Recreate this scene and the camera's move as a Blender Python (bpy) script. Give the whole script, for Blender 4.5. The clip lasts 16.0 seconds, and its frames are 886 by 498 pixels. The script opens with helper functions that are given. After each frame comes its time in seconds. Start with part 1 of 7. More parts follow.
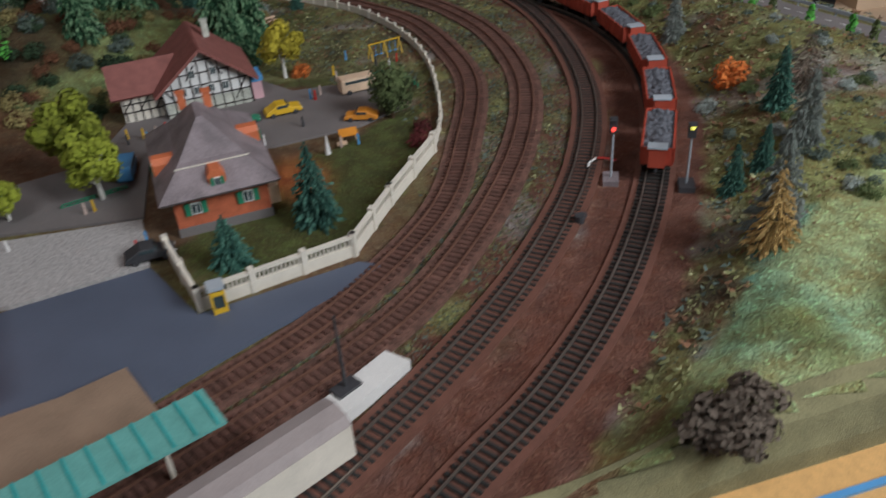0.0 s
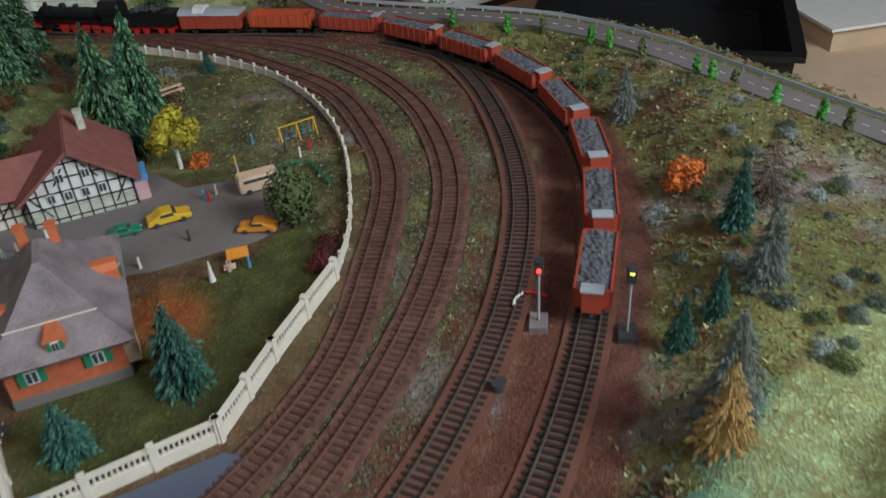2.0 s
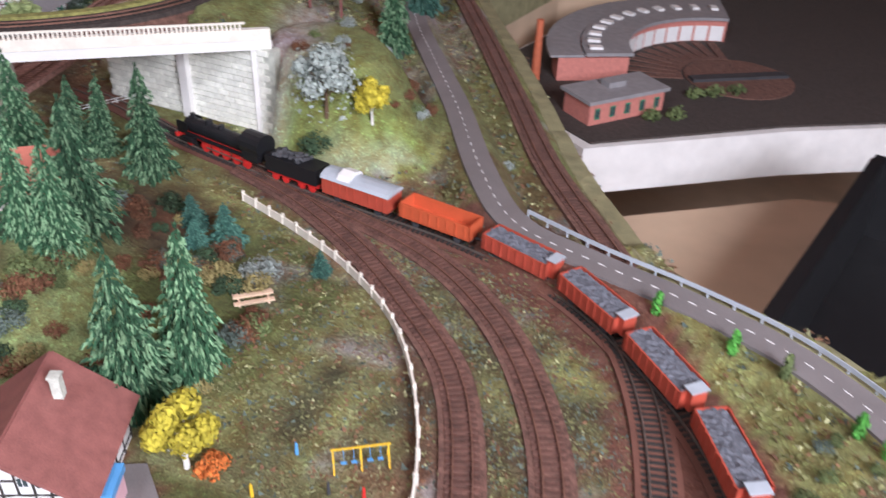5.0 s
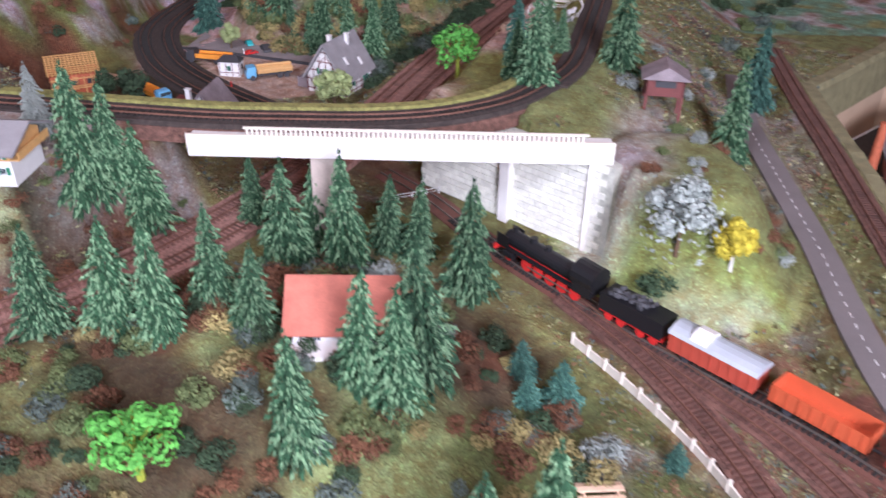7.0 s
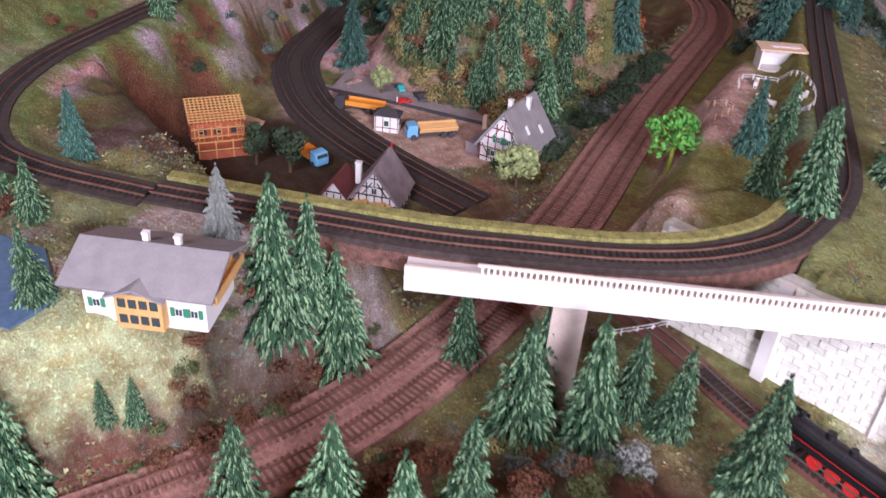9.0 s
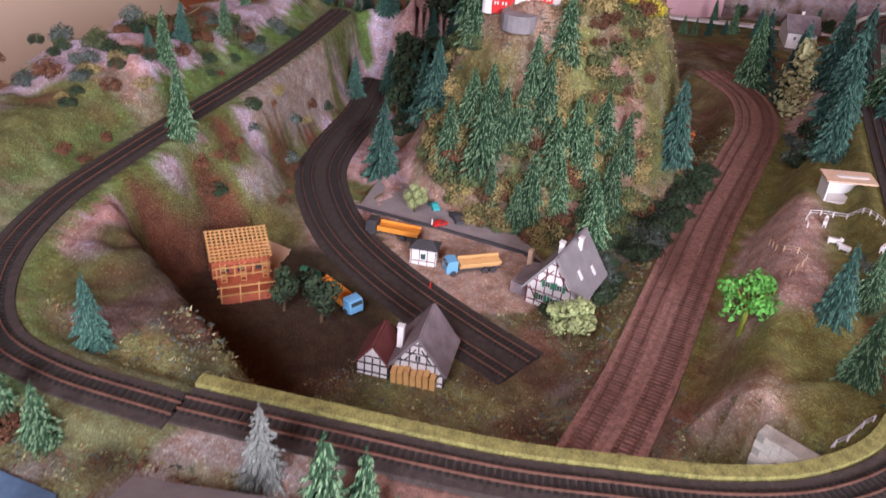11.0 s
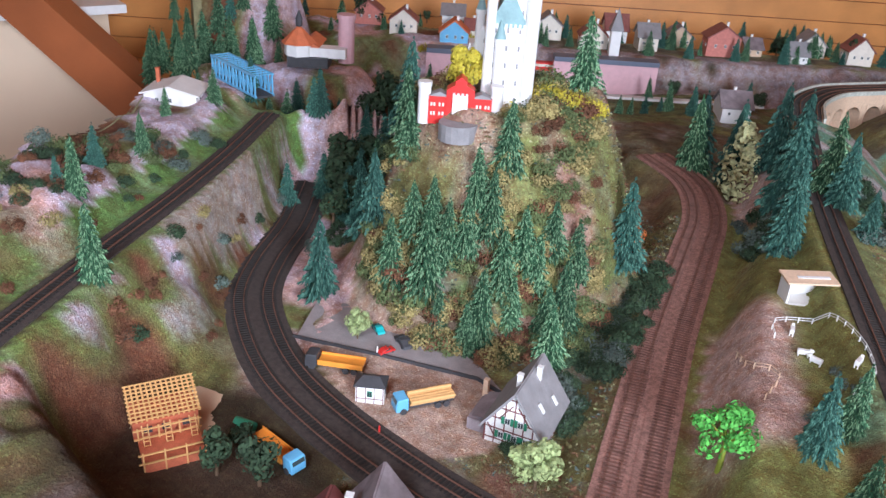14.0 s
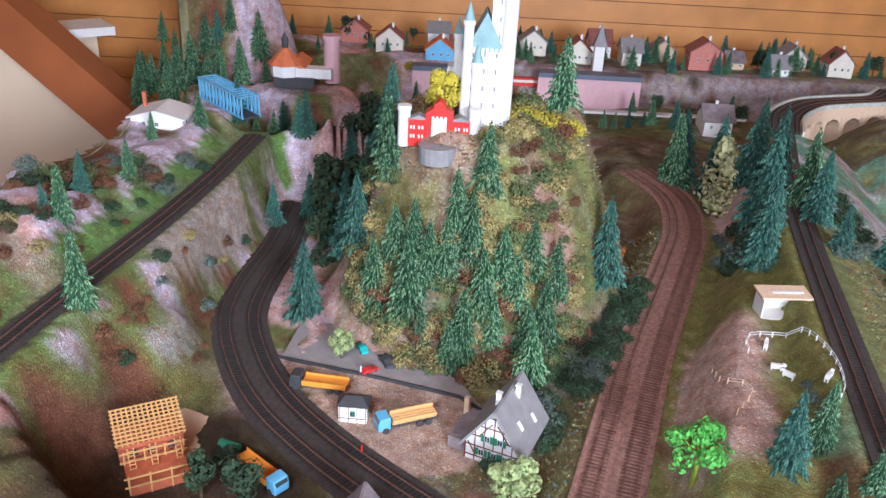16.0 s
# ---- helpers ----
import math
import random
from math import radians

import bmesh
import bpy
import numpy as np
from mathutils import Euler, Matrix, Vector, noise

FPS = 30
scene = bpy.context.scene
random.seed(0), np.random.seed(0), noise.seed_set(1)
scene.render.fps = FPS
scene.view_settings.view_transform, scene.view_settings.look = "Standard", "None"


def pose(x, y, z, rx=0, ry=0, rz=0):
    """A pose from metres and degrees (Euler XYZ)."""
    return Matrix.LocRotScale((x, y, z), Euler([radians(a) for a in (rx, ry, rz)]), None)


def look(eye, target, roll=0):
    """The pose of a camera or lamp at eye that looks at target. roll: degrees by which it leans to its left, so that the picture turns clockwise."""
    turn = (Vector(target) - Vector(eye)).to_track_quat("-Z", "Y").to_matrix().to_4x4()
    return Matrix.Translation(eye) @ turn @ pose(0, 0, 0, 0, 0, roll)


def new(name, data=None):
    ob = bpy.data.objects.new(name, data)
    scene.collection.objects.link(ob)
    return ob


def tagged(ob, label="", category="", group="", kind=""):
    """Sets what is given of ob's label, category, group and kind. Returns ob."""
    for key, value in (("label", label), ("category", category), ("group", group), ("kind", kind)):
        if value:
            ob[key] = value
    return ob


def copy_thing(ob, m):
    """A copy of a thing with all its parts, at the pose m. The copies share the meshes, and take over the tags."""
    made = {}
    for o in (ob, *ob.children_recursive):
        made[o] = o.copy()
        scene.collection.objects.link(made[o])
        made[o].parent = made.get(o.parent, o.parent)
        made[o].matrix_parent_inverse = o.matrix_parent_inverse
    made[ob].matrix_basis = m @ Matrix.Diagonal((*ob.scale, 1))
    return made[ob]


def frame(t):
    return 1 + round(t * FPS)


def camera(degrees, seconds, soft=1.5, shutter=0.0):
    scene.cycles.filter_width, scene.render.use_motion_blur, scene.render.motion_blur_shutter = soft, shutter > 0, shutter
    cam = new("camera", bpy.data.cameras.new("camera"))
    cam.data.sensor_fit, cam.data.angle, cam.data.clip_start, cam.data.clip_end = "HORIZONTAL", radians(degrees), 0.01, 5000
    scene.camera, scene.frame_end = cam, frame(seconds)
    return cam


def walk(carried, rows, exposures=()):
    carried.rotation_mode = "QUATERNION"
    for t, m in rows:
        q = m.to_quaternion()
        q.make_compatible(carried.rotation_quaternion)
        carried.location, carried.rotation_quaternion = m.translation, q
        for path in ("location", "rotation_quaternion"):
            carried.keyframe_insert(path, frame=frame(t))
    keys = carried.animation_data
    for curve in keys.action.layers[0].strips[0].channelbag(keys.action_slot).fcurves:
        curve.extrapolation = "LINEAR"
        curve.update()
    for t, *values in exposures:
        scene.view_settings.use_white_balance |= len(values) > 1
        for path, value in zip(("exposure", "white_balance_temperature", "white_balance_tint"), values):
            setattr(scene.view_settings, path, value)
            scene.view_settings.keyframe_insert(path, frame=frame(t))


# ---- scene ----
cam = camera(56.5, 16.0, soft=1.5, shutter=0.5)
PATH = [
    (0, (0.0072, -0.0684, 0.4437), (-0.0234, 1.4157, -0.5742), -4.5),
    (0.5, (0.0585, -0.0180, 0.4482), (0.0495, 1.4805, -0.5490), -4.7),
    (1, (0.0774, 0.0099, 0.4563), (0.0711, 1.5039, -0.5481), -4.6),
    (1.5, (0.0891, 0.0540, 0.4698), (0.0909, 1.5381, -0.5490), -4.2),
    (2, (0.0927, 0.1287, 0.4788), (0.0963, 1.6029, -0.5535), -4.6),
    (2.5, (0.0999, 0.2133, 0.4842), (0.1125, 1.6857, -0.5508), -3.9),
    (3, (0.1395, 0.2862, 0.5094), (0.0891, 1.7595, -0.5238), -2.9),
    (3.2, (0.1638, 0.3168, 0.5175), (0.0648, 1.7856, -0.5175), -2.5),
    (5.3, (0.1170, 0.6498, 0.5526), (-0.4275, 2.0673, -0.4140), 2.3),
    (5.5, (0.0927, 0.6570, 0.5526), (-0.5184, 2.0484, -0.4131), 1.9),
    (6, (0.0450, 0.6759, 0.5625), (-0.6975, 2.0079, -0.3933), 0.4),
    (6.5, (-0.0207, 0.7074, 0.5805), (-0.8046, 2.0286, -0.3573), 1.2),
    (7, (-0.1116, 0.7317, 0.5940), (-0.9648, 2.0097, -0.3438), 1.1),
    (7.5, (-0.1881, 0.7569, 0.6093), (-1.0665, 2.0115, -0.3366), 1.3),
    (8, (-0.2799, 0.7785, 0.6246), (-1.1583, 2.0376, -0.3150), 2.6),
    (8.5, (-0.3915, 0.8037, 0.6291), (-1.3194, 2.0007, -0.3438), 1.7),
    (9, (-0.4779, 0.8163, 0.6372), (-1.3851, 2.0322, -0.3312), 4.3),
    (9.5, (-0.5400, 0.8280, 0.6534), (-1.4463, 2.0466, -0.3132), 5.2),
    (9.7, (-0.5697, 0.8298, 0.6678), (-1.4751, 2.0538, -0.2925), 5.7),
    (11.8, (-0.6822, 0.9990, 0.7965), (-1.6380, 2.2536, -0.0693), 3.4),
    (12, (-0.6777, 1.0125, 0.8154), (-1.6488, 2.2725, -0.0270), 2.8),
    (12.5, (-0.6813, 1.0404, 0.8316), (-1.6650, 2.3049, 0.0117), 2.2),
    (13, (-0.7326, 1.0422, 0.7974), (-1.6362, 2.3769, -0.0036), 3.3),
    (13.5, (-0.7740, 1.0314, 0.7731), (-1.6443, 2.3895, -0.0243), 4),
    (14, (-0.7650, 1.0368, 0.7857), (-1.6299, 2.3949, -0.0189), 3.8),
    (14.5, (-0.7569, 1.0377, 0.8028), (-1.6182, 2.3976, -0.0018), 3.8),
    (15, (-0.7605, 1.0278, 0.8145), (-1.6173, 2.3958, 0.0162), 3.8),
    (15.5, (-0.7470, 1.0341, 0.8109), (-1.6065, 2.4030, 0.0189), 3.5),
    (16, (-0.7362, 1.0368, 0.8136), (-1.6002, 2.4084, 0.0297), 3.1),
]
walk(cam, [(t, look(eye, target, roll)) for t, eye, target, roll in PATH], [(0, -1.55, 6250, 8), (2, -1.42, 6150, 2), (3.2, -1.08, 5900, 3), (5.3, 0.15, 6100, 22), (7.5, 0.4, 5800, 28), (9.7, 0.5, 6250, 36), (11.8, 0.65, 6300, 28), (12.4, 0.6, 6150, 24), (13, 0.9, 5750, 15), (16, 1.0, 5650, 12)])

# ---- world and light ----
world = bpy.data.worlds.new("sky")
scene.world = world
world.use_nodes = True
wn = world.node_tree
sky = wn.nodes.new("ShaderNodeTexSky")
sky.sky_type, sky.sun_disc = "NISHITA", False
sky.sun_elevation, sky.sun_rotation = radians(38), radians(60)
wn.links.new(sky.outputs[0], wn.nodes["Background"].inputs[0])
wn.nodes["Background"].inputs[1].default_value = 0.006


def area(name, eye, target, sx, sy, watts, colour):
    lamp = bpy.data.lights.new(name, "AREA")
    lamp.shape, lamp.size, lamp.size_y, lamp.energy, lamp.color = "RECTANGLE", sx, sy, watts, colour
    ob = new(name, lamp)
    ob.matrix_world = look(eye, target)
    return ob


# daylight through the roof window of the attic
area("roof_window_light", (1.40, -0.15, 1.22), (-0.7, 1.7, 0.0), 0.9, 0.8, 104, (0.95, 0.97, 1.0))
# added fill lamp above the camera to brighten the far half, no real window
area("gable_window_light", (-0.5, -0.6, 2.0), (-1.3, 2.2, 0.0), 0.7, 0.6, 38, (0.92, 0.96, 1.0))

# ---- materials ----


def material(name, colour, rough=0.7, metal=0.0, vary=0.25, scale=60.0, bump=0.3, fine=900.0, spread=0.0, emit=0.0):
    """A surface with stains at one scale, grain at another, and fine relief."""
    m = bpy.data.materials.new(name)
    m.use_nodes = True
    nt = m.node_tree
    b = nt.nodes["Principled BSDF"]
    b.inputs["Roughness"].default_value, b.inputs["Metallic"].default_value = rough, metal
    geo = nt.nodes.new("ShaderNodeNewGeometry")
    n1, n2 = nt.nodes.new("ShaderNodeTexNoise"), nt.nodes.new("ShaderNodeTexNoise")
    n1.inputs["Scale"].default_value, n2.inputs["Scale"].default_value = scale, fine
    n1.inputs["Detail"].default_value, n2.inputs["Detail"].default_value = 5, 2
    for n in (n1, n2):
        nt.links.new(geo.outputs["Position"], n.inputs["Vector"])
    add = nt.nodes.new("ShaderNodeMath")
    add.operation = "ADD"
    nt.links.new(n1.outputs["Fac"], add.inputs[0])
    nt.links.new(n2.outputs["Fac"], add.inputs[1])
    ramp = nt.nodes.new("ShaderNodeMapRange")
    ramp.inputs["From Min"].default_value, ramp.inputs["From Max"].default_value = 0.65, 1.35
    ramp.inputs["To Min"].default_value, ramp.inputs["To Max"].default_value = 1 - vary, 1 + vary
    nt.links.new(add.outputs[0], ramp.inputs["Value"])
    value = ramp.outputs[0]
    if spread:
        info = nt.nodes.new("ShaderNodeObjectInfo")
        isl = nt.nodes.new("ShaderNodeMath")
        isl.operation = "ADD"
        nt.links.new(info.outputs["Random"], isl.inputs[0])
        nt.links.new(geo.outputs["Random Per Island"], isl.inputs[1])
        r2 = nt.nodes.new("ShaderNodeMapRange")
        r2.inputs["From Max"].default_value = 2.0
        r2.inputs["To Min"].default_value, r2.inputs["To Max"].default_value = 1 - spread, 1 + spread
        nt.links.new(isl.outputs[0], r2.inputs["Value"])
        mul = nt.nodes.new("ShaderNodeMath")
        mul.operation = "MULTIPLY"
        nt.links.new(value, mul.inputs[0])
        nt.links.new(r2.outputs[0], mul.inputs[1])
        value = mul.outputs[0]
    tint = nt.nodes.new("ShaderNodeVectorMath")
    tint.operation = "SCALE"
    tint.inputs[0].default_value = colour
    nt.links.new(value, tint.inputs["Scale"])
    nt.links.new(tint.outputs[0], b.inputs["Base Color"])
    if bump:
        bp = nt.nodes.new("ShaderNodeBump")
        bp.inputs["Strength"].default_value, bp.inputs["Distance"].default_value = bump, 0.001
        nt.links.new(n2.outputs["Fac"], bp.inputs["Height"])
        nt.links.new(bp.outputs[0], b.inputs["Normal"])
    if emit:
        b.inputs["Emission Color"].default_value = (*colour, 1)
        b.inputs["Emission Strength"].default_value = emit
    return m


def ground_material():
    """Flock, earth and rock: the cover of the ground, with the basin's shade in it, comes with the mesh, its grain from
    noise.
    """
    m = material("scenery_cover", (1, 1, 1), 0.95, vary=0.45, scale=35, bump=0.9, fine=520)
    nt = m.node_tree
    cover = nt.nodes.new("ShaderNodeAttribute")
    cover.attribute_name = "cover"
    geo = nt.nodes.new("ShaderNodeNewGeometry")
    patch1, mix = nt.nodes.new("ShaderNodeTexNoise"), nt.nodes.new("ShaderNodeMix")
    patch1.inputs["Scale"].default_value, patch1.inputs["Detail"].default_value = 48, 7
    patch1.inputs["Roughness"].default_value = 0.65
    nt.links.new(geo.outputs["Position"], patch1.inputs["Vector"])
    step = nt.nodes.new("ShaderNodeMapRange")
    step.inputs["From Min"].default_value, step.inputs["From Max"].default_value = 0.40, 0.62
    nt.links.new(patch1.outputs["Fac"], step.inputs["Value"])
    brown = nt.nodes.new("ShaderNodeVectorMath")
    brown.operation = "MULTIPLY"
    brown.inputs[1].default_value = (0.80, 0.62, 0.50)
    nt.links.new(cover.outputs["Color"], brown.inputs[0])
    mix.data_type = "RGBA"
    nt.links.new(step.outputs[0], mix.inputs[0])
    nt.links.new(cover.outputs["Color"], mix.inputs[6])
    nt.links.new(brown.outputs[0], mix.inputs[7])
    # pale flock and crumbs scattered over it
    crumbs, cut, pale = nt.nodes.new("ShaderNodeTexNoise"), nt.nodes.new("ShaderNodeMapRange"), nt.nodes.new("ShaderNodeVectorMath")
    crumbs.inputs["Scale"].default_value, crumbs.inputs["Detail"].default_value = 210, 4
    crumbs.inputs["Roughness"].default_value = 0.7
    nt.links.new(geo.outputs["Position"], crumbs.inputs["Vector"])
    cut.inputs["From Min"].default_value, cut.inputs["From Max"].default_value = 0.55, 0.66
    nt.links.new(crumbs.outputs["Fac"], cut.inputs["Value"])
    pale.operation = "MULTIPLY"
    pale.inputs[1].default_value = (1.5, 1.75, 1.6)
    nt.links.new(cover.outputs["Color"], pale.inputs[0])
    mix2 = nt.nodes.new("ShaderNodeMix")
    mix2.data_type = "RGBA"
    nt.links.new(cut.outputs[0], mix2.inputs[0])
    nt.links.new(mix.outputs[2], mix2.inputs[6])
    nt.links.new(pale.outputs[0], mix2.inputs[7])
    # coarse crumbly relief under the fine grain
    fine_bump = [n for n in nt.nodes if n.type == "BUMP"][0]
    coarse = nt.nodes.new("ShaderNodeBump")
    coarse.inputs["Strength"].default_value, coarse.inputs["Distance"].default_value = 0.8, 0.006
    nt.links.new(crumbs.outputs["Fac"], coarse.inputs["Height"])
    nt.links.new(coarse.outputs[0], fine_bump.inputs["Normal"])
    tint = [n for n in nt.nodes if n.type == "VECT_MATH" and n.operation == "SCALE"][0]
    nt.links.new(mix2.outputs[2], tint.inputs[0])
    return m


GROUND = ground_material()
FIR = material("fir_flock", (0.027, 0.084, 0.038), 0.95, vary=0.75, scale=170, fine=700, spread=0.45)
FIR_TIP = material("fir_flock_tips", (0.18, 0.31, 0.165), 0.95, vary=0.5, scale=170, fine=700, spread=0.5)
FIR_BLUE_TIP = material("blue_fir_tips", (0.08, 0.19, 0.14), 0.95, vary=0.5, scale=170, fine=700, spread=0.5)
FIR_BLUE = material("blue_fir_flock", (0.025, 0.085, 0.065), 0.95, vary=0.4, scale=40, fine=700, spread=0.45)
FIR_GREY = material("frosted_fir_flock", (0.17, 0.19, 0.17), 0.95, vary=0.4, scale=40, spread=0.4)
LEAF_YELLOW = material("yellow_foliage", (0.50, 0.42, 0.04), 0.9, vary=0.3, spread=0.4)
LEAF_LIME = material("yellow_green_foliage", (0.26, 0.30, 0.03), 0.9, vary=0.3, spread=0.4)
LEAF_BRIGHT = material("bright_green_foliage", (0.10, 0.38, 0.06), 0.9, vary=0.3, spread=0.4)
LEAF_OLIVE = material("olive_foliage", (0.115, 0.15, 0.055), 0.95, vary=0.3, spread=0.5)
VERGE = material("yellow_green_verge", (0.24, 0.23, 0.07), 0.95, vary=0.6, scale=90, bump=1.0, fine=400)
LEAF_DARK = material("dark_foliage", (0.035, 0.065, 0.03), 0.95, vary=0.4, spread=0.5)
LEAF_GREY = material("grey_lichen", (0.30, 0.34, 0.31), 0.95, vary=0.3, spread=0.4)
LEAF_RUST = material("rust_brown_foliage", (0.16, 0.07, 0.035), 0.95, vary=0.4, spread=0.5)
LEAF_ORANGE = material("orange_foliage", (0.55, 0.15, 0.03), 0.9, vary=0.3, spread=0.5)
LEAF_RED = material("dark_red_foliage", (0.12, 0.02, 0.02), 0.9, vary=0.3, spread=0.4)
LEAF_CREAM = material("cream_blossom", (0.50, 0.50, 0.26), 0.9, vary=0.3, spread=0.4)
STRAW = material("dry_straw", (0.52, 0.34, 0.13), 0.9, vary=0.3, spread=0.4)
BARK = material("bark", (0.13, 0.08, 0.045), 0.9)
BIRCH = material("white_trunk", (0.72, 0.70, 0.64), 0.8)
RAIL = material("worn_rail_steel", (0.26, 0.22, 0.19), 0.42, 0.7, vary=0.3, bump=0.1)
RAIL_RUST = material("rusted_rail", (0.20, 0.10, 0.07), 0.6, 0.3, vary=0.4)
TIE_BLACK = material("black_sleeper", (0.022, 0.02, 0.018), 0.75, vary=0.3, spread=0.25)
BALLAST_DUSTY = material("dusty_brown_ballast", (0.31, 0.165, 0.13), 0.95, vary=0.6, scale=120, bump=1.0, fine=650)
TIE_DUSTY = material("dusty_brown_sleeper", (0.17, 0.085, 0.065), 0.9, vary=0.4, spread=0.3)
TIE_RUST = material("rust_brown_sleeper", (0.10, 0.046, 0.034), 0.9, vary=0.45, spread=0.35)
BALLAST = material("rust_brown_ballast", (0.15, 0.075, 0.055), 0.95, vary=0.7, scale=120, bump=1.0, fine=650)
BALLAST_DARK = material("dark_ballast", (0.055, 0.042, 0.036), 0.95, vary=0.5, scale=120, bump=1.0, fine=650)
ASPHALT = material("street_grey", (0.185, 0.165, 0.16), 0.8, vary=0.18, scale=18, bump=0.15)
QUAY = material("brown_platform", (0.30, 0.205, 0.14), 0.85, vary=0.25, scale=30)
YARD = material("yard_paving", (0.30, 0.265, 0.26), 0.85, vary=0.25, scale=40, bump=0.3)
STREET_BLUE = material("blue_grey_street", (0.105, 0.125, 0.175), 0.55, vary=0.15, scale=14, bump=0.08)
COBBLE = material("cobble_grey", (0.42, 0.40, 0.39), 0.85, vary=0.3, scale=250, bump=0.5, fine=420)
CONCRETE = material("white_concrete", (0.74, 0.72, 0.69), 0.75, vary=0.12, scale=25)
CREAM = material("cream_wall", (0.76, 0.70, 0.60), 0.8, vary=0.12, scale=60)
WHITE = material("white_plastic", (0.80, 0.79, 0.77), 0.5, vary=0.08)
PIER = material("stained_concrete", (0.50, 0.42, 0.36), 0.85, vary=0.3, scale=40)
STONE = material("grey_green_masonry", (0.52, 0.53, 0.46), 0.9, vary=0.35, scale=90)
TIMBER = material("dark_timber", (0.035, 0.028, 0.025), 0.7)
TIMBER_RED = material("red_brown_timber", (0.17, 0.05, 0.045), 0.7)
ROOF_RED = material("red_brown_tile", (0.27, 0.10, 0.085), 0.7, vary=0.25, scale=80)
ROOF_PURPLE = material("purple_grey_slate", (0.235, 0.195, 0.205), 0.7, vary=0.45, scale=45)
ROOF_GREY = material("grey_slate", (0.27, 0.26, 0.265), 0.7, vary=0.2, scale=60)
ROOF_ORANGE = material("orange_tile", (0.62, 0.17, 0.07), 0.6, vary=0.2)
BRICK = material("orange_red_brick", (0.50, 0.13, 0.06), 0.75, vary=0.25, scale=120)
BRICK_ROSE = material("rose_brick", (0.55, 0.20, 0.16), 0.75, vary=0.2, scale=120)
GREEN = material("green_paint", (0.03, 0.22, 0.12), 0.5, vary=0.1)
PINK = material("pink_plaster", (0.66, 0.40, 0.43), 0.7, vary=0.1)
BLUE = material("blue_paint", (0.10, 0.32, 0.62), 0.45, vary=0.1)
SKYBLUE = material("light_blue_paint", (0.16, 0.46, 0.72), 0.45, vary=0.12)
CYAN = material("turquoise_paint", (0.03, 0.42, 0.42), 0.4, vary=0.1)
YELLOW = material("yellow_paint", (0.75, 0.46, 0.03), 0.4, vary=0.1)
ORANGE = material("orange_paint", (0.78, 0.30, 0.04), 0.45, vary=0.12)
RED = material("red_paint", (0.62, 0.03, 0.025), 0.4, vary=0.12)
WAGON_RED = material("wagon_red", (0.43, 0.07, 0.04), 0.55, vary=0.15)
WAGON_ORANGE = material("wagon_orange_red", (0.56, 0.105, 0.04), 0.5, vary=0.1)
BLACK = material("loco_black", (0.012, 0.012, 0.014), 0.42, vary=0.15)
DARK = material("dark_grey", (0.05, 0.05, 0.055), 0.6)
COAL = material("coal_load", (0.12, 0.125, 0.145), 0.85, vary=0.5, scale=300, bump=1.0)
SILVER = material("grey_roof_paint", (0.42, 0.46, 0.50), 0.5, vary=0.1)
WOOD = material("fresh_wood", (0.66, 0.38, 0.14), 0.65, vary=0.15, scale=150)
WOOD_PALE = material("pale_wood", (0.72, 0.52, 0.36), 0.7, vary=0.15, scale=150)
TAN = material("tan_board", (0.60, 0.44, 0.30), 0.75, vary=0.12, scale=12)
PINE = material("varnished_pine", (0.66, 0.29, 0.085), 0.38, vary=0.25, scale=7, bump=0.1, spread=0.2)
BEAM = material("stained_beam", (0.32, 0.095, 0.03), 0.45, vary=0.25, scale=6)
BEIGE = material("beige_panel", (0.74, 0.58, 0.42), 0.6, vary=0.05, scale=5, bump=0.05)
TRAY = material("black_plastic_tray", (0.012, 0.012, 0.013), 0.35, vary=0.2)
WATER = material("pond_water", (0.09, 0.16, 0.25), 0.12, vary=0.2, scale=20, bump=0.1, fine=120)
GLASS = material("window_dark", (0.05, 0.07, 0.075), 0.15, vary=0.1, bump=0)
GLASS_GREEN = material("green_canopy_glass", (0.16, 0.42, 0.38), 0.25, vary=0.2)
LAMP_RED = material("signal_red_lamp", (1.0, 0.08, 0.06), 0.4, emit=4.0)
LAMP_YELLOW = material("signal_yellow_lamp", (1.0, 0.9, 0.15), 0.4, emit=4.0)
SKIN = material("painted_figure", (0.55, 0.42, 0.36), 0.6, spread=0.4)

# ---- helpers for building ----


def box(bm, cx, cy, cz, sx, sy, sz, rz=0.0, rx=0.0, ry=0.0):
    m = pose(cx, cy, cz, rx, ry, rz) @ Matrix.Diagonal((sx, sy, sz, 1))
    return bmesh.ops.create_cube(bm, size=1.0, matrix=m)["verts"]


def cyl(bm, cx, cy, cz, r, h, seg=12, r2=None, rx=0.0, ry=0.0, rz=0.0):
    return bmesh.ops.create_cone(bm, cap_ends=True, segments=seg, radius1=r, radius2=r if r2 is None else r2, depth=h, matrix=pose(cx, cy, cz, rx, ry, rz))["verts"]


def prism(bm, outline, y0, y1):
    """An x-z outline drawn out along y."""
    a = [bm.verts.new((x, y0, z)) for x, z in outline]
    b = [bm.verts.new((x, y1, z)) for x, z in outline]
    n = len(a)
    bm.faces.new(a)
    bm.faces.new(b[::-1])
    for i in range(n):
        bm.faces.new((a[i], b[i], b[(i + 1) % n], a[(i + 1) % n]))
    bmesh.ops.recalc_face_normals(bm, faces=bm.faces)


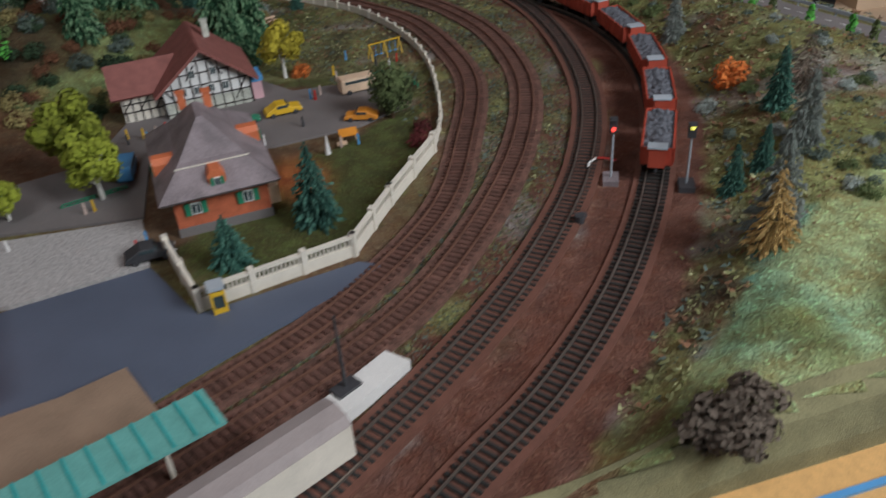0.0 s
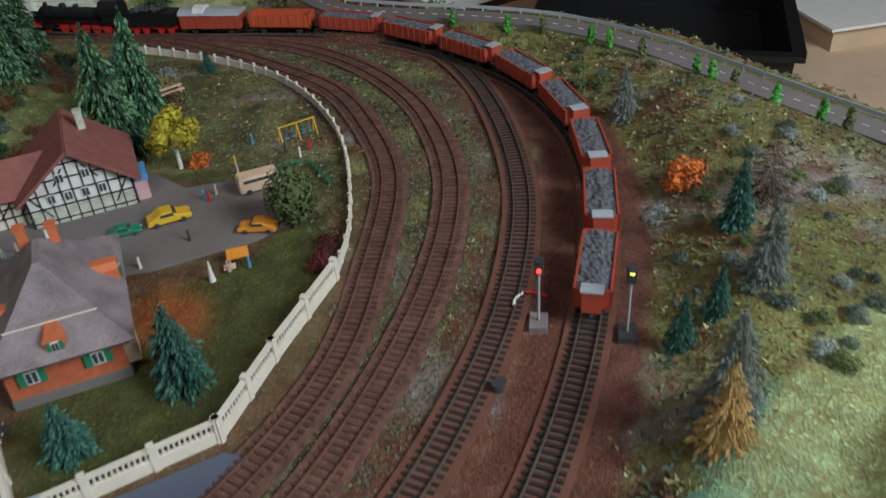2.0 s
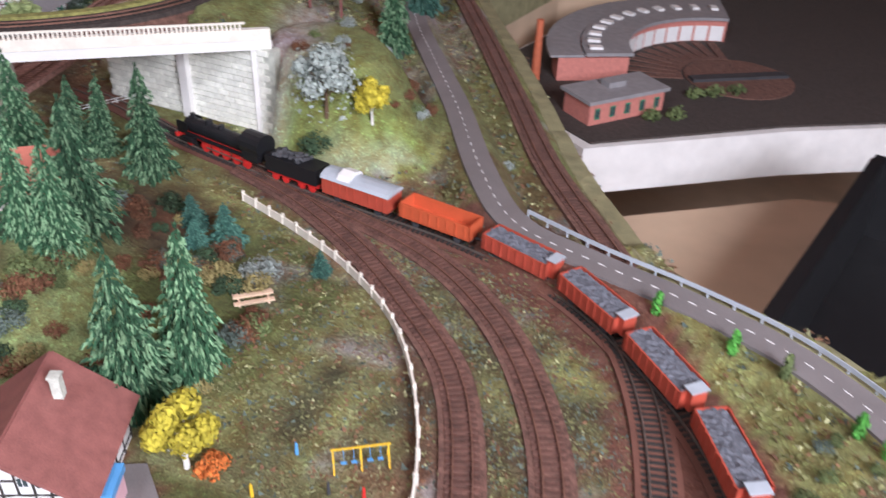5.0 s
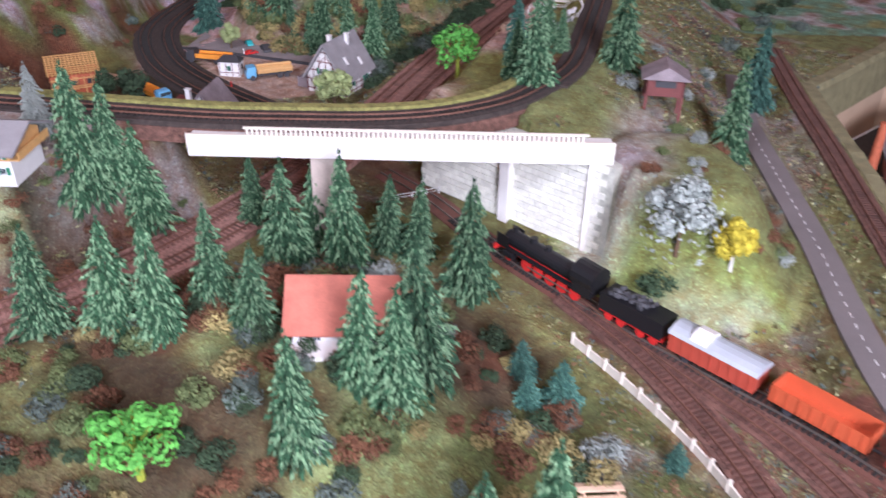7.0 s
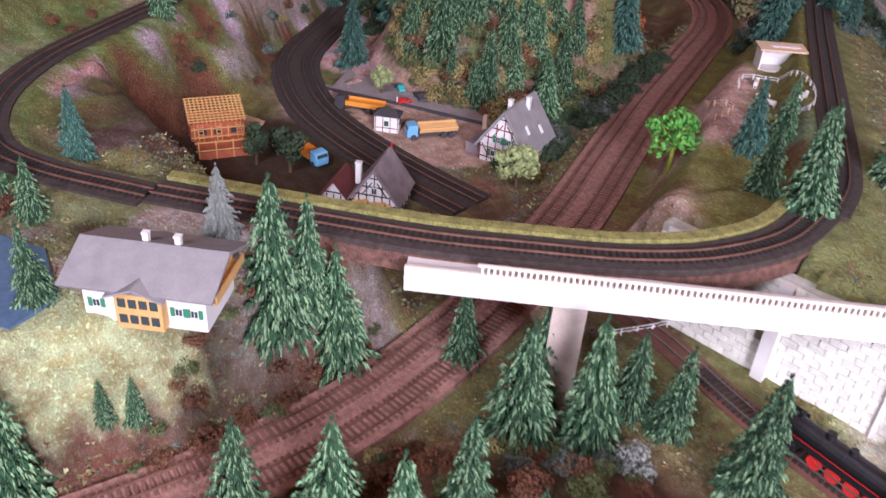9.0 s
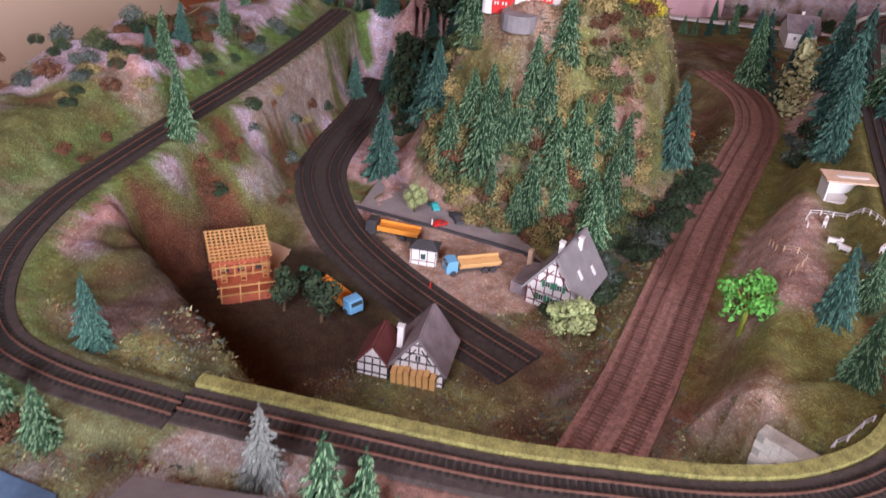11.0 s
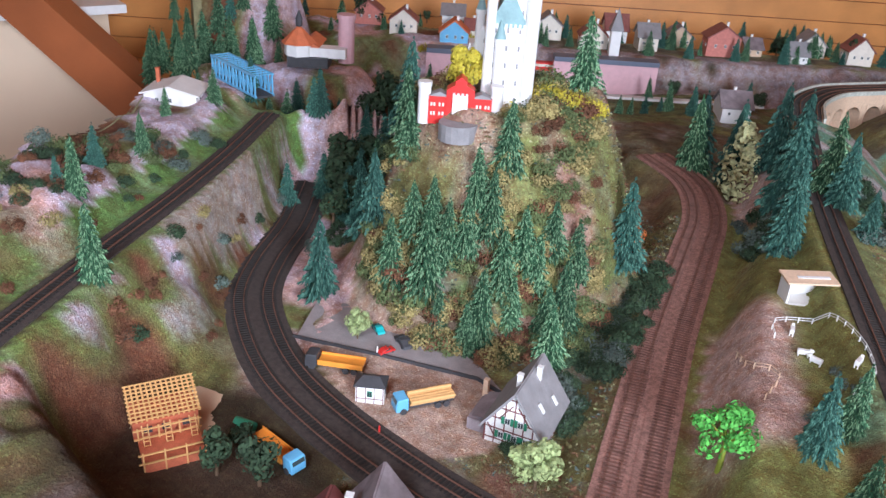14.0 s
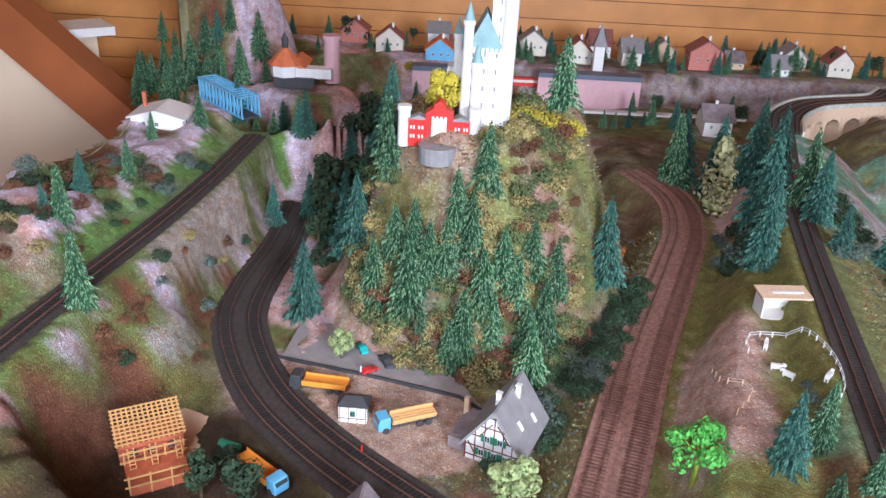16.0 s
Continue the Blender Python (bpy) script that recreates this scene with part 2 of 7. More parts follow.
def slab(bm, outline, z0, z1):
    """An x-y outline drawn up from z0 to z1."""
    a = [bm.verts.new((x, y, z0)) for x, y in outline]
    b = [bm.verts.new((x, y, z1)) for x, y in outline]
    n = len(a)
    bm.faces.new(a[::-1])
    bm.faces.new(b)
    for i in range(n):
        bm.faces.new((a[i], a[(i + 1) % n], b[(i + 1) % n], b[i]))
    bmesh.ops.recalc_face_normals(bm, faces=bm.faces)


def mesh_of(name, bm, mat, smooth=False):
    me = bpy.data.meshes.new(name)
    bm.to_mesh(me)
    bm.free()
    me.materials.append(mat)
    if smooth:
        for p in me.polygons:
            p.use_smooth = True
    return me


def part(name, bm, mat, parent, label="", smooth=False):
    ob = new(name, mesh_of(name, bm, mat, smooth))
    ob.parent = parent
    return tagged(ob, label)


def thing(name, label, category, m, group="", kind=""):
    ob = new(name)
    ob.empty_display_size = 0.01
    ob.matrix_basis = m
    return tagged(ob, label, category, group, kind)


def solid(name, bm, mat, label, category, m=None, group="", kind="", smooth=False):
    ob = new(name, mesh_of(name, bm, mat, smooth))
    if m is not None:
        ob.matrix_basis = m
    return tagged(ob, label, category, group, kind)


def curve(points, step=0.01):
    """A smooth line through plan points (Catmull-Rom), at even steps."""
    p = [np.array(q, float) for q in points]
    p = [2 * p[0] - p[1]] + p + [2 * p[-1] - p[-2]]
    out = []
    for i in range(1, len(p) - 2):
        a, b, c, d = p[i - 1:i + 3]
        for k in range(24):
            s = k / 24
            out.append(0.5 * (2 * b + (c - a) * s + (2 * a - 5 * b + 4 * c - d) * s * s + (3 * b - a - 3 * c + d) * s ** 3))
    out.append(p[-2])
    out = np.array(out)
    length = np.concatenate([[0], np.cumsum(np.linalg.norm(np.diff(out[:, :2], axis=0), axis=1))])
    s = np.linspace(0, length[-1], max(2, int(length[-1] / step) + 1))
    return np.stack([np.interp(s, length, out[:, k]) for k in range(out.shape[1])], 1)


def smooth01(x):
    x = np.clip(x, 0, 1)
    return x * x * (3 - 2 * x)


def far(u, v, z=0.0):
    """A place in the far half, by the way across (u) and the way back (v)."""
    return (-0.736 + 0.846 * u - 0.533 * v, 1.037 + 0.533 * u + 0.846 * v, z)


FAR_TURN = 32.2  # degrees by which the far half is turned

# ---- plan of the lines ----
TRACK_1 = [(-0.30, 0.30), (-0.20, 0.39), (-0.10, 0.49), (-0.01, 0.64), (0.025, 0.80), (0.04, 0.96), (0.01, 1.10), (-0.04, 1.22), (-0.12, 1.31), (-0.22, 1.40), (-0.34, 1.48), (-0.46, 1.535)]
TRACK_2 = [(-0.26, 0.27), (-0.17, 0.35), (-0.05, 0.47), (0.025, 0.60), (0.085, 0.77), (0.11, 0.94), (0.09, 1.10), (0.045, 1.22), (-0.03, 1.33), (-0.14, 1.42), (-0.30, 1.485), (-0.46, 1.545)]
TRACK_3 = [(-0.18, 0.20), (-0.07, 0.33), (0.02, 0.45), (0.09, 0.57), (0.15, 0.72), (0.185, 0.90), (0.18, 1.09), (0.145, 1.26), (0.08, 1.385), (0.0, 1.455)]
TRACK_4 = [(-0.12, 0.14), (0.0, 0.295), (0.075, 0.385), (0.15, 0.51), (0.215, 0.67), (0.26, 0.85), (0.268, 1.02), (0.225, 1.18), (0.14, 1.30), (0.03, 1.40), (-0.11, 1.46), (-0.27, 1.495), (-0.44, 1.535), (-0.60, 1.585), (-0.74, 1.645), (-0.86, 1.68)]
BASIN = [(-1.12, 1.74), (-1.24, 1.75), (-1.40, 1.775), (-1.54, 1.815), (-1.66, 1.88), (-1.77, 1.97), (-1.85, 2.09), (-1.93, 2.25), (-2.06, 2.45)]
DOUBLE = [(-1.03, 0.95), (-0.965, 1.12), (-0.925, 1.30), (-0.925, 1.50), (-0.965, 1.77), (-1.02, 2.0), (-1.085, 2.27), (-1.15, 2.60), (-1.20, 2.82), (-1.29, 2.99), (-1.44, 3.11)]
LOOP_WEST = [(-1.05, 1.345), (-1.12, 1.315), (-1.23, 1.262), (-1.37, 1.21), (-1.48, 1.205), (-1.60, 1.275), (-1.70, 1.40), (-1.77, 1.55), (-1.845, 1.73), (-1.93, 1.94), (-2.03, 2.16), (-2.16, 2.41)]
LOOP_DECK = [(-1.23, 1.262), (-1.12, 1.315), (-0.95, 1.40), (-0.85, 1.465), (-0.76, 1.53), (-0.69, 1.605), (-0.645, 1.70), (-0.635, 1.80)]
LOOP_EAST = [(-0.66, 1.66), (-0.637, 1.80), (-0.655, 1.92), (-0.74, 2.16), (-0.82, 2.38), (-0.91, 2.63), (-1.0, 2.90), (-1.07, 3.15), (-1.13, 3.38)]
VIADUCT = [(-1.13, 3.38), (-1.165, 3.56), (-1.14, 3.74), (-1.06, 3.86), (-0.97, 3.98), (-0.95, 4.12)]
ROAD = [(0.62, 0.86), (0.52, 1.02), (0.40, 1.21), (0.29, 1.325), (0.18, 1.385), (0.06, 1.43), (-0.045, 1.48), (-0.125, 1.60), (-0.22, 1.79), (-0.32, 1.97), (-0.44, 2.19), (-0.52, 2.40)]
SIDE = [(0.09, 1.45), (-0.04, 1.66), (-0.155, 1.90), (-0.28, 2.16), (-0.40, 2.40), (-0.52, 2.66)]
UPPER = 0.163
EDGE = [(-1.0, -0.05), (-0.35, 0.12), (0.0, 0.255), (0.16, 0.30), (0.32, 0.345), (0.50, 0.43), (0.70, 0.62), (0.72, 0.80), (0.60, 0.98), (0.45, 1.24), (0.30, 1.37), (0.16, 1.43), (0.10, 1.52), (-0.02, 1.74), (-0.14, 2.0), (-0.26, 2.24), (-0.40, 2.52), (-0.30, 3.0), (0.40, 4.0), (0.2, 5.2), (-3.4, 3.25), (-2.55, 2.55), (-2.30, 2.10), (-2.10, 1.60), (-2.0, 1.25), (-1.8, 0.6)]


def near_line(X, Y, pts):
    """The distance of grid places from a line, and how far along it they lie (0 to 1)."""
    q = curve(pts, 0.02)[:, :2]
    best, along = np.full(X.shape, 9.0), np.zeros(X.shape)
    for i in range(len(q) - 1):
        a, d = q[i], q[i + 1] - q[i]
        s = np.clip(((X - a[0]) * d[0] + (Y - a[1]) * d[1]) / (d @ d), 0, 1)
        r = np.hypot(X - a[0] - s * d[0], Y - a[1] - s * d[1])
        hit = r < best
        best, along = np.where(hit, r, best), np.where(hit, (i + s) / (len(q) - 1), along)
    return best, along


def inside(X, Y, poly):
    r = np.zeros(X.shape, bool)
    n = len(poly)
    for i in range(n):
        (x0, y0), (x1, y1) = poly[i], poly[(i + 1) % n]
        hit = ((y0 > Y) != (y1 > Y)) & (X < (x1 - x0) * (Y - y0) / ((y1 - y0) or 1e-9) + x0)
        r ^= hit
    return r


CELL = 0.0125
GX, GY = np.meshgrid(np.arange(-3.45, 0.80, CELL), np.arange(-0.05, 5.2, CELL), indexing="xy")
rng = np.random.default_rng(3)


def rough(cells):
    """Smooth noise over the grid, from minus one to one, with lumps that many cells wide."""
    h, w = GX.shape
    g = rng.uniform(-1, 1, (h // cells + 3, w // cells + 3))
    y, x = np.arange(h) / cells, np.arange(w) / cells
    yi, xi = y.astype(int), x.astype(int)
    fy, fx = smooth01(y - yi)[:, None], smooth01(x - xi)[None]
    a, b, c, d = g[yi][:, xi], g[yi][:, xi + 1], g[yi + 1][:, xi], g[yi + 1][:, xi + 1]
    return a * (1 - fy) * (1 - fx) + b * (1 - fy) * fx + c * fy * (1 - fx) + d * fy * fx


N3, N6, N14, N30 = rough(3), rough(6), rough(14), rough(30)


def hump(cx, cy, rx, ry, h, turn=0.0, flat=0.0):
    c, s = math.cos(radians(turn)), math.sin(radians(turn))
    x, y = (GX - cx) * c + (GY - cy) * s, -(GX - cx) * s + (GY - cy) * c
    r = np.hypot(x / rx, y / ry)
    return h * smooth01((1 - r) / (1 - flat))


def raise_to(Z, H):
    return np.maximum(Z, H)


U = (GX + 0.736) * 0.846 + (GY - 1.037) * 0.533
V = -(GX + 0.736) * 0.533 + (GY - 1.037) * 0.846
Z = np.zeros(GX.shape)
COL = np.zeros(GX.shape + (3,))
GRASS, MOSS, EARTH, RUST, STONEC, TEAL, SAND = (np.array(c) for c in ((0.175, 0.185, 0.065), (0.085, 0.105, 0.035), (0.15, 0.085, 0.05), (0.14, 0.055, 0.036), (0.40, 0.34, 0.37), (0.15, 0.34, 0.25), (0.36, 0.27, 0.21)))
COL[:] = GRASS


def cover(colour, weight):
    global COL
    w = np.clip(weight, 0, 1)[..., None]
    COL = COL * (1 - w) + np.array(colour) * w


cover(EARTH, 0.5 + 0.7 * N14)
# bank and green hill on the open side
d4, a4 = near_line(GX, GY, TRACK_4)
right = (GX > 0.0) & (GY < 1.5)
out4 = right & ~inside(GX, GY, [(-0.5, -0.2)] + TRACK_4[:11] + [(-0.5, 1.5)])
bank = smooth01((d4 - 0.045) / 0.10) * 0.035 * out4
Z = raise_to(Z, bank)
Z = raise_to(Z, hump(0.50, 0.42, 0.30, 0.20, 0.085, 35, 0.3) * out4)
Z = raise_to(Z, hump(0.48, 0.98, 0.15, 0.22, 0.05, 30, 0.4) * out4)
cover(GRASS * 1.15, (out4 & (d4 > 0.035)) * (0.75 + 0.5 * N6))
cover(TEAL, (out4 & (d4 > 0.10)) * (N14 - 0.25 + 1.1 * (GY < 0.56) * (GX > 0.15)) * 1.2)
cover(GRASS * 2.4, (out4 & (d4 > 0.12)) * (N6 - 0.1) * (GY < 0.60))
painted = out4 & (d4 > 0.03) & inside(GX, GY, [(0.48, 0.68), (0.431, 0.637), (0.341, 0.564), (0.248, 0.471), (0.188, 0.393), (0.135, 0.328), (0.10, 0.29), (0.12, 0.22), (0.8, 0.3), (0.8, 0.75)])
cover((0.38, 0.44, 0.21), painted * (0.95 + 0.2 * N6))
cover((0.24, 0.44, 0.28), painted * (N14 + 0.5 * N6 - 0.3) * 1.4)
cover((0.20, 0.24, 0.09), painted * (N6 * 0.6 + N3 * 0.6 - 0.2) * 1.6)
cover(STONEC, (out4 & (d4 > 0.09)) * (N14 + 0.35 * N6 - 0.35) * 2.0 * (GY > 0.55))
# wooded hill with the hut
Z = raise_to(Z, hump(-0.62, 1.20, 0.30, 0.26, 0.075, 0, 0.25))
Z = raise_to(Z, hump(-0.78, 0.92, 0.30, 0.40, 0.045, 0, 0.3))
hutzone = hump(-0.56, 1.17, 0.36, 0.36, 1.0, 0, 0.4)
cover((0.085, 0.06, 0.03), hutzone * (1.3 + 0.8 * N14))
cover((0.20, 0.075, 0.04), hutzone * (N14 + N6 - 0.1) * 2.0)
cover((0.24, 0.30, 0.12), hutzone * (-N14 + 0.6 * N6 - 0.35) * 2.0)
# slope between the main line and the road
slope = hump(-0.40, 1.71, 0.24, 0.17, 0.145, -35, 0.35)
Z = raise_to(Z, slope * (GY > 1.50))
cover((0.25, 0.34, 0.09), (slope > 0.01) * (0.7 + 0.6 * N6))
cover((0.58, 0.60, 0.50), (slope > 0.02) * (N14 + 0.5 * N6 + 0.05) * 1.7)
# plateau of the chalet with its meadow
dd, ad = near_line(GX, GY, DOUBLE)
chalet = smooth01((dd - 0.05) / 0.07) * (GX < -0.94) * smooth01((1.36 - GY + 0.25 * (-1.0 - GX)) / 0.07)
Z = raise_to(Z, 0.148 * chalet * (1 - 0.35 * smooth01((1.0 - GY) / 0.3)))
meadow = chalet * (GY < 1.12 + 0.6 * (GX + 1.12) + 0.02 * N14)
cover((0.41, 0.48, 0.26), (meadow > 0.5) * (0.85 + 0.4 * N6))
cover((0.38, 0.33, 0.31), chalet * (meadow < 0.5) * (0.8 + N14))
cover(RUST * 1.2, (chalet > 0.02) * (chalet < 0.5) * (0.75 + 0.5 * N6))
# line on its bank to the west, with rock above
dw, aw = near_line(GX, GY, LOOP_WEST)
Z = raise_to(Z, UPPER * smooth01(1 - (dw - 0.035) / 0.11))
west = ~inside(GX, GY, LOOP_WEST[3:] + [(-1.4, 3.2), (-0.3, 3.2), (-0.3, 1.2)]) & (GX < -1.35) & (GY > 1.15)
ridge = smooth01((2.08 - V) / 0.14)
Z = np.where(west, raise_to(Z, ridge * (UPPER + 0.055 * smooth01((dw - 0.04) / 0.09) + 0.02 * N14 * smooth01((dw - 0.04) / 0.1))), Z)
slopew = (dw > 0.028) & (dw < 0.16) & ~west & (GX < -1.3)
cover((0.16, 0.19, 0.07), (dw < 0.30) * (GX < -1.2) * 0.9)
cover(STONEC * 1.1, ((dw > 0.03) & (dw < 0.26)) * (GX < -1.45) * (N14 + 0.6 * N6 - 0.05) * 2.2)
cover(RUST * 1.8, ((dw > 0.03) & (dw < 0.26)) * (GX < -1.45) * (N6 - 0.2) * 1.3)
cover((0.10, 0.30, 0.12), west * (dw < 0.12) * 0.5)
# shelf in front of the basin, and the basin's far side
Z = raise_to(Z, hump(-1.78, 1.74, 0.14, 0.24, 0.10, 18, 0.1))
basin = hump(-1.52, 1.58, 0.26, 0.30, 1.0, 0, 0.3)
# dark brown basin earth, deepened further by the shade painted into its cover
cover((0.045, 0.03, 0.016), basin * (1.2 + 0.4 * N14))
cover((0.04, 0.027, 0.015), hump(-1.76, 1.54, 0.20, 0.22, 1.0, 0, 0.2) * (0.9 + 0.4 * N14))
yard_poly = [(-1.61, 1.915), (-1.50, 1.865), (-1.35, 1.79), (-1.25, 1.80), (-1.19, 1.87), (-1.21, 1.97), (-1.31, 2.03), (-1.46, 2.08), (-1.60, 2.12), (-1.70, 2.16), (-1.72, 2.11), (-1.60, 2.02)]
cover((0.52, 0.375, 0.31), inside(GX, GY, yard_poly) * 0.95)
Z = raise_to(Z, hump(-0.73, 1.81, 0.15, 0.12, 0.135, 0, 0.3))
# castle hill
hill = hump(-1.475, 2.37, 0.30, 0.36, 0.36, -20, 0.42) * (1 + 0.06 * N6 + 0.05 * N3)
Z = raise_to(Z, hill)
inhill = (hill > 0.012)
cover((0.20, 0.22, 0.07), inhill * 0.9)
cover((0.50, 0.36, 0.29), inhill * (N6 + 0.5 * N3 - 0.15) * 1.8)
cover((0.25, 0.17, 0.09), inhill * (N14 - 0.2) * 1.5)
cover(SAND * 1.1, inhill * (hill < 0.06) * 0.7)
cover((0.10, 0.15, 0.045), inhill * (hill > 0.05) * (hill < 0.12) * (N14 + 0.4))
# meadow east with the shed
de, ae = near_line(GX, GY, LOOP_EAST)
Z = raise_to(Z, UPPER * smooth01(1 - (de - 0.035) / 0.10) * (GY > 1.70))
dd, ad = near_line(GX, GY, DOUBLE)
east = inside(GX, GY, [(-0.66, 1.70), (-0.90, 1.78)] + DOUBLE[5:9] + LOOP_EAST[::-1][:-1])
Z = np.where(east, raise_to(Z, 0.13 * smooth01((dd - 0.05) / 0.10) + 0.012 * N14), Z)
cover((0.24, 0.25, 0.075), east * 0.9)
cover((0.52, 0.38, 0.34), east * (N14 + 0.3 * N6 + 0.25) * 2.0 * (dd > 0.07) * (dd < 0.20))
cover(TEAL * 1.1, east * (de < 0.07) * (N14 + 0.2))
# ground east of the loop, and the slope down to the side line
outer = inside(GX, GY, LOOP_EAST + [(-0.6, 3.6), (0.2, 3.4), (0.2, 1.66)])
Z = np.where(outer & (de > 0.02), raise_to(Z, 0.155 * smooth01(1 - (de - 0.05) / 0.30)), Z)
cover((0.19, 0.22, 0.08), outer * (0.85 + 0.3 * N6))
cover(STONEC, outer * (N14 + 0.3 * N6 - 0.2) * 1.5)
# far valley, bank under the town, cliffs
Z = np.where(V > 2.15, raise_to(Z, 0.02 * (1 + N14)), Z)
town = smooth01((V - 2.88) / 0.10) * 0.125
Z = raise_to(Z, town)
cover((0.16, 0.15, 0.10), (V > 2.1) * 0.85)
cover(STONEC * 0.9, ((V > 2.84) & (V < 3.03)) * 1.0)
cover((0.30, 0.25, 0.28), (V > 2.84) * (V < 3.0) * (N6 + N3) * 0.8)
cover((0.17, 0.20, 0.07), ((V > 2.5) & (V < 2.84)) * 0.8)
Z = raise_to(Z, hump(far(-0.72, 2.38)[0], far(-0.72, 2.38)[1], 0.30, 0.34, 0.125, 30, 0.45))
Z = raise_to(Z, hump(far(-0.80, 2.95)[0], far(-0.80, 2.95)[1], 0.32, 0.34, 0.44, 30, 0.35) * (1 + 0.1 * N6))
Z = raise_to(Z, hump(far(-0.45, 2.47)[0], far(-0.45, 2.47)[1], 0.24, 0.18, 0.138, 32, 0.55))
cover((0.52, 0.51, 0.47), (Z > 0.2) * (V > 2.6) * (0.9 + 0.3 * N6))
Z = raise_to(Z, hump(far(1.32, 2.25)[0], far(1.32, 2.25)[1], 0.30, 0.50, 0.15, 20, 0.3) * (1 + 0.12 * N6))
cliff = outer & (V > 1.45) & (V < 2.95) & (U > 0.80)
cover((0.16, 0.38, 0.29), cliff * (0.9 + 0.3 * N14))
cover((0.62, 0.60, 0.64), cliff * (N6 + 0.6 * N14 + 0.12) * 2.4)
# cutting of the double line and of the lines that must lie level
for pts, level, half, run in ((DOUBLE, 0.028, 0.055, 0.05), (BASIN, 0.0, 0.04, 0.06), (TRACK_4, 0.0, 0.028, 0.05), (TRACK_1, 0.0, 0.03, 0.05)):
    d, a = near_line(GX, GY, pts)
    w = smooth01(1 - (d - half) / run)
    if pts is not DOUBLE:
        Z = Z * (1 - w)
    else:
        lev = np.interp(a, [0, 0.45, 1], [0.0, 0.03, 0.052])
        Z = Z * (1 - w) + lev * w
for pts in (LOOP_WEST, LOOP_EAST):
    d, a = near_line(GX, GY, pts)
    w = smooth01(1 - (d - 0.03) / 0.02) * ((GX < -1.15) | (GY > 1.78))
    Z = Z * (1 - w) + UPPER * w
dr, ar = near_line(GX, GY, ROAD)
w = smooth01(1 - (dr - 0.026) / 0.03)
Z = Z * (1 - w) + 0.032 * w
ds, as_ = near_line(GX, GY, SIDE)
w = smooth01(1 - (ds - 0.02) / 0.03)
Z = Z * (1 - w) + 0.02 * w
# strip between the main line and the retaining wall
foot = inside(GX, GY, [(-0.90, 1.60), (-0.45, 1.50), (-0.44, 1.655), (-0.80, 1.70), (-0.92, 1.70)])
Z = np.where(foot, np.minimum(Z, 0.004), Z)
# cover along the lines
yardzone = inside(GX, GY, [(-0.36, 0.24)] + TRACK_1[1:] + TRACK_4[::-1][3:] + [(-0.12, 0.1)])
cover((0.125, 0.115, 0.05), yardzone * (0.9 + 0.3 * N3))
d3, a3 = near_line(GX, GY, TRACK_3)
cover((0.145, 0.062, 0.042), ((d3 < 0.045) | ((d4 < 0.055) & (GY < 1.52) & (GX > -0.4))) * 1.0)
for pts in (TRACK_1, TRACK_2):
    d, a = near_line(GX, GY, pts)
    cover((0.125, 0.065, 0.045), smooth01((0.03 - d) / 0.012) * 0.95)
between = inside(GX, GY, TRACK_3 + TRACK_4[::-1][4:])
cover((0.155, 0.065, 0.045), between * 1.0)
# gardens of the houses
garden = inside(GX, GY, [(-0.27, 0.60), (-0.215, 0.52), (-0.09, 0.585), (-0.02, 0.76), (-0.02, 0.93), (-0.13, 0.80), (-0.20, 0.78)])
cover((0.085, 0.10, 0.025), garden * 1.0)
cover((0.36, 0.115, 0.03), hump(-0.165, 0.735, 0.05, 0.075, 1.0, 20, 0.4) * (0.9 + 0.4 * N3))
park = inside(GX, GY, [(-0.27, 1.02), (-0.02, 0.93), (-0.02, 1.06), (-0.13, 1.27), (-0.40, 1.46), (-0.42, 1.2)])
cover((0.10, 0.12, 0.035), park * 0.9)
cover((0.21, 0.21, 0.09), park * (GY > 1.02) * (N14 + 0.1) * 1.6)
Z = Z + 0.0022 * N3 * smooth01((np.minimum(np.minimum(d4, dd), np.minimum(dw, de)) - 0.04) / 0.03) * ~inside(GX, GY, [(-0.9, 0.1), (-0.1, 0.3), (0.0, 0.8), (-0.2, 1.05), (-0.9, 1.0)])
westside = (GX < -1.25) & (GY > 1.28) & (dw > 0.03) & (GX + 0.3 * (GY - 2.0) < -1.6)
cover((0.17, 0.20, 0.06), westside * (0.9 + 0.3 * N6))
cover((0.60, 0.40, 0.39), westside * (N14 * 0.8 + N6 * 0.8 + 0.10) * 2.6)
cover((0.58, 0.50, 0.62), westside * (N6 * 0.9 + N30 * 0.5 - 0.25) * 2.6)
cover((0.17, 0.07, 0.035), westside * (-N14 * 0.6 - N6 * 0.8 - 0.35) * 2.6)
# basin floor again: brown earth with the hollow's shade in the colour
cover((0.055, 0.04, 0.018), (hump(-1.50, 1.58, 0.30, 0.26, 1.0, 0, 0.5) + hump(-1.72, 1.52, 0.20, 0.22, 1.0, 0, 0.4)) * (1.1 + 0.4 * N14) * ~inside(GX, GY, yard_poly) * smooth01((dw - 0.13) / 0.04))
cover((0.16, 0.14, 0.04), hump(-1.70, 1.80, 0.12, 0.20, 1.0, 20, 0.3) * (0.6 + 0.5 * N6) * (dw > 0.15))
Z = Z + westside * (0.010 * N6 + 0.006 * N3) * smooth01((dw - 0.045) / 0.03) * smooth01((near_line(GX, GY, BASIN)[0] - 0.06) / 0.04)
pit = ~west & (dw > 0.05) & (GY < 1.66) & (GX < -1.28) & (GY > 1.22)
# bank down into the basin: brown earth, its shade put into the cover
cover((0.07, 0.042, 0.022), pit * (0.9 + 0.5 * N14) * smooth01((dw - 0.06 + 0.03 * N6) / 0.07))
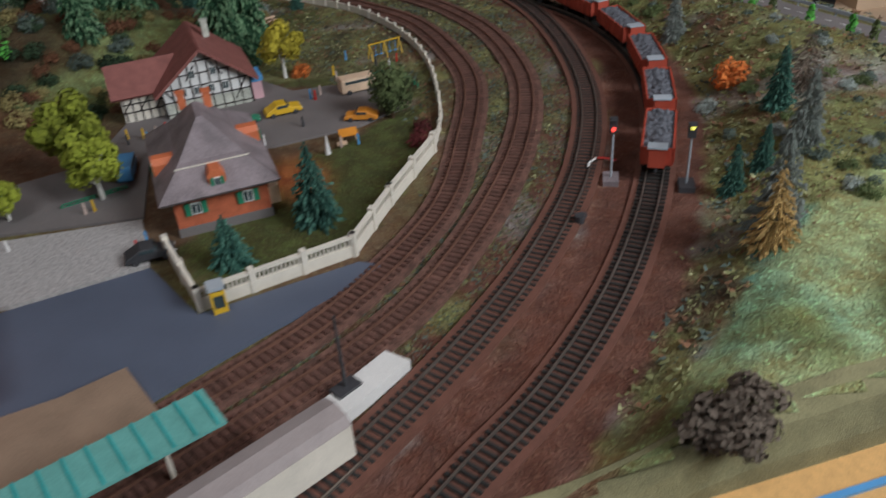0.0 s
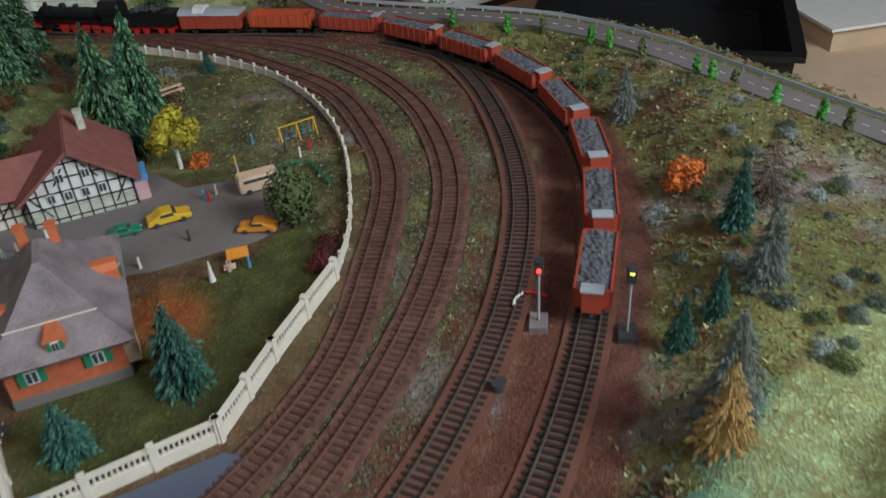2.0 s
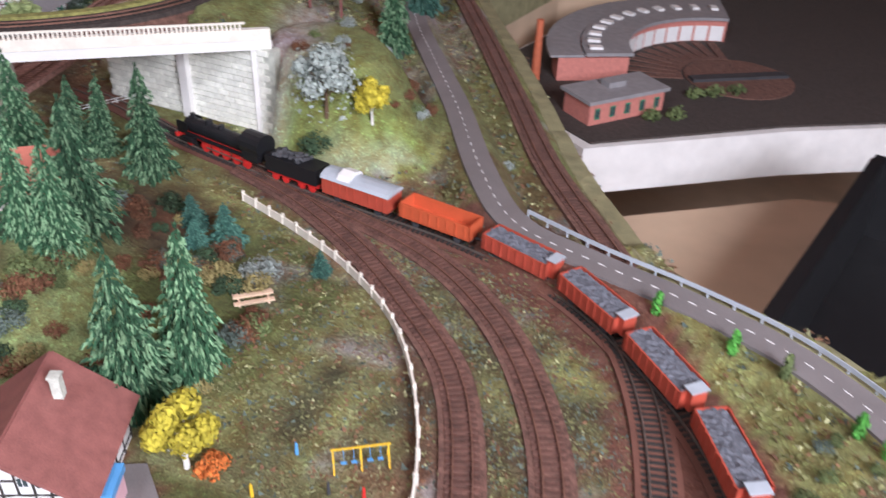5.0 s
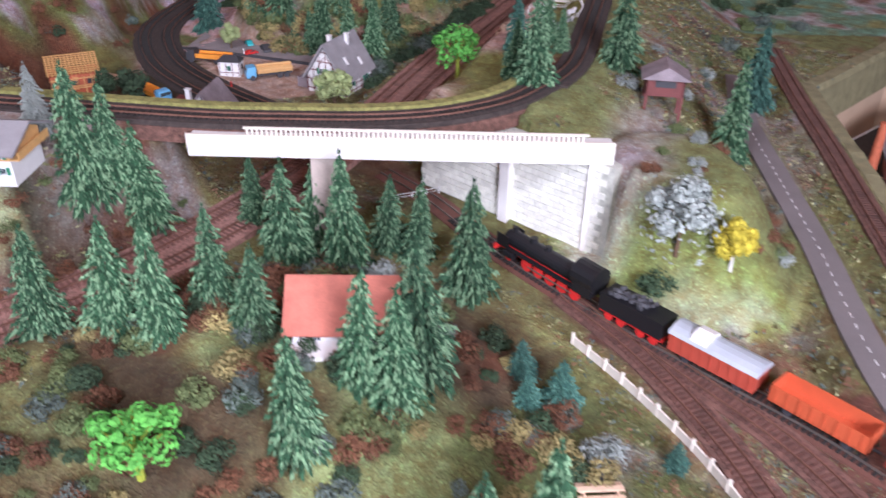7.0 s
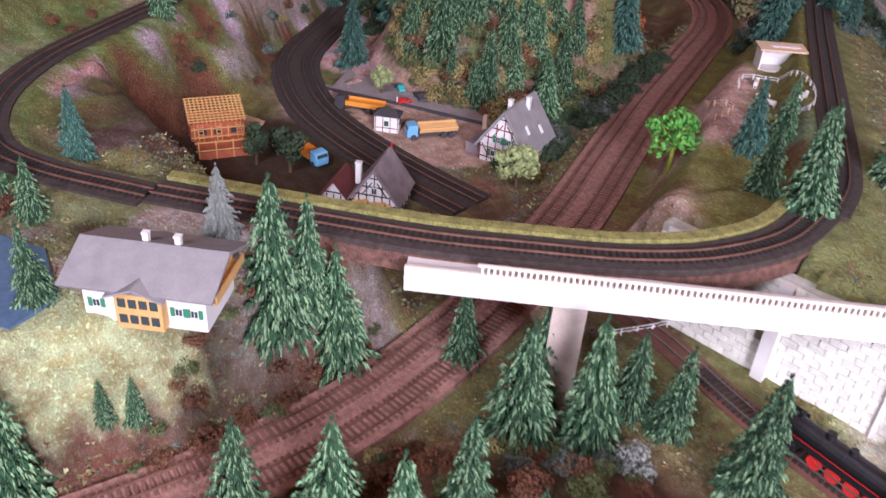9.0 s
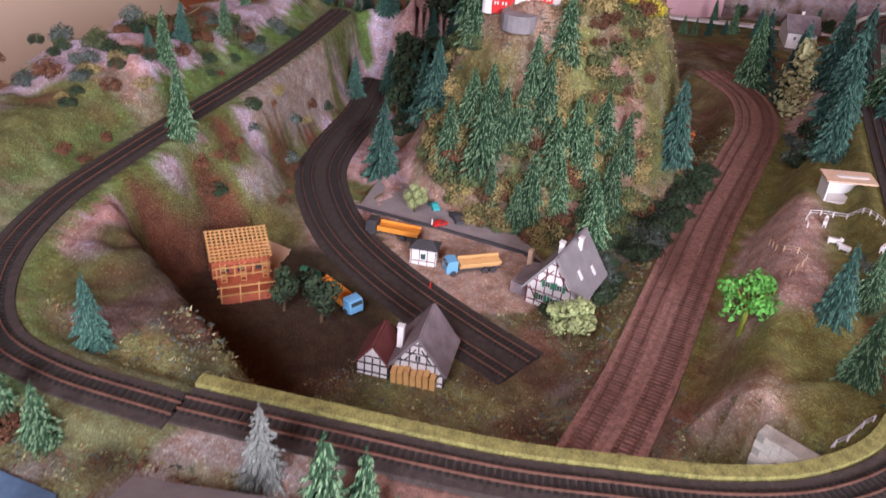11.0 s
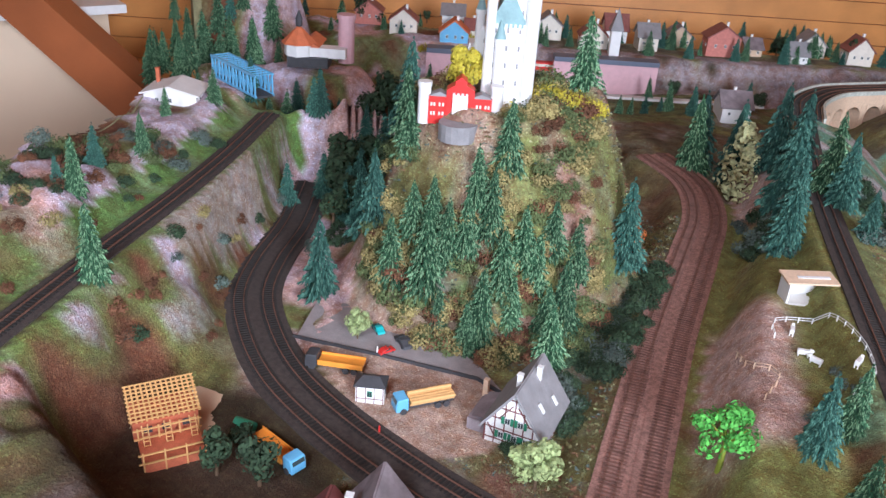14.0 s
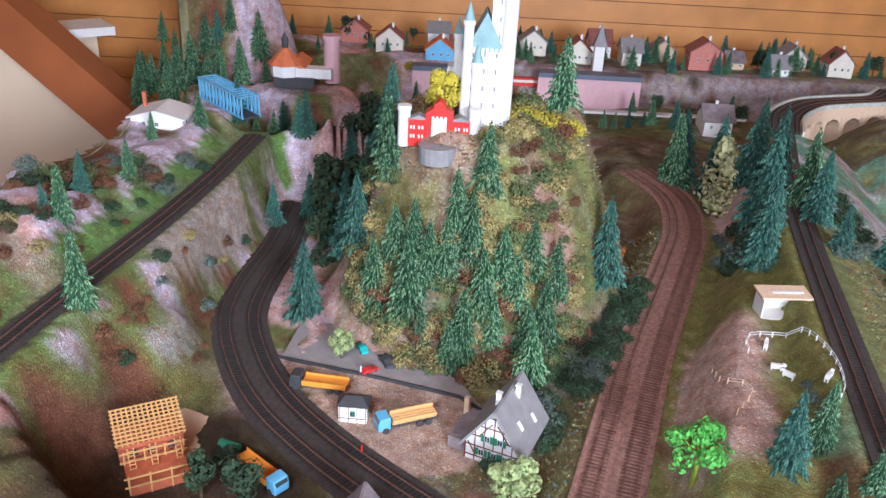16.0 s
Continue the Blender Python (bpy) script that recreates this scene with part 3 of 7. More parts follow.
cover((0.46, 0.27, 0.25), pit * (N14 + 0.6 * N6 + 0.05) * 2.4 * smooth01((-1.52 - GX) / 0.08))
# green verge above the western line and the pale gravel slope below it
cover((0.13, 0.24, 0.06), west * (dw > 0.03) * (dw < 0.085) * (0.75 + 0.5 * N6) * (GX < -1.5))
cover((0.42, 0.37, 0.33), ~west * (dw > 0.03) * (dw < 0.075) * (GY > 1.84) * (GY < 2.2) * (GX < -1.6) * 0.9)
cover((0.14, 0.23, 0.05), ~west * (dw > 0.03) * (dw < 0.048) * (GX < -1.4) * ((GY < 1.84) | (GY > 2.2)) * (0.7 + 0.5 * N6))
wild = ~painted & ~westside & ~east & (slope < 0.02) & (hutzone < 0.25) & (np.minimum(np.minimum(d4, dd), np.minimum(dw, de)) > 0.05) & ~inside(GX, GY, [(-0.9, 0.1), (-0.1, 0.3), (0.0, 0.8), (-0.2, 1.05), (-0.9, 1.0)]) & ~inside(GX, GY, yard_poly) & (dr > 0.035) & (basin < 0.15) & (meadow < 0.5)
NN = N6 * 0.7 + N3 * 0.6
cover((0.24, 0.12, 0.085), wild * (NN - 0.28) * 1.5)
cover((0.26, 0.27, 0.10), wild * (-NN - 0.18) * 1.5)
cover((0.30, 0.27, 0.26), wild * (N6 * 0.5 - N3 * 0.8 - 0.38) * 1.6)
cover((0.055, 0.05, 0.025), wild * (N14 * 0.6 + N3 * 0.6 - 0.38) * 1.5)
cover((0.62, 0.45, 0.41), east * (N14 + 0.4 * N6 + 0.45) * 2.0 * smooth01((dd - 0.085) / 0.03) * smooth01((0.21 - dd) / 0.04))
cover((0.20, 0.09, 0.05), east * (N6 + 0.4 * N3 - 0.4) * 2.0 * (GY < 2.12))
COL = np.clip(COL, 0.005, 0.9)


def height(x, y):
    j, i = (x + 3.45) / CELL, (y + 0.05) / CELL
    j, i = min(max(j, 0), GX.shape[1] - 2), min(max(i, 0), GX.shape[0] - 2)
    a, b = int(i), int(j)
    fy, fx = i - a, j - b
    return float(Z[a, b] * (1 - fy) * (1 - fx) + Z[a, b + 1] * (1 - fy) * fx + Z[a + 1, b] * fy * (1 - fx) + Z[a + 1, b + 1] * fy * fx)


def build_ground():
    h, w = GX.shape
    keep = inside(GX + CELL / 2, GY + CELL / 2, EDGE)
    a = np.arange(h * w).reshape(h, w)
    quads = np.stack([a[:-1, :-1], a[:-1, 1:], a[1:, 1:], a[1:, :-1]], -1)[keep[:-1, :-1]]
    used, back = np.unique(quads, return_inverse=True)
    co = np.stack([GX, GY, Z], -1).reshape(-1, 3)[used]
    me = bpy.data.meshes.new("ground")
    me.from_pydata(co.tolist(), [], back.reshape(-1, 4).tolist())
    at = me.attributes.new("cover", "FLOAT_COLOR", "POINT")
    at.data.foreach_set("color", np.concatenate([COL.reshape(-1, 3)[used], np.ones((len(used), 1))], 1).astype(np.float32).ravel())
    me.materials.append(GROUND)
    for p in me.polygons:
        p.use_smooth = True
    tagged(new("ground", me), "flocked model landscape with grass, earth, painted rock and a shade-darkened basin", "ground", kind="structure")


build_ground()

# board that carries the landscape, and its sides down to the frame
bm = bmesh.new()
slab(bm, EDGE, -0.30, -0.006)
solid("baseboard", bm, TAN, "tan plywood board that carries the model landscape", "baseboard", kind="structure")

# rim that closes the edge of the landscape
loop = np.array(EDGE + EDGE[:1])
span = np.concatenate([[0], np.cumsum(np.linalg.norm(np.diff(loop, axis=0), axis=1))])
step = np.arange(0, span[-1], 0.012)
rim = np.stack([np.interp(step, span, loop[:, k]) for k in (0, 1)], 1)
bm = bmesh.new()
rows = []
for i in range(len(rim)):
    d = rim[(i + 1) % len(rim)] - rim[i - 1]
    n = np.array((-d[1], d[0])) / max(np.linalg.norm(d), 1e-9)
    top = max(height(*(rim[i] + n * 0.016)), -0.004) + 0.001
    rows.append([bm.verts.new((*(rim[i] + n * s), z)) for s, z in ((0.022, top - 0.006), (0.016, top + 0.001), (-0.010, top * 0.9), (-0.016, top * 0.5 - 0.012), (-0.017, -0.10))])
for a, b in zip(rows, rows[1:]):
    for k in range(4):
        bm.faces.new((a[k], b[k], b[k + 1], a[k + 1]))
solid("layout_rim", bm, material("mossy_plaster_rim", (0.25, 0.23, 0.12), 0.95, vary=0.4, scale=40, bump=1.0), "rough plastered rim of the model landscape", "rim", kind="structure")

# ---- the room ----
bm = bmesh.new()
slab(bm, [(-7, -3), (4, -3), (4, 8), (-7, 8)], -0.95, -0.90)
solid("floor", bm, TAN, "plain tan attic floor", "floor", kind="structure")
bm = bmesh.new()
box(bm, 0, 0, 0.4, 8.0, 0.04, 2.7)
back = solid("wall_north", bm, BEAM, "attic end wall clad with varnished pine boards", "wall", pose(*far(0.2, 3.80), 0, 0, FAR_TURN), kind="structure")
plank = mesh_of("plank", (lambda b: (box(b, 0, 0, 0, 8.0, 0.014, 0.088), b)[1])(bmesh.new()), PINE)
for k in range(30):
    ob = new("plank", plank)
    ob.parent = back
    ob.location = (0, -0.026, -0.9 + 0.092 * k)
# ceiling out of view, given the dark beam colour to reduce bounced light
bm = bmesh.new()
slab(bm, [(-7, -3), (4, -3), (4, 8), (-7, 8)], 2.3, 2.35)
solid("ceiling", bm, BEAM, "unseen attic ceiling, darkened to cut bounced light", "ceiling", kind="structure")
bm = bmesh.new()
box(bm, 0, 0, 0, 0.14, 0.14, 3.2)
solid("rafter", bm, BEAM, "dark-stained sloping roof beam", "beam", pose(*far(-1.62, 2.70, 0.42), 0, -47, FAR_TURN), kind="structure")
bm = bmesh.new()
box(bm, 0, 0, -0.40, 2.6, 0.05, 1.1)
kneewall = solid("wall_west", bm, BEIGE, "smooth beige knee wall under the roof slope", "wall", pose(*far(-2.35, 2.25, 0.0), 0, 0, 32.2 + 38), kind="structure")
bm = bmesh.new()
box(bm, 0, 0, 0.165, 2.7, 0.18, 0.03)
solid("window_sill", bm, WHITE, "white window board on the knee wall", "window sill", pose(*far(-2.35, 2.25, 0.0), 0, 0, 32.2 + 38), kind="structure")

# ---- tracks ----


def ribbon(bm, q, off, half, z0, z1, lift=None):
    """A strip of box section along a line, at a distance to its side."""
    d = np.gradient(q[:, :2], axis=0)
    d /= np.linalg.norm(d, axis=1)[:, None]
    n = np.stack([-d[:, 1], d[:, 0]], 1)
    base = q[:, 2] if q.shape[1] > 2 else np.zeros(len(q))
    rows = []
    for i in range(len(q)):
        p = q[i, :2] + n[i] * off
        rows.append([bm.verts.new((*(p + n[i] * s * half), base[i] + z)) for s, z in ((-1, z0), (-1, z1), (1, z1), (1, z0))])
    for a, b in zip(rows, rows[1:]):
        for k in range(4):
            bm.faces.new((a[k], a[(k + 1) % 4], b[(k + 1) % 4], b[k]))
    bm.faces.new(rows[0])
    bm.faces.new(rows[-1][::-1])
    bmesh.ops.recalc_face_normals(bm, faces=bm.faces)


TIE = {}
BEDS = []


def track(label, pts, rail, tie, bed, singly=False, off=0.0, group="", bedhalf=0.021):
    q = curve([(*p, 0.0) if len(p) == 2 else p for p in pts], 0.012)
    if off:
        d = np.gradient(q[:, :2], axis=0)
        d /= np.linalg.norm(d, axis=1)[:, None]
        q = q.copy()
        q[:, :2] += np.stack([-d[:, 1], d[:, 0]], 1) * off
    ob = thing("railway_track", label, "track", Matrix(), group)
    bm = bmesh.new()
    BEDS.append(label)
    ribbon(bm, q, 0, bedhalf, -0.006, 0.0026 + 0.0004 * (len(BEDS) % 4))
    part("ballast", bm, bed, ob)
    for s in (-1, 1):
        bm = bmesh.new()
        ribbon(bm, q, s * 0.0087, 0.00075, 0.0042, 0.0068)
        part("rail", bm, rail, ob)
    t = curve([tuple(p) for p in q], 0.0076)
    d = np.gradient(t[:, :2], axis=0)
    ang = np.arctan2(d[:, 1], d[:, 0])
    if singly:
        if tie not in TIE:
            b = bmesh.new()
            box(b, 0, 0, 0, 0.0034, 0.030, 0.0026)
            TIE[tie] = mesh_of("sleeper", b, tie)
        for i in range(min(len(t), 290)):
            o = new("sleeper", TIE[tie])
            o.parent = ob
            o.matrix_basis = pose(t[i, 0], t[i, 1], t[i, 2] + 0.0034 + random.uniform(-2e-4, 2e-4), 0, 0, math.degrees(ang[i]) + random.uniform(-1.5, 1.5))
    else:
        co, fa = [], []
        for i in range(len(t)):
            c, s = math.cos(ang[i]), math.sin(ang[i])
            k = len(co)
            for dx, dy, dz in ((-1, -1, 0), (1, -1, 0), (1, 1, 0), (-1, 1, 0), (-1, -1, 1), (1, -1, 1), (1, 1, 1), (-1, 1, 1)):
                x, y = dx * 0.0017, dy * 0.015
                co.append((t[i, 0] + x * c - y * s, t[i, 1] + x * s + y * c, t[i, 2] + 0.002 + dz * 0.0027))
            fa += [(k + 4, k + 5, k + 6, k + 7), (k, k + 1, k + 5, k + 4), (k + 1, k + 2, k + 6, k + 5), (k + 2, k + 3, k + 7, k + 6), (k + 3, k, k + 4, k + 7)]
        me = bpy.data.meshes.new("sleeper")
        me.from_pydata(co, [], fa)
        me.materials.append(tie)
        o = new("sleeper", me)
        o.parent = ob
        tagged(o, kind="stuff")
    return ob


def at_height(pts, z):
    return [(x, y, z) for x, y in pts]


track("rust-brown ballasted track beside the garden wall", TRACK_1, RAIL_RUST, TIE_RUST, BALLAST, True, group="yard tracks")
track("rust-brown ballasted track with grass beside it", TRACK_2, RAIL_RUST, TIE_RUST, BALLAST, True, group="yard tracks")
RUSTBED = material("red_brown_roadbed", (0.15, 0.062, 0.042), 0.9, vary=0.2)
track("track with black sleepers on red-brown board", TRACK_3, RAIL, TIE_BLACK, RUSTBED, True, group="yard tracks")
track("outer track with black sleepers on red-brown board", TRACK_4, RAIL, TIE_BLACK, RUSTBED, True, group="yard tracks")
for s in (-0.026, 0.026):
    track("dark double track through the quarry basin", BASIN, RAIL_RUST, TIE_BLACK, BALLAST_DARK, off=s, group="basin tracks", bedhalf=0.026)
dz = np.interp(np.linspace(0, 1, len(DOUBLE)), [0, 0.45, 1], [0.001, 0.031, 0.053])
for s in (-0.025, 0.025):
    track("rust-brown double track in a cutting", [(*p, z) for p, z in zip(DOUBLE, dz)], RAIL_RUST, TIE_DUSTY, BALLAST_DUSTY, off=s, group="cutting tracks", bedhalf=0.025)
track("dark weathered loop track on its embankment", at_height(LOOP_WEST[2:], UPPER), RAIL_RUST, TIE_BLACK, BALLAST_DARK, group="loop tracks", bedhalf=0.026)
track("dark weathered loop track over the cutting", at_height(LOOP_DECK, UPPER), RAIL_RUST, TIE_BLACK, BALLAST_DARK, off=0.010, group="loop tracks", bedhalf=0.026)
track("dark weathered loop track above the meadow", at_height(LOOP_EAST[1:], UPPER), RAIL_RUST, TIE_BLACK, BALLAST_DARK, group="loop tracks", bedhalf=0.026)
track("rust-brown side track along the layout's edge", at_height(SIDE, 0.021), RAIL_RUST, TIE_RUST, BALLAST)
for s in (-0.022, 0.022):
    track("dark track over the viaduct", at_height(VIADUCT, UPPER), RAIL_RUST, TIE_BLACK, BALLAST_DARK, off=s, group="viaduct tracks", bedhalf=0.02)

# deck that carries the loop over the lines below
bm = bmesh.new()
ribbon(bm, curve(at_height(LOOP_DECK, 0.0), 0.02), 0.014, 0.032, 0.138, 0.159)
solid("loop_deck", bm, BALLAST, "dark earth-covered deck under the loop track", "deck", kind="structure")
bm = bmesh.new()
ribbon(bm, curve(at_height(LOOP_DECK, 0.0), 0.02), 0.047, 0.008, 0.135, 0.170)
solid("grass_verge", bm, VERGE, "strip of yellow-green grass beside the loop track", "grass", kind="stuff")

# ---- streets ----


def patch(name, label, outline, mat, z=0.0035, category="street"):
    b = bmesh.new()
    slab(b, outline, -0.004, z)
    return solid(name, b, mat, label, category, kind="structure")


patch("street", "smooth blue-grey station street", [(-0.40, 0.522), (-0.285, 0.575), (-0.222, 0.498), (-0.085, 0.562), (-0.062, 0.555), (-0.10, 0.515), (-0.16, 0.465), (-0.235, 0.395), (-0.33, 0.31), (-0.5, 0.25), (-0.62, 0.40)], STREET_BLUE)
patch("cobbled_square", "light grey cobbled square", [(-0.402, 0.527), (-0.287, 0.580), (-0.318, 0.664), (-0.5, 0.632), (-0.63, 0.5)], COBBLE, 0.004)
patch("village_street", "grey village street between the houses", [(-0.6, 0.638), (-0.318, 0.67), (-0.345, 0.79), (-0.20, 0.815), (-0.10, 0.855), (-0.05, 0.90), (-0.06, 0.975), (-0.15, 0.985), (-0.20, 0.975), (-0.25, 1.02), (-0.40, 0.95), (-0.42, 0.80), (-0.6, 0.70)], ASPHALT, 0.003)
bm = bmesh.new()
ribbon(bm, curve(at_height(ROAD, 0.032), 0.02), 0, 0.021, -0.006, 0.003)
road = solid("country_road", bm, ASPHALT, "grey country road with a dashed centre line", "road", kind="structure")
q = curve(at_height(ROAD, 0.032), 0.022)
dash = mesh_of("dash", (lambda b: (box(b, 0, 0, 0, 0.009, 0.0011, 0.0006), b)[1])(bmesh.new()), WHITE)
for i in range(1, len(q) - 1):
    o = new("dash", dash)
    o.parent = road
    o.matrix_basis = pose(q[i, 0], q[i, 1], 0.0353, 0, 0, math.degrees(math.atan2(*(q[i + 1] - q[i - 1])[1::-1])))
patch("works_yard", "grey-brown paved yard with a dark seam", [(-1.61, 1.915), (-1.46, 1.965), (-1.30, 2.01), (-1.25, 2.0), (-1.31, 2.035), (-1.46, 2.085), (-1.60, 2.125), (-1.70, 2.165), (-1.72, 2.115), (-1.66, 2.02)], YARD, 0.004)
bm = bmesh.new()
ribbon(bm, np.array([(-1.615, 1.911, 0.0), (-1.46, 1.961, 0.0), (-1.30, 2.006, 0.0), (-1.24, 1.995, 0.0)]), 0, 0.0018, 0.0, 0.006)
solid("yard_seam", bm, DARK, "dark seam between the paved yard and bare ground", "kerb", kind="structure")
patch("quay", "tan station platform", [(-0.305, 0.395), (-0.262, 0.425), (-0.215, 0.365), (-0.36, 0.26), (-0.47, 0.32)], QUAY, 0.012, "platform")
patch("platform_slab", "pale concrete platform end between the tracks", [(-0.135, 0.335), (-0.055, 0.425), (-0.035, 0.412), (-0.115, 0.32)], CONCRETE, 0.012, "platform")

# ---- garden wall ----
WALL = [(-0.272, 0.595), (-0.222, 0.508), (-0.09, 0.578)]
wall = thing("garden_wall", "white concrete garden wall with a pierced balustrade", "wall", Matrix())
for (x0, y0), (x1, y1), whole in ((WALL[0], WALL[1], 0.10), (WALL[1], WALL[2], 0.15), (WALL[2], (-0.058, 0.665), 0), ((-0.058, 0.665), (-0.012, 0.775), 0)):
    L, A = math.hypot(x1 - x0, y1 - y0), math.degrees(math.atan2(y1 - y0, x1 - x0))
    m = pose(x0, y0, 0, 0, 0, A)
    b = bmesh.new()
    box(b, L / 2, 0, 0.006, L, 0.0035, 0.012)
    box(b, L / 2, 0, 0.0215, L, 0.0042, 0.003)
    o = part("plinth", b, CREAM, wall)
    o.matrix_basis = m
    n = max(2, round(L / 0.05))
    for k in range(n + 1):
        b = bmesh.new()
        box(b, 0, 0, 0.013, 0.006, 0.006, 0.026)
        o = part("post", b, CREAM, wall)
        o.matrix_basis = m @ pose(L * k / n, 0, 0)
    for k in range(int(L / 0.0042)):
        b = bmesh.new()
        cyl(b, 0, 0, 0.016, 0.0011, 0.009, 6)
        o = part("baluster", b, CREAM, wall)
        o.matrix_basis = m @ pose((k + 0.5) * 0.0042, 0, 0)
fence = thing("field_fence", "low weathered cream fence along the railway", "fence", Matrix())
q = curve([(-0.012, 0.775), (-0.002, 0.87), (-0.015, 1.03), (-0.05, 1.15), (-0.115, 1.265), (-0.20, 1.345), (-0.31, 1.41), (-0.41, 1.455)], 0.028)
b = bmesh.new()
ribbon(b, np.c_[q, np.zeros(len(q))], 0, 0.0011, 0.0, 0.011)
part("board", b, CREAM, fence)
for x, y in q:
    b = bmesh.new()
    box(b, x, y, 0.0075, 0.0035, 0.0035, 0.015, random.uniform(0, 90))
    part("post", b, CREAM, fence)

# ---- trees ----


def fir_mesh(seed, mat, levels=24, slim=0.22, tips=None):
    """A fir one unit high: tiers of drooping boughs, each of several ragged flocked sprigs, paler at the tips."""
    r = random.Random(seed)
    co, fa, kind = [], [], []

    def sprig(p, a, length, w, dip, slot):
        ca, sa = math.cos(a), math.sin(a)
        k = len(co)
        lift = r.uniform(0.004, 0.014)
        for d, side, dz in ((0, 0, 0), (0.55 * length, w, -0.35 * dip), (length, 0, -dip), (0.55 * length, -w, -0.35 * dip), (0.5 * length, 0, lift)):
            co.append((p[0] + d * ca - side * sa, p[1] + d * sa + side * ca, p[2] + dz))
        fa.extend([(k, k + 1, k + 4), (k + 1, k + 2, k + 4), (k + 2, k + 3, k + 4), (k + 3, k, k + 4)])
        kind.extend([slot] * 4)

    for i in range(levels):
        f = i / levels
        z = 0.09 + 0.88 * f
        R = slim * (1 - f) ** 0.74 * (1 + 0.12 * math.sin(2.1 * i + seed)) + 0.014
        n = int(6 + 11 * (1 - f))
        for j in range(n):
            a = 2 * math.pi * (j + r.random() * 0.85) / n + i
            rad = R * r.uniform(0.68, 1.14)
            z0 = z + r.uniform(-0.022, 0.022)
            drop = (0.05 + 0.07 * (1 - f)) * r.uniform(0.6, 1.3)
            for q, ang in ((0.10, 0.0), (0.28, 0.6), (0.32, -0.6), (0.42, 0.1), (0.50, 0.55), (0.54, -0.55), (0.62, 0.05), (0.68, 0.42), (0.72, -0.42), (0.80, 0.2), (0.82, -0.2), (0.86, 0.0)):
                p = (rad * q * math.cos(a), rad * q * math.sin(a), z0 - drop * q + r.uniform(-0.01, 0.01))
                tip = tips is not None and q > 0.5 and r.random() < 0.42
                sprig(p, a + ang * r.uniform(0.6, 1.5), max(0.23 * rad, 0.018) * r.uniform(0.8, 1.25), 0.0045 + 0.0045 * (1 - f), drop * 0.4 + r.uniform(-0.01, 0.014), 1 if tip else 0)
    for j in range(6):
        sprig((0, 0, 0.955), j * 1.1, 0.016, 0.007, -0.045, 0)
    me = bpy.data.meshes.new("crown")
    me.from_pydata(co, [], fa)
    me.materials.append(mat)
    if tips is not None:
        me.materials.append(tips)
        me.polygons.foreach_set("material_index", kind)
    return me


def leaf_mesh(seed, mat, lumps, leaves=420, size=0.05):
    """Foliage of many small leaves on the skins of uneven lumps (x, y, z, radius)."""
    r = random.Random(seed)
    co, fa = [], []
    for _ in range(leaves):
        x, y, z, rad = r.choice(lumps)
        v = Vector((r.gauss(0, 1), r.gauss(0, 1), r.gauss(0, 1))).normalized()
        p = Vector((x, y, z)) + v * rad * r.uniform(0.55, 1.1)
        t = v.cross(Vector((r.gauss(0, 1), r.gauss(0, 1), r.gauss(0, 1)))).normalized()
        n = (v + Vector((r.uniform(-0.7, 0.7), r.uniform(-0.7, 0.7), r.uniform(-0.2, 0.9)))).normalized()
        u = n.cross(t).normalized()
        s = size * r.uniform(0.6, 1.3)
        k = len(co)
        co.extend([tuple(p + t * s), tuple(p + u * s * 0.6 + n * s * 0.3), tuple(p - t * s), tuple(p - u * s * 0.6)])
        fa.extend([(k, k + 1, k + 2), (k, k + 2, k + 3)])
    me = bpy.data.meshes.new("crown")
    me.from_pydata(co, [], fa)
    me.materials.append(mat)
    return me


def trunk_bm(h, r, limbs=0, seed=0, spread=0.25):
    rr = random.Random(seed)
    b = bmesh.new()
    cyl(b, 0, 0, h / 2, r, h, 7, r * 0.55)
    for k in range(limbs):
        a = 360 * k / limbs + rr.uniform(-20, 20)
        tilt = rr.uniform(25, 50)
        L = spread * rr.uniform(0.8, 1.3)
        m = pose(0, 0, h * rr.uniform(0.55, 0.95), 0, tilt, a)
        bmesh.ops.create_cone(b, cap_ends=True, segments=5, radius1=r * 0.5, radius2=r * 0.15, depth=L, matrix=m @ pose(0, 0, L / 2))
    return b


def plant(name, label, category, crown, trunk=None, trunk_mat=None):
    ob = thing(name, label, category, pose(0, 0, -5))
    if trunk is not None:
        part("trunk", trunk, trunk_mat or BARK, ob)
    c = new("crown", crown)
    c.parent = ob
    return ob


PROTO = []


def put(proto, x, y, h, z=None, wide=1.0, group=""):
    z = height(x, y) - 0.002 if z is None else z
    o = copy_thing(proto, pose(x, y, z, random.uniform(-2, 2), random.uniform(-2, 2), random.uniform(0, 360)) @ Matrix.Diagonal((h * wide, h * wide, h, 1)))
    return tagged(o, group=group)


def proto(*a):
    p = plant(*a)
    PROTO.append(p)
    return p


FIRS = [proto("fir_tree", "dark green model fir with flocked drooping twigs", "tree", fir_mesh(k, FIR, slim=s, tips=FIR_TIP), trunk_bm(0.16, 0.022)) for k, s in ((1, 0.205), (2, 0.235), (3, 0.185))]
BLUES = [proto("spruce_tree", "blue-green model spruce with ragged twigs", "tree", fir_mesh(10 + k, FIR_BLUE, slim=0.21, tips=FIR_BLUE_TIP), trunk_bm(0.16, 0.022)) for k in (1, 2)]
GREYS = [proto("frosted_fir", "pale frosted model fir with thin twigs", "tree", fir_mesh(21, FIR_GREY, slim=0.23), trunk_bm(0.16, 0.022))]
ROUND = [(0, 0, 0.62, 0.28), (0.16, 0.05, 0.52, 0.2), (-0.15, -0.08, 0.56, 0.22), (0.02, 0.16, 0.74, 0.2), (-0.05, -0.15, 0.8, 0.17)]
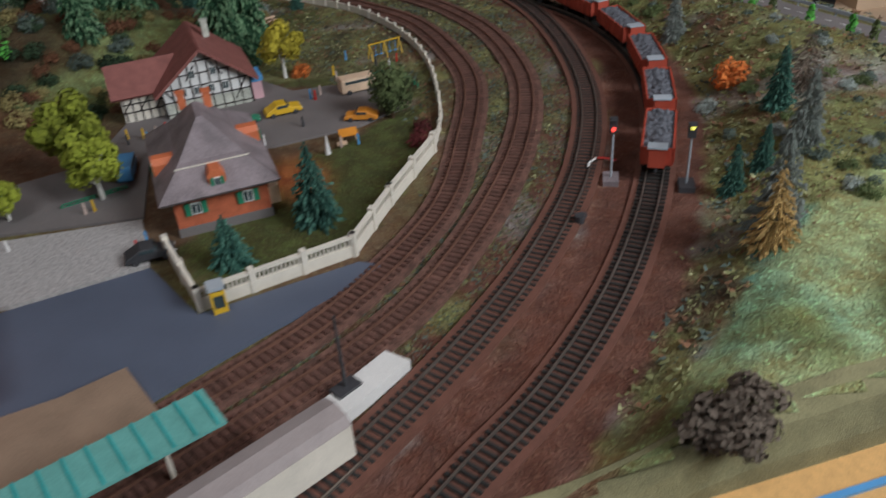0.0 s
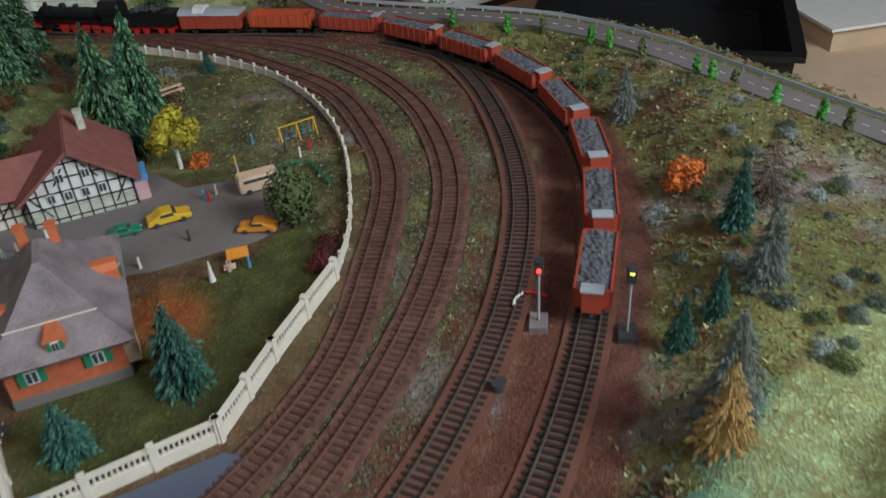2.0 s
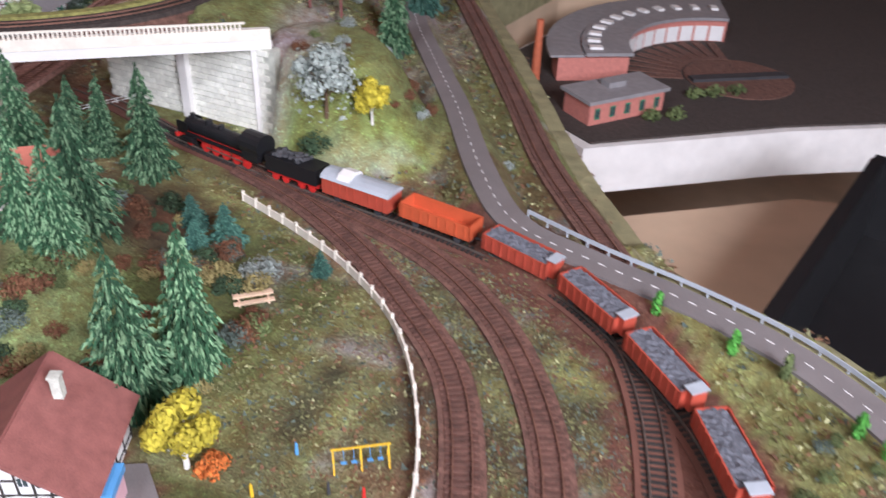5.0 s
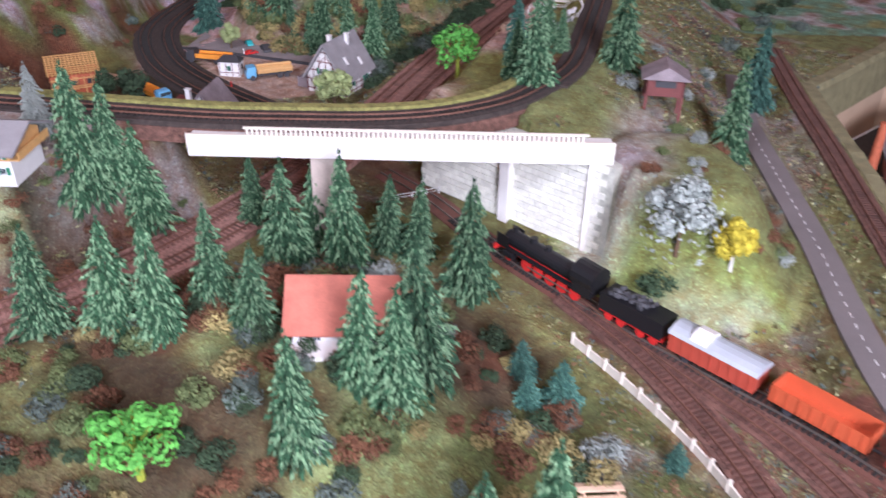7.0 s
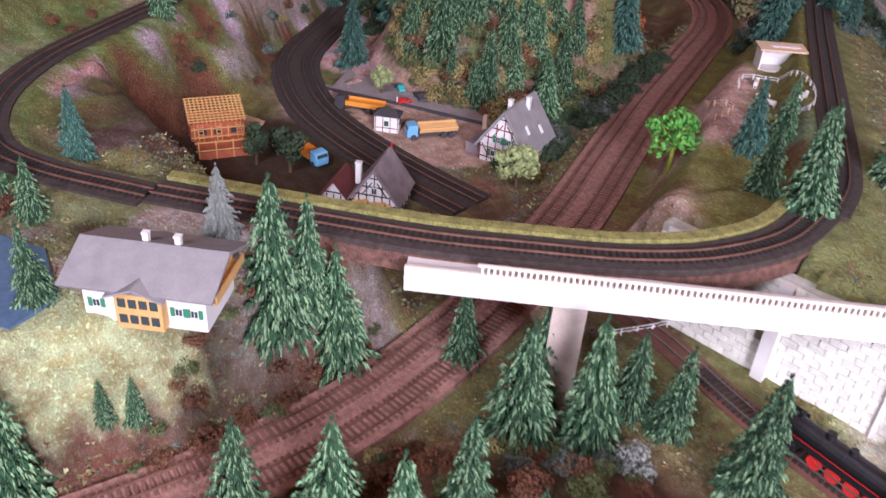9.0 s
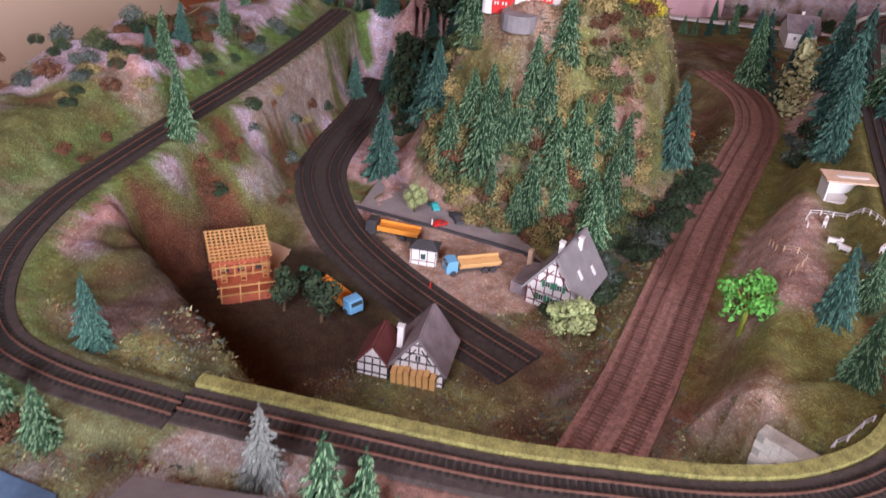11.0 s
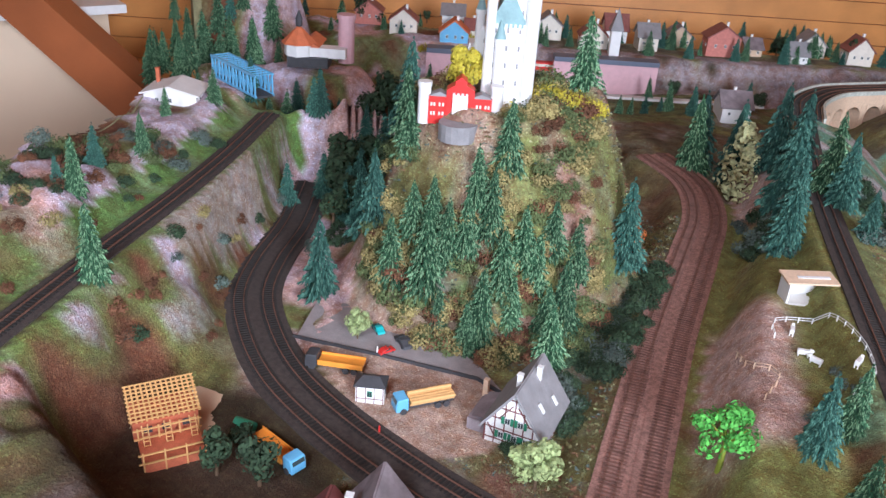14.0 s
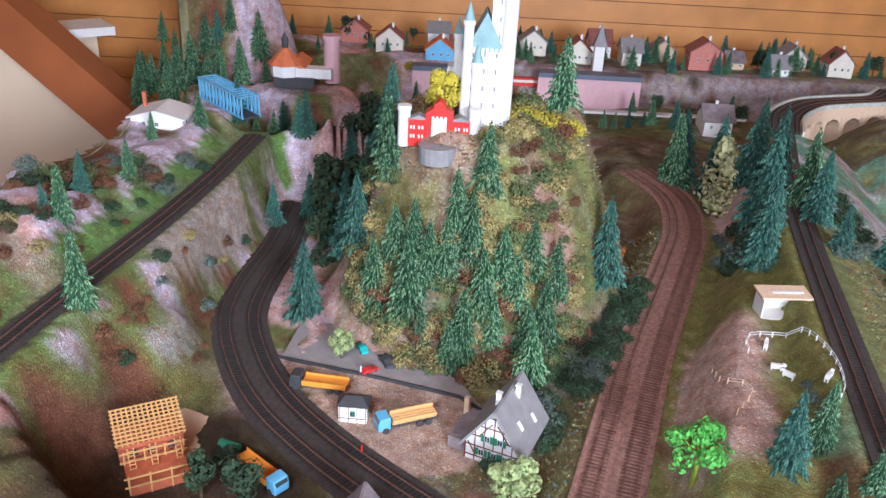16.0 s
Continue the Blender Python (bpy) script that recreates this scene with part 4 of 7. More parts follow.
LUMPY = [(0.2, 0, 0.45, 0.16), (-0.2, 0.06, 0.5, 0.17), (0, 0.2, 0.62, 0.17), (0.02, -0.2, 0.58, 0.17), (0.1, 0.05, 0.82, 0.15), (-0.12, -0.06, 0.78, 0.14), (0.24, -0.16, 0.66, 0.12), (-0.26, -0.14, 0.64, 0.12)]
LOW = [(0, 0, 0.45, 0.5), (0.45, 0.1, 0.3, 0.35), (-0.4, -0.15, 0.32, 0.38), (0.1, 0.42, 0.3, 0.33), (-0.05, -0.45, 0.28, 0.35)]
TALL = [(0, 0, 0.2, 0.2), (0, 0.03, 0.4, 0.24), (0.03, 0, 0.6, 0.22), (0, -0.02, 0.8, 0.16), (0, 0, 0.93, 0.09)]
T_YELLOW = proto("yellow_tree", "yellow-leaved model tree on a white trunk", "tree", leaf_mesh(5, LEAF_YELLOW, LUMPY, 2400, 0.034), trunk_bm(0.5, 0.035, 6, 1), BIRCH)
T_LIME = proto("lime_tree", "yellow-green model tree with clumped leaves", "tree", leaf_mesh(6, LEAF_LIME, LUMPY, 2400, 0.036), trunk_bm(0.5, 0.04, 6, 2), BIRCH)
T_BRIGHT = proto("bright_tree", "bright green plastic tree with open branches", "tree", leaf_mesh(7, LEAF_BRIGHT, LUMPY, 900, 0.034), trunk_bm(0.55, 0.04, 7, 3, 0.35), LEAF_LIME)
T_OLIVE = proto("round_tree", "round olive-green tree with dense leaves", "tree", leaf_mesh(8, LEAF_OLIVE, [(0, 0, 0.5, 0.34), (0, 0, 0.62, 0.32), (0.05, 0, 0.42, 0.3)], 4200, 0.028), trunk_bm(0.4, 0.03, 4, 4))
T_GREY = proto("lichen_tree", "pale grey lichen tree on the slope", "tree", leaf_mesh(9, LEAF_GREY, LUMPY + LOW[:1], 2200, 0.034), trunk_bm(0.45, 0.03, 5, 5))
T_DARK = proto("dark_tree", "dark leafy model tree with a dense crown", "tree", leaf_mesh(11, LEAF_DARK, ROUND, 700, 0.05), trunk_bm(0.45, 0.04, 5, 6))
T_PALE = proto("pale_tree", "tall pale green model tree with loose leaves", "tree", leaf_mesh(13, LEAF_CREAM, TALL, 420, 0.045), trunk_bm(0.3, 0.03, 3, 8))
T_STRAW = proto("straw_tree", "dry straw-coloured bristle tree", "tree", fir_mesh(31, STRAW, 13, 0.25), trunk_bm(0.2, 0.025))
T_BARE = proto("bare_bush", "bare grey-brown bristle bush", "bush", fir_mesh(32, material("bare_twigs", (0.13, 0.10, 0.075), 0.9, spread=0.3), 9, 0.45), trunk_bm(0.3, 0.03))
B_DARK = proto("dark_bush", "dark green lichen bush", "bush", leaf_mesh(14, LEAF_DARK, LOW, 800, 0.075))
B_RUST = proto("rust_bush", "rust-brown lichen undergrowth on rough ground", "bush", leaf_mesh(15, LEAF_RUST, LOW, 800, 0.065))
B_GREY = proto("grey_bush", "pale grey lichen bush", "bush", leaf_mesh(16, LEAF_GREY, LOW, 800, 0.065))
B_GREEN = proto("green_bush", "olive green flocked bush", "bush", leaf_mesh(17, LEAF_OLIVE, LOW, 800, 0.07))
B_ORANGE = proto("orange_bush", "bristly orange autumn bush", "bush", leaf_mesh(18, LEAF_ORANGE, LOW, 800, 0.075))
B_YELLOW = proto("yellow_bush", "bright yellow flowering bush", "bush", leaf_mesh(19, LEAF_YELLOW, LOW, 800, 0.07))
B_BLUE = proto("teal_bush", "grey-green lichen bush on rough ground", "bush", leaf_mesh(20, material("grey_green_lichen", (0.11, 0.145, 0.12), 0.95, vary=0.3, spread=0.5), LOW, 800, 0.07))
B_RED = proto("red_bush", "dark red hedge bush", "bush", leaf_mesh(22, LEAF_RED, LOW, 800, 0.07))
B_OCHRE = proto("ochre_bush", "ochre and olive leafy bush on the hill", "bush", leaf_mesh(24, material("ochre_foliage", (0.34, 0.28, 0.11), 0.95, vary=0.3, spread=0.5), LOW, 800, 0.065))
B_CREAM = proto("pale_green_tree", "pale yellow-green feathery tree", "tree", leaf_mesh(23, material("pale_green_foliage", (0.33, 0.40, 0.17), 0.9, vary=0.3, spread=0.35), LUMPY, 1800, 0.036), trunk_bm(0.4, 0.03, 5, 9))

for i, (x, y, h) in enumerate([(-0.885, 1.095, 0.15), (-0.819, 1.142, 0.148), (-0.737, 1.144, 0.14), (-0.724, 1.208, 0.125), (-0.655, 1.196, 0.105), (-0.515, 1.199, 0.135), (-0.478, 1.204, 0.136), (-0.492, 1.261, 0.16), (-0.512, 1.107, 0.136), (-0.892, 1.426, 0.11), (-0.778, 1.367, 0.165), (-0.721, 1.418, 0.175), (-0.805, 1.455, 0.132), (-0.715, 1.50, 0.115), (-0.665, 1.50, 0.125), (-0.568, 1.475, 0.165), (-0.307, 1.083, 0.176), (-0.284, 1.141, 0.172)]):
    put(FIRS[i % 3], x, y, h, wide=1.06, group="firs round the hut")
for i, (x, y, h) in enumerate([(-1.023, 1.265, 0.185), (-0.991, 1.322, 0.15), (-1.012, 1.30, 0.14), (-1.082, 0.991, 0.164), (-1.155, 1.085, 0.09), (-1.067, 1.085, 0.055), (-1.055, 1.11, 0.055)]):
    put(FIRS[i % 3], x, y, h, group="firs by the chalet")
put(GREYS[0], -1.109, 1.268, 0.095)
for i, (x, y, h) in enumerate([(-0.660, 1.79, 0.15), (-0.60, 1.97, 0.15), (-0.408, 1.99, 0.17), (-0.443, 2.245, 0.16), (-0.80, 1.985, 0.12), (-0.775, 2.045, 0.11), (-0.735, 1.87, 0.12), (-0.70, 1.955, 0.08)]):
    put((FIRS + BLUES)[i % 5], x, y, h, group="firs by the meadow")
for i, (x, y, h) in enumerate([(-1.225, 2.394, 0.18), (-1.676, 2.048, 0.168), (-0.985, 2.582, 0.17), (-1.353, 3.235, 0.22), (-1.27, 3.33, 0.19), (-1.12, 3.0, 0.21), (-1.04, 2.784, 0.22), (-1.62, 2.14, 0.15), (-1.70, 2.20, 0.14), (-1.65, 2.27, 0.17), (-1.0, 2.70, 0.16), (-0.86, 2.66, 0.11), (-0.78, 2.75, 0.14)]):
    put(BLUES[i % 2], x, y, h, group="spruces in the valley")
for i, (x, y, h) in enumerate([(-1.39, 2.204, 0.144), (-1.575, 2.175, 0.12), (-1.60, 2.20, 0.15), (-1.536, 2.078, 0.15), (-1.464, 2.083, 0.17), (-1.354, 2.09, 0.17), (-1.441, 2.107, 0.14), (-1.349, 2.143, 0.14), (-1.305, 2.186, 0.13), (-1.254, 2.205, 0.16), (-1.23, 2.118, 0.14), (-1.414, 2.156, 0.13), (-1.387, 2.156, 0.14), (-1.329, 2.182, 0.13), (-1.412, 2.125, 0.13), (-1.262, 2.255, 0.13), (-1.514, 2.113, 0.12), (-1.317, 2.136, 0.12), (-1.40, 2.50, 0.17), (-1.298, 2.227, 0.12), (-1.36, 2.06, 0.12), (-1.48, 2.12, 0.12), (-1.27, 2.17, 0.12), (-1.42, 2.065, 0.10)]):
    put(FIRS[i % 3], x, y, h * 0.88, wide=1.1, group="firs on the castle hill")
for i, (x, y, h) in enumerate([(-2.404, 2.38, 0.116), (-2.367, 2.374, 0.108), (-1.972, 1.77, 0.108), (-2.042, 1.859, 0.084), (-1.988, 1.75, 0.06), (-2.057, 1.973, 0.084), (-2.207, 2.284, 0.084), (-2.215, 2.154, 0.068), (-2.373, 2.732, 0.12), (-2.429, 2.614, 0.124), (-2.343, 2.593, 0.124), (-2.309, 2.622, 0.136), (-2.626, 2.746, 0.10), (-1.979, 2.50, 0.13), (-2.0, 2.58, 0.12), (-2.12, 2.62, 0.12), (-2.2, 2.68, 0.13), (-2.05, 2.72, 0.12), (-1.85, 2.42, 0.11), (-1.397, 1.272, 0.10), (-1.36, 1.15, 0.09), (-1.30, 1.16, 0.08), (-1.78, 1.665, 0.13)]):
    put((FIRS + BLUES)[i % 5], x, y, h, group="firs on the western ridge")
put(BLUES[0], -0.208, 0.578, 0.058, wide=1.7)
put(BLUES[1], -0.133, 0.645, 0.092, wide=1.3)
for x, y, h, p in ((0.284, 0.635, 0.06, BLUES[0]), (0.371, 0.765, 0.08, BLUES[1]), (0.366, 0.678, 0.085, GREYS[0]), (0.318, 0.655, 0.055, BLUES[1]), (0.288, 0.535, 0.105, GREYS[0]), (0.335, 1.06, 0.075, GREYS[0]), (0.49, 0.62, 0.10, BLUES[0])):
    put(p, x, y, h, group="conifers on the bank")
put(T_STRAW, 0.278, 0.512, 0.085)
for i in range(30):
    x, y, _ = far(*((random.uniform(0.05, 1.4), random.uniform(3.19, 3.28)) if i < 14 else (random.uniform(0.05, 1.3), random.uniform(3.005, 3.045)) if i < 22 else (random.uniform(0.15, 0.75), random.uniform(2.60, 2.69))))
    put((FIRS + BLUES)[i % 5], x, y, random.uniform(0.06, 0.11), group="dark trees of the far town")
for x, y, h in ((-0.373, 1.356, 0.06), (-0.24, 1.339, 0.035), (-0.43, 1.37, 0.05), (-0.40, 1.33, 0.045)):
    put(BLUES[0], x, y, h, wide=1.8, group="shrubs along the fence")
put(B_GREY, -0.302, 1.31, 0.032)
put(B_GREY, -0.666, 1.423, 0.034)
put(T_BARE, 0.414, 0.805, 0.075)
put(T_LIME, -0.407, 0.762, 0.115, wide=0.9)
put(T_LIME, -0.375, 0.715, 0.08)
put(T_LIME, -0.465, 0.683, 0.056)
put(T_YELLOW, -0.217, 1.03, 0.085)
put(T_OLIVE, -0.062, 0.875, 0.08)
put(B_ORANGE, -0.195, 1.035, 0.022)
put(B_ORANGE, 0.357, 0.875, 0.036)
put(B_RED, -0.03, 0.80, 0.022)
put(B_RED, -0.025, 0.835, 0.02)
put(T_BRIGHT, -0.9, 1.949, 0.115)
put(T_BRIGHT, -0.622, 1.017, 0.085, wide=1.3)
put(B_CREAM, -1.105, 1.842, 0.085, wide=1.15)
put(B_CREAM, -1.525, 1.975, 0.065)
put(T_GREY, -0.347, 1.585, 0.11)
put(B_DARK, -0.355, 1.57, 0.035)
put(T_YELLOW, -0.285, 1.60, 0.07)
put(B_GREY, -0.79, 1.40, 0.03)
put(T_DARK, -1.46, 1.60, 0.075)
put(T_DARK, -1.40, 1.62, 0.085)
put(T_DARK, -1.47, 1.655, 0.05)
put(T_PALE, -1.20, 3.05, 0.21)
put(T_PALE, -1.16, 2.95, 0.14)
put(T_YELLOW, -1.53, 2.27, 0.10)
for x, y in ((-1.440, 2.318), (-1.420, 2.337), (-1.401, 2.355), (-1.381, 2.374), (-1.361, 2.392), (-1.337, 2.415)):
    put(B_YELLOW, x, y, random.uniform(0.034, 0.044))
for u, v in ((-0.15, 2.95), (0.0, 3.05), (1.62, 3.0), (1.7, 3.05)):
    x, y, _ = far(u, v)
    put(B_YELLOW, x, y, 0.035)
for x, y in ((-1.24, 2.45), (-1.235, 2.41)):
    put(B_ORANGE, x, y, 0.04)
for x, y in ((-1.93, 2.38), (-1.95, 2.42)):
    put(B_ORANGE, x, y, 0.022)
for x, y, h in ((-1.98, 2.40, 0.12), (-1.92, 2.52, 0.14), (-2.02, 2.48, 0.13), (-1.88, 2.60, 0.13), (-2.10, 2.53, 0.12), (-1.84, 2.50, 0.12), (-1.95, 2.66, 0.12), (-1.78, 2.42, 0.13), (-1.75, 2.32, 0.14), (-2.16, 2.60, 0.12), (-1.80, 2.70, 0.13), (-1.70, 2.60, 0.14), (-0.93, 2.78, 0.16), (-0.97, 2.84, 0.18), (-1.06, 2.93, 0.2), (-1.33, 3.10, 0.2), (-1.25, 3.20, 0.2)):
    put(random.choice(BLUES + FIRS[:1]), x, y, h, group="spruces in the valley")
db = near_line(GX, GY, BASIN)[0]
for k in range(60):
    a, r = random.uniform(0, 6.283), math.sqrt(random.random())
    x, y = -1.97 + 0.17 * r * math.cos(a), 2.40 + 0.26 * r * math.sin(a)
    i, j = int((y + 0.05) / CELL), int((x + 3.45) / CELL)
    if dw[i, j] > 0.06 and db[i, j] > 0.045:
        put(random.choice(BLUES + [T_DARK, T_DARK]), x, y, random.uniform(0.08, 0.15), group="dark trees in the valley")
# undergrowth
for cx, cy, rx, ry, n, kinds, s in ((-0.58, 1.15, 0.34, 0.26, 230, (B_RUST, B_GREEN, B_RUST, B_BLUE, B_OCHRE, B_DARK), 0.019), (-0.99, 1.22, 0.07, 0.18, 60, (B_RUST, B_RUST, B_GREEN), 0.018), (-1.165, 2.22, 0.05, 0.34, 110, (B_BLUE, B_DARK, B_DARK), 0.024), (-1.85, 1.80, 0.16, 0.34, 90, (B_BLUE, B_RUST, B_RUST, B_DARK, B_OCHRE), 0.019), (-2.08, 1.85, 0.10, 0.40, 60, (B_DARK, B_RUST, B_GREEN, B_BLUE), 0.024), (-1.75, 1.62, 0.08, 0.12, 8, (B_BLUE, B_GREEN), 0.02), (-1.43, 2.22, 0.23, 0.19, 360, (B_GREEN, B_OCHRE, B_GREEN, B_OCHRE, B_RUST), 0.027), (-1.9, 2.35, 0.14, 0.25, 70, (B_DARK, B_DARK, B_BLUE), 0.026), (0.40, 0.85, 0.10, 0.30, 44, (B_GREEN, B_BLUE, B_GREY), 0.012), (0.33, 1.15, 0.06, 0.10, 12, (B_GREEN, B_BLUE), 0.012), (-0.33, 1.70, 0.10, 0.10, 16, (B_GREY, B_GREEN, B_RUST), 0.014), (-0.10, 1.62, 0.05, 0.16, 14, (B_GREEN, B_BLUE, B_GREY), 0.013), (-1.45, 1.12, 0.2, 0.08, 18, (B_DARK, B_BLUE, B_RUST), 0.022), (-0.80, 0.95, 0.2, 0.1, 14, (B_DARK, B_GREEN), 0.02), (-0.78, 2.05, 0.07, 0.15, 10, (B_GREEN, B_BLUE), 0.014), (-0.98, 2.80, 0.17, 0.25, 70, (B_DARK, B_BLUE), 0.03), (-0.65, 3.0, 0.15, 0.5, 24, (B_DARK, B_GREEN, B_BLUE), 0.03), (-0.5, 2.1, 0.12, 0.35, 20, (B_GREEN, B_GREY, B_BLUE), 0.02)):
    for k in range(n):
        a, r = random.uniform(0, 6.283), math.sqrt(random.random())
        x, y = cx + rx * r * math.cos(a), cy + ry * r * math.sin(a)
        i, j = int((y + 0.05) / CELL), int((x + 3.45) / CELL)
        if min(dd[i, j], dw[i, j], de[i, j], d4[i, j], dr[i, j], ds[i, j], db[i, j] - 0.015) < 0.045 or (dw[i, j] < 0.05):
            continue
        if math.hypot(x + 1.485, y - 2.20) < 0.085:
            continue
        put(random.choice(kinds), x, y, s * random.uniform(0.7, 1.5), group="undergrowth")
for k in range(80):
    u, v = random.uniform(-0.9, 1.9), random.choice((random.uniform(2.6, 2.8), random.uniform(3.04, 3.36), random.uniform(3.04, 3.2)))
    x, y, _ = far(u, v)
    put(random.choice(BLUES + FIRS + [T_DARK]), x, y, random.uniform(0.05, 0.11), group="trees round the town")
for k in range(34):
    x, y, _ = far(random.uniform(-1.05, -0.50), random.uniform(2.5, 2.85))
    put(random.choice(FIRS), x, y, random.uniform(0.10, 0.16), group="trees under the cliff")
# loose flock, tufts and gravel


def tufts(name, label, mat, n, where, size, tall):
    r = random.Random(len(name) * 7 + n)
    co, fa = [], []
    while n > 0:
        x, y = where(r)
        n -= 1
        z = height(x, y) - 0.001
        for _ in range(5):
            a, s = r.uniform(0, 6.283), size * r.uniform(0.5, 1.3)
            px, py = x + r.gauss(0, size), y + r.gauss(0, size)
            k = len(co)
            co.extend([(px - s * math.cos(a), py - s * math.sin(a), z), (px + s * math.cos(a), py + s * math.sin(a), z), (px + r.gauss(0, s), py + r.gauss(0, s), z + tall * r.uniform(0.4, 1.2))])
            fa.append((k, k + 1, k + 2))
    me = bpy.data.meshes.new(name)
    me.from_pydata(co, [], fa)
    me.materials.append(mat)
    tagged(new(name, me), label, "ground cover", kind="stuff")


def between_lines(r):
    while True:
        a, c = curve_pairs[r.randrange(len(curve_pairs))]
        i = r.randrange(len(a))
        s = r.random()
        p = a[i] * s + c[min(int(i * len(c) / len(a)), len(c) - 1)] * (1 - s)
        if min(np.min(np.hypot(*(q - p).T)) for q in (a, c)) > 0.013:
            return p


def wild_place(r):
    while True:
        x, y = r.uniform(-2.2, 0.6), r.uniform(0.35, 2.8)
        i, j = int((y + 0.05) / CELL), int((x + 3.45) / CELL)
        if wild[i, j] and keep_ground[i, j]:
            return x, y


keep_ground = inside(GX, GY, EDGE) & (ds > 0.03) & (d3 > 0.05) & (near_line(GX, GY, BASIN)[0] > 0.06) & (near_line(GX, GY, LOOP_DECK)[0] > 0.05)
curve_pairs = [(curve(TRACK_1, 0.01), curve(TRACK_2, 0.01)), (curve(TRACK_2, 0.01), curve(TRACK_3, 0.01)), (curve(TRACK_1, 0.01), curve(TRACK_1, 0.01) + np.array((-0.028, 0.012)))]
GRAVEL = material("pale_gravel", (0.45, 0.42, 0.36), 0.9, spread=0.5)
tufts("gravel", "pale grit scattered between the tracks", GRAVEL, 420, between_lines, 0.0011, 0.0012)
B_TUFT = material("olive_tufts", (0.19, 0.19, 0.08), 0.95, spread=0.4)
R_TUFT = material("rust_tufts", (0.22, 0.11, 0.06), 0.95, spread=0.4)
tufts("yard_grass", "olive grass tufts between the tracks", B_TUFT, 5200, between_lines, 0.0022, 0.0022)
tufts("yard_moss", "grey-green moss between the tracks", bpy.data.materials["grey_green_lichen"], 2600, between_lines, 0.0022, 0.0025)
tufts("meadow_grass", "olive flock tufts on the slopes", B_TUFT, 10000, wild_place, 0.0034, 0.0028)
tufts("heath", "rust-brown flock tufts on the slopes", R_TUFT, 6000, wild_place, 0.0034, 0.0028)
tufts("lichen", "grey-green lichen crumbs on the slopes", bpy.data.materials["grey_green_lichen"], 5000, wild_place, 0.0034, 0.003)
tufts("dry_grass", "pale dry grass tufts on the slopes", LEAF_CREAM, 2600, wild_place, 0.0024, 0.003)
for p in PROTO:
    for o in (*p.children_recursive, p):
        bpy.data.objects.remove(o)
bpy.context.view_layer.update()

# ---- buildings ----


def window(parent, x, y, z, w, h, rz=0.0, frame_mat=WHITE, shutters=None):
    """A window on a wall whose outer face looks along the local minus y."""
    b = bmesh.new()
    box(b, 0, 0, 0, w, 0.0012, h)
    win = part("window", b, frame_mat, parent)
    win.matrix_basis = pose(x, y, z, 0, 0, rz)
    for s in (-1, 1):
        b = bmesh.new()
        box(b, s * w * 0.23, -0.0006, 0, w * 0.36, 0.0008, h * 0.78)
        part("pane", b, GLASS, win)
        if shutters:
            b = bmesh.new()
            box(b, s * w * 0.82, -0.0004, 0, w * 0.55, 0.0012, h * 1.05)
            part("shutter", b, shutters, win)
    return win


def gable(bm, w, d, hw, hr):
    prism(bm, [(-w / 2, -0.004), (w / 2, -0.004), (w / 2, hw), (0, hr), (-w / 2, hw)], -d / 2, d / 2)


def roof_slabs(ob, w, d, hw, hr, mat, over=0.008, thick=0.0035):
    """Two roof slopes whose ridge runs along y."""
    run, rise = w / 2, hr - hw
    a, L = math.atan2(rise, run), math.hypot(run, rise) + over
    for s in (-1, 1):
        b = bmesh.new()
        cx, cz = s * math.cos(a) * L / 2, hr - math.sin(a) * L / 2 + thick * 0.6
        box(b, cx, 0, cz, L, d + 2 * over, thick, 0, 0, math.degrees(a) * s)
        part("roof", b, mat, ob)


def timbering(ob, w, hw, hr, y, mat, rows=3, posts=7, rz=0.0):
    """Posts, rails and braces on a gable front that looks along minus y."""
    t = 0.0015

    def top(x):
        return hw + (hr - hw) * (1 - abs(x) / (w / 2))
    b = bmesh.new()
    for k in range(posts):
        x = -w / 2 + w * k / (posts - 1)
        h = max(top(x) - 0.004, 0.01)
        box(b, x * 0.985, y, h / 2, t, 0.0014, h)
    for k in range(rows + 2):
        z = 0.008 + k * (hr - 0.014) / (rows + 1.5)
        half = w / 2 if z < hw else w / 2 * (hr - z) / (hr - hw)
        box(b, 0, y, z, 2 * half, 0.0014, t)
    for s in (-1, 1):
        box(b, s * w * 0.38, y - 0.0001, hw * 0.62, t, 0.0012, hw * 0.75, 0, 0, s * 32)
        box(b, s * w * 0.15, y - 0.0001, (hw + hr) * 0.45, t, 0.0012, (hr - hw) * 0.5, 0, 0, -s * 35)
    o = part("timber_frame", b, mat, ob)
    o.matrix_basis = pose(0, 0, 0, 0, 0, rz)


def chimney(ob, x, y, z, s=0.007, h=0.02, mat=WHITE):
    b = bmesh.new()
    box(b, x, y, z, s, s, h)
    box(b, x, y, z + h / 2, s * 1.25, s * 1.25, 0.002)
    part("chimney", b, mat, ob)


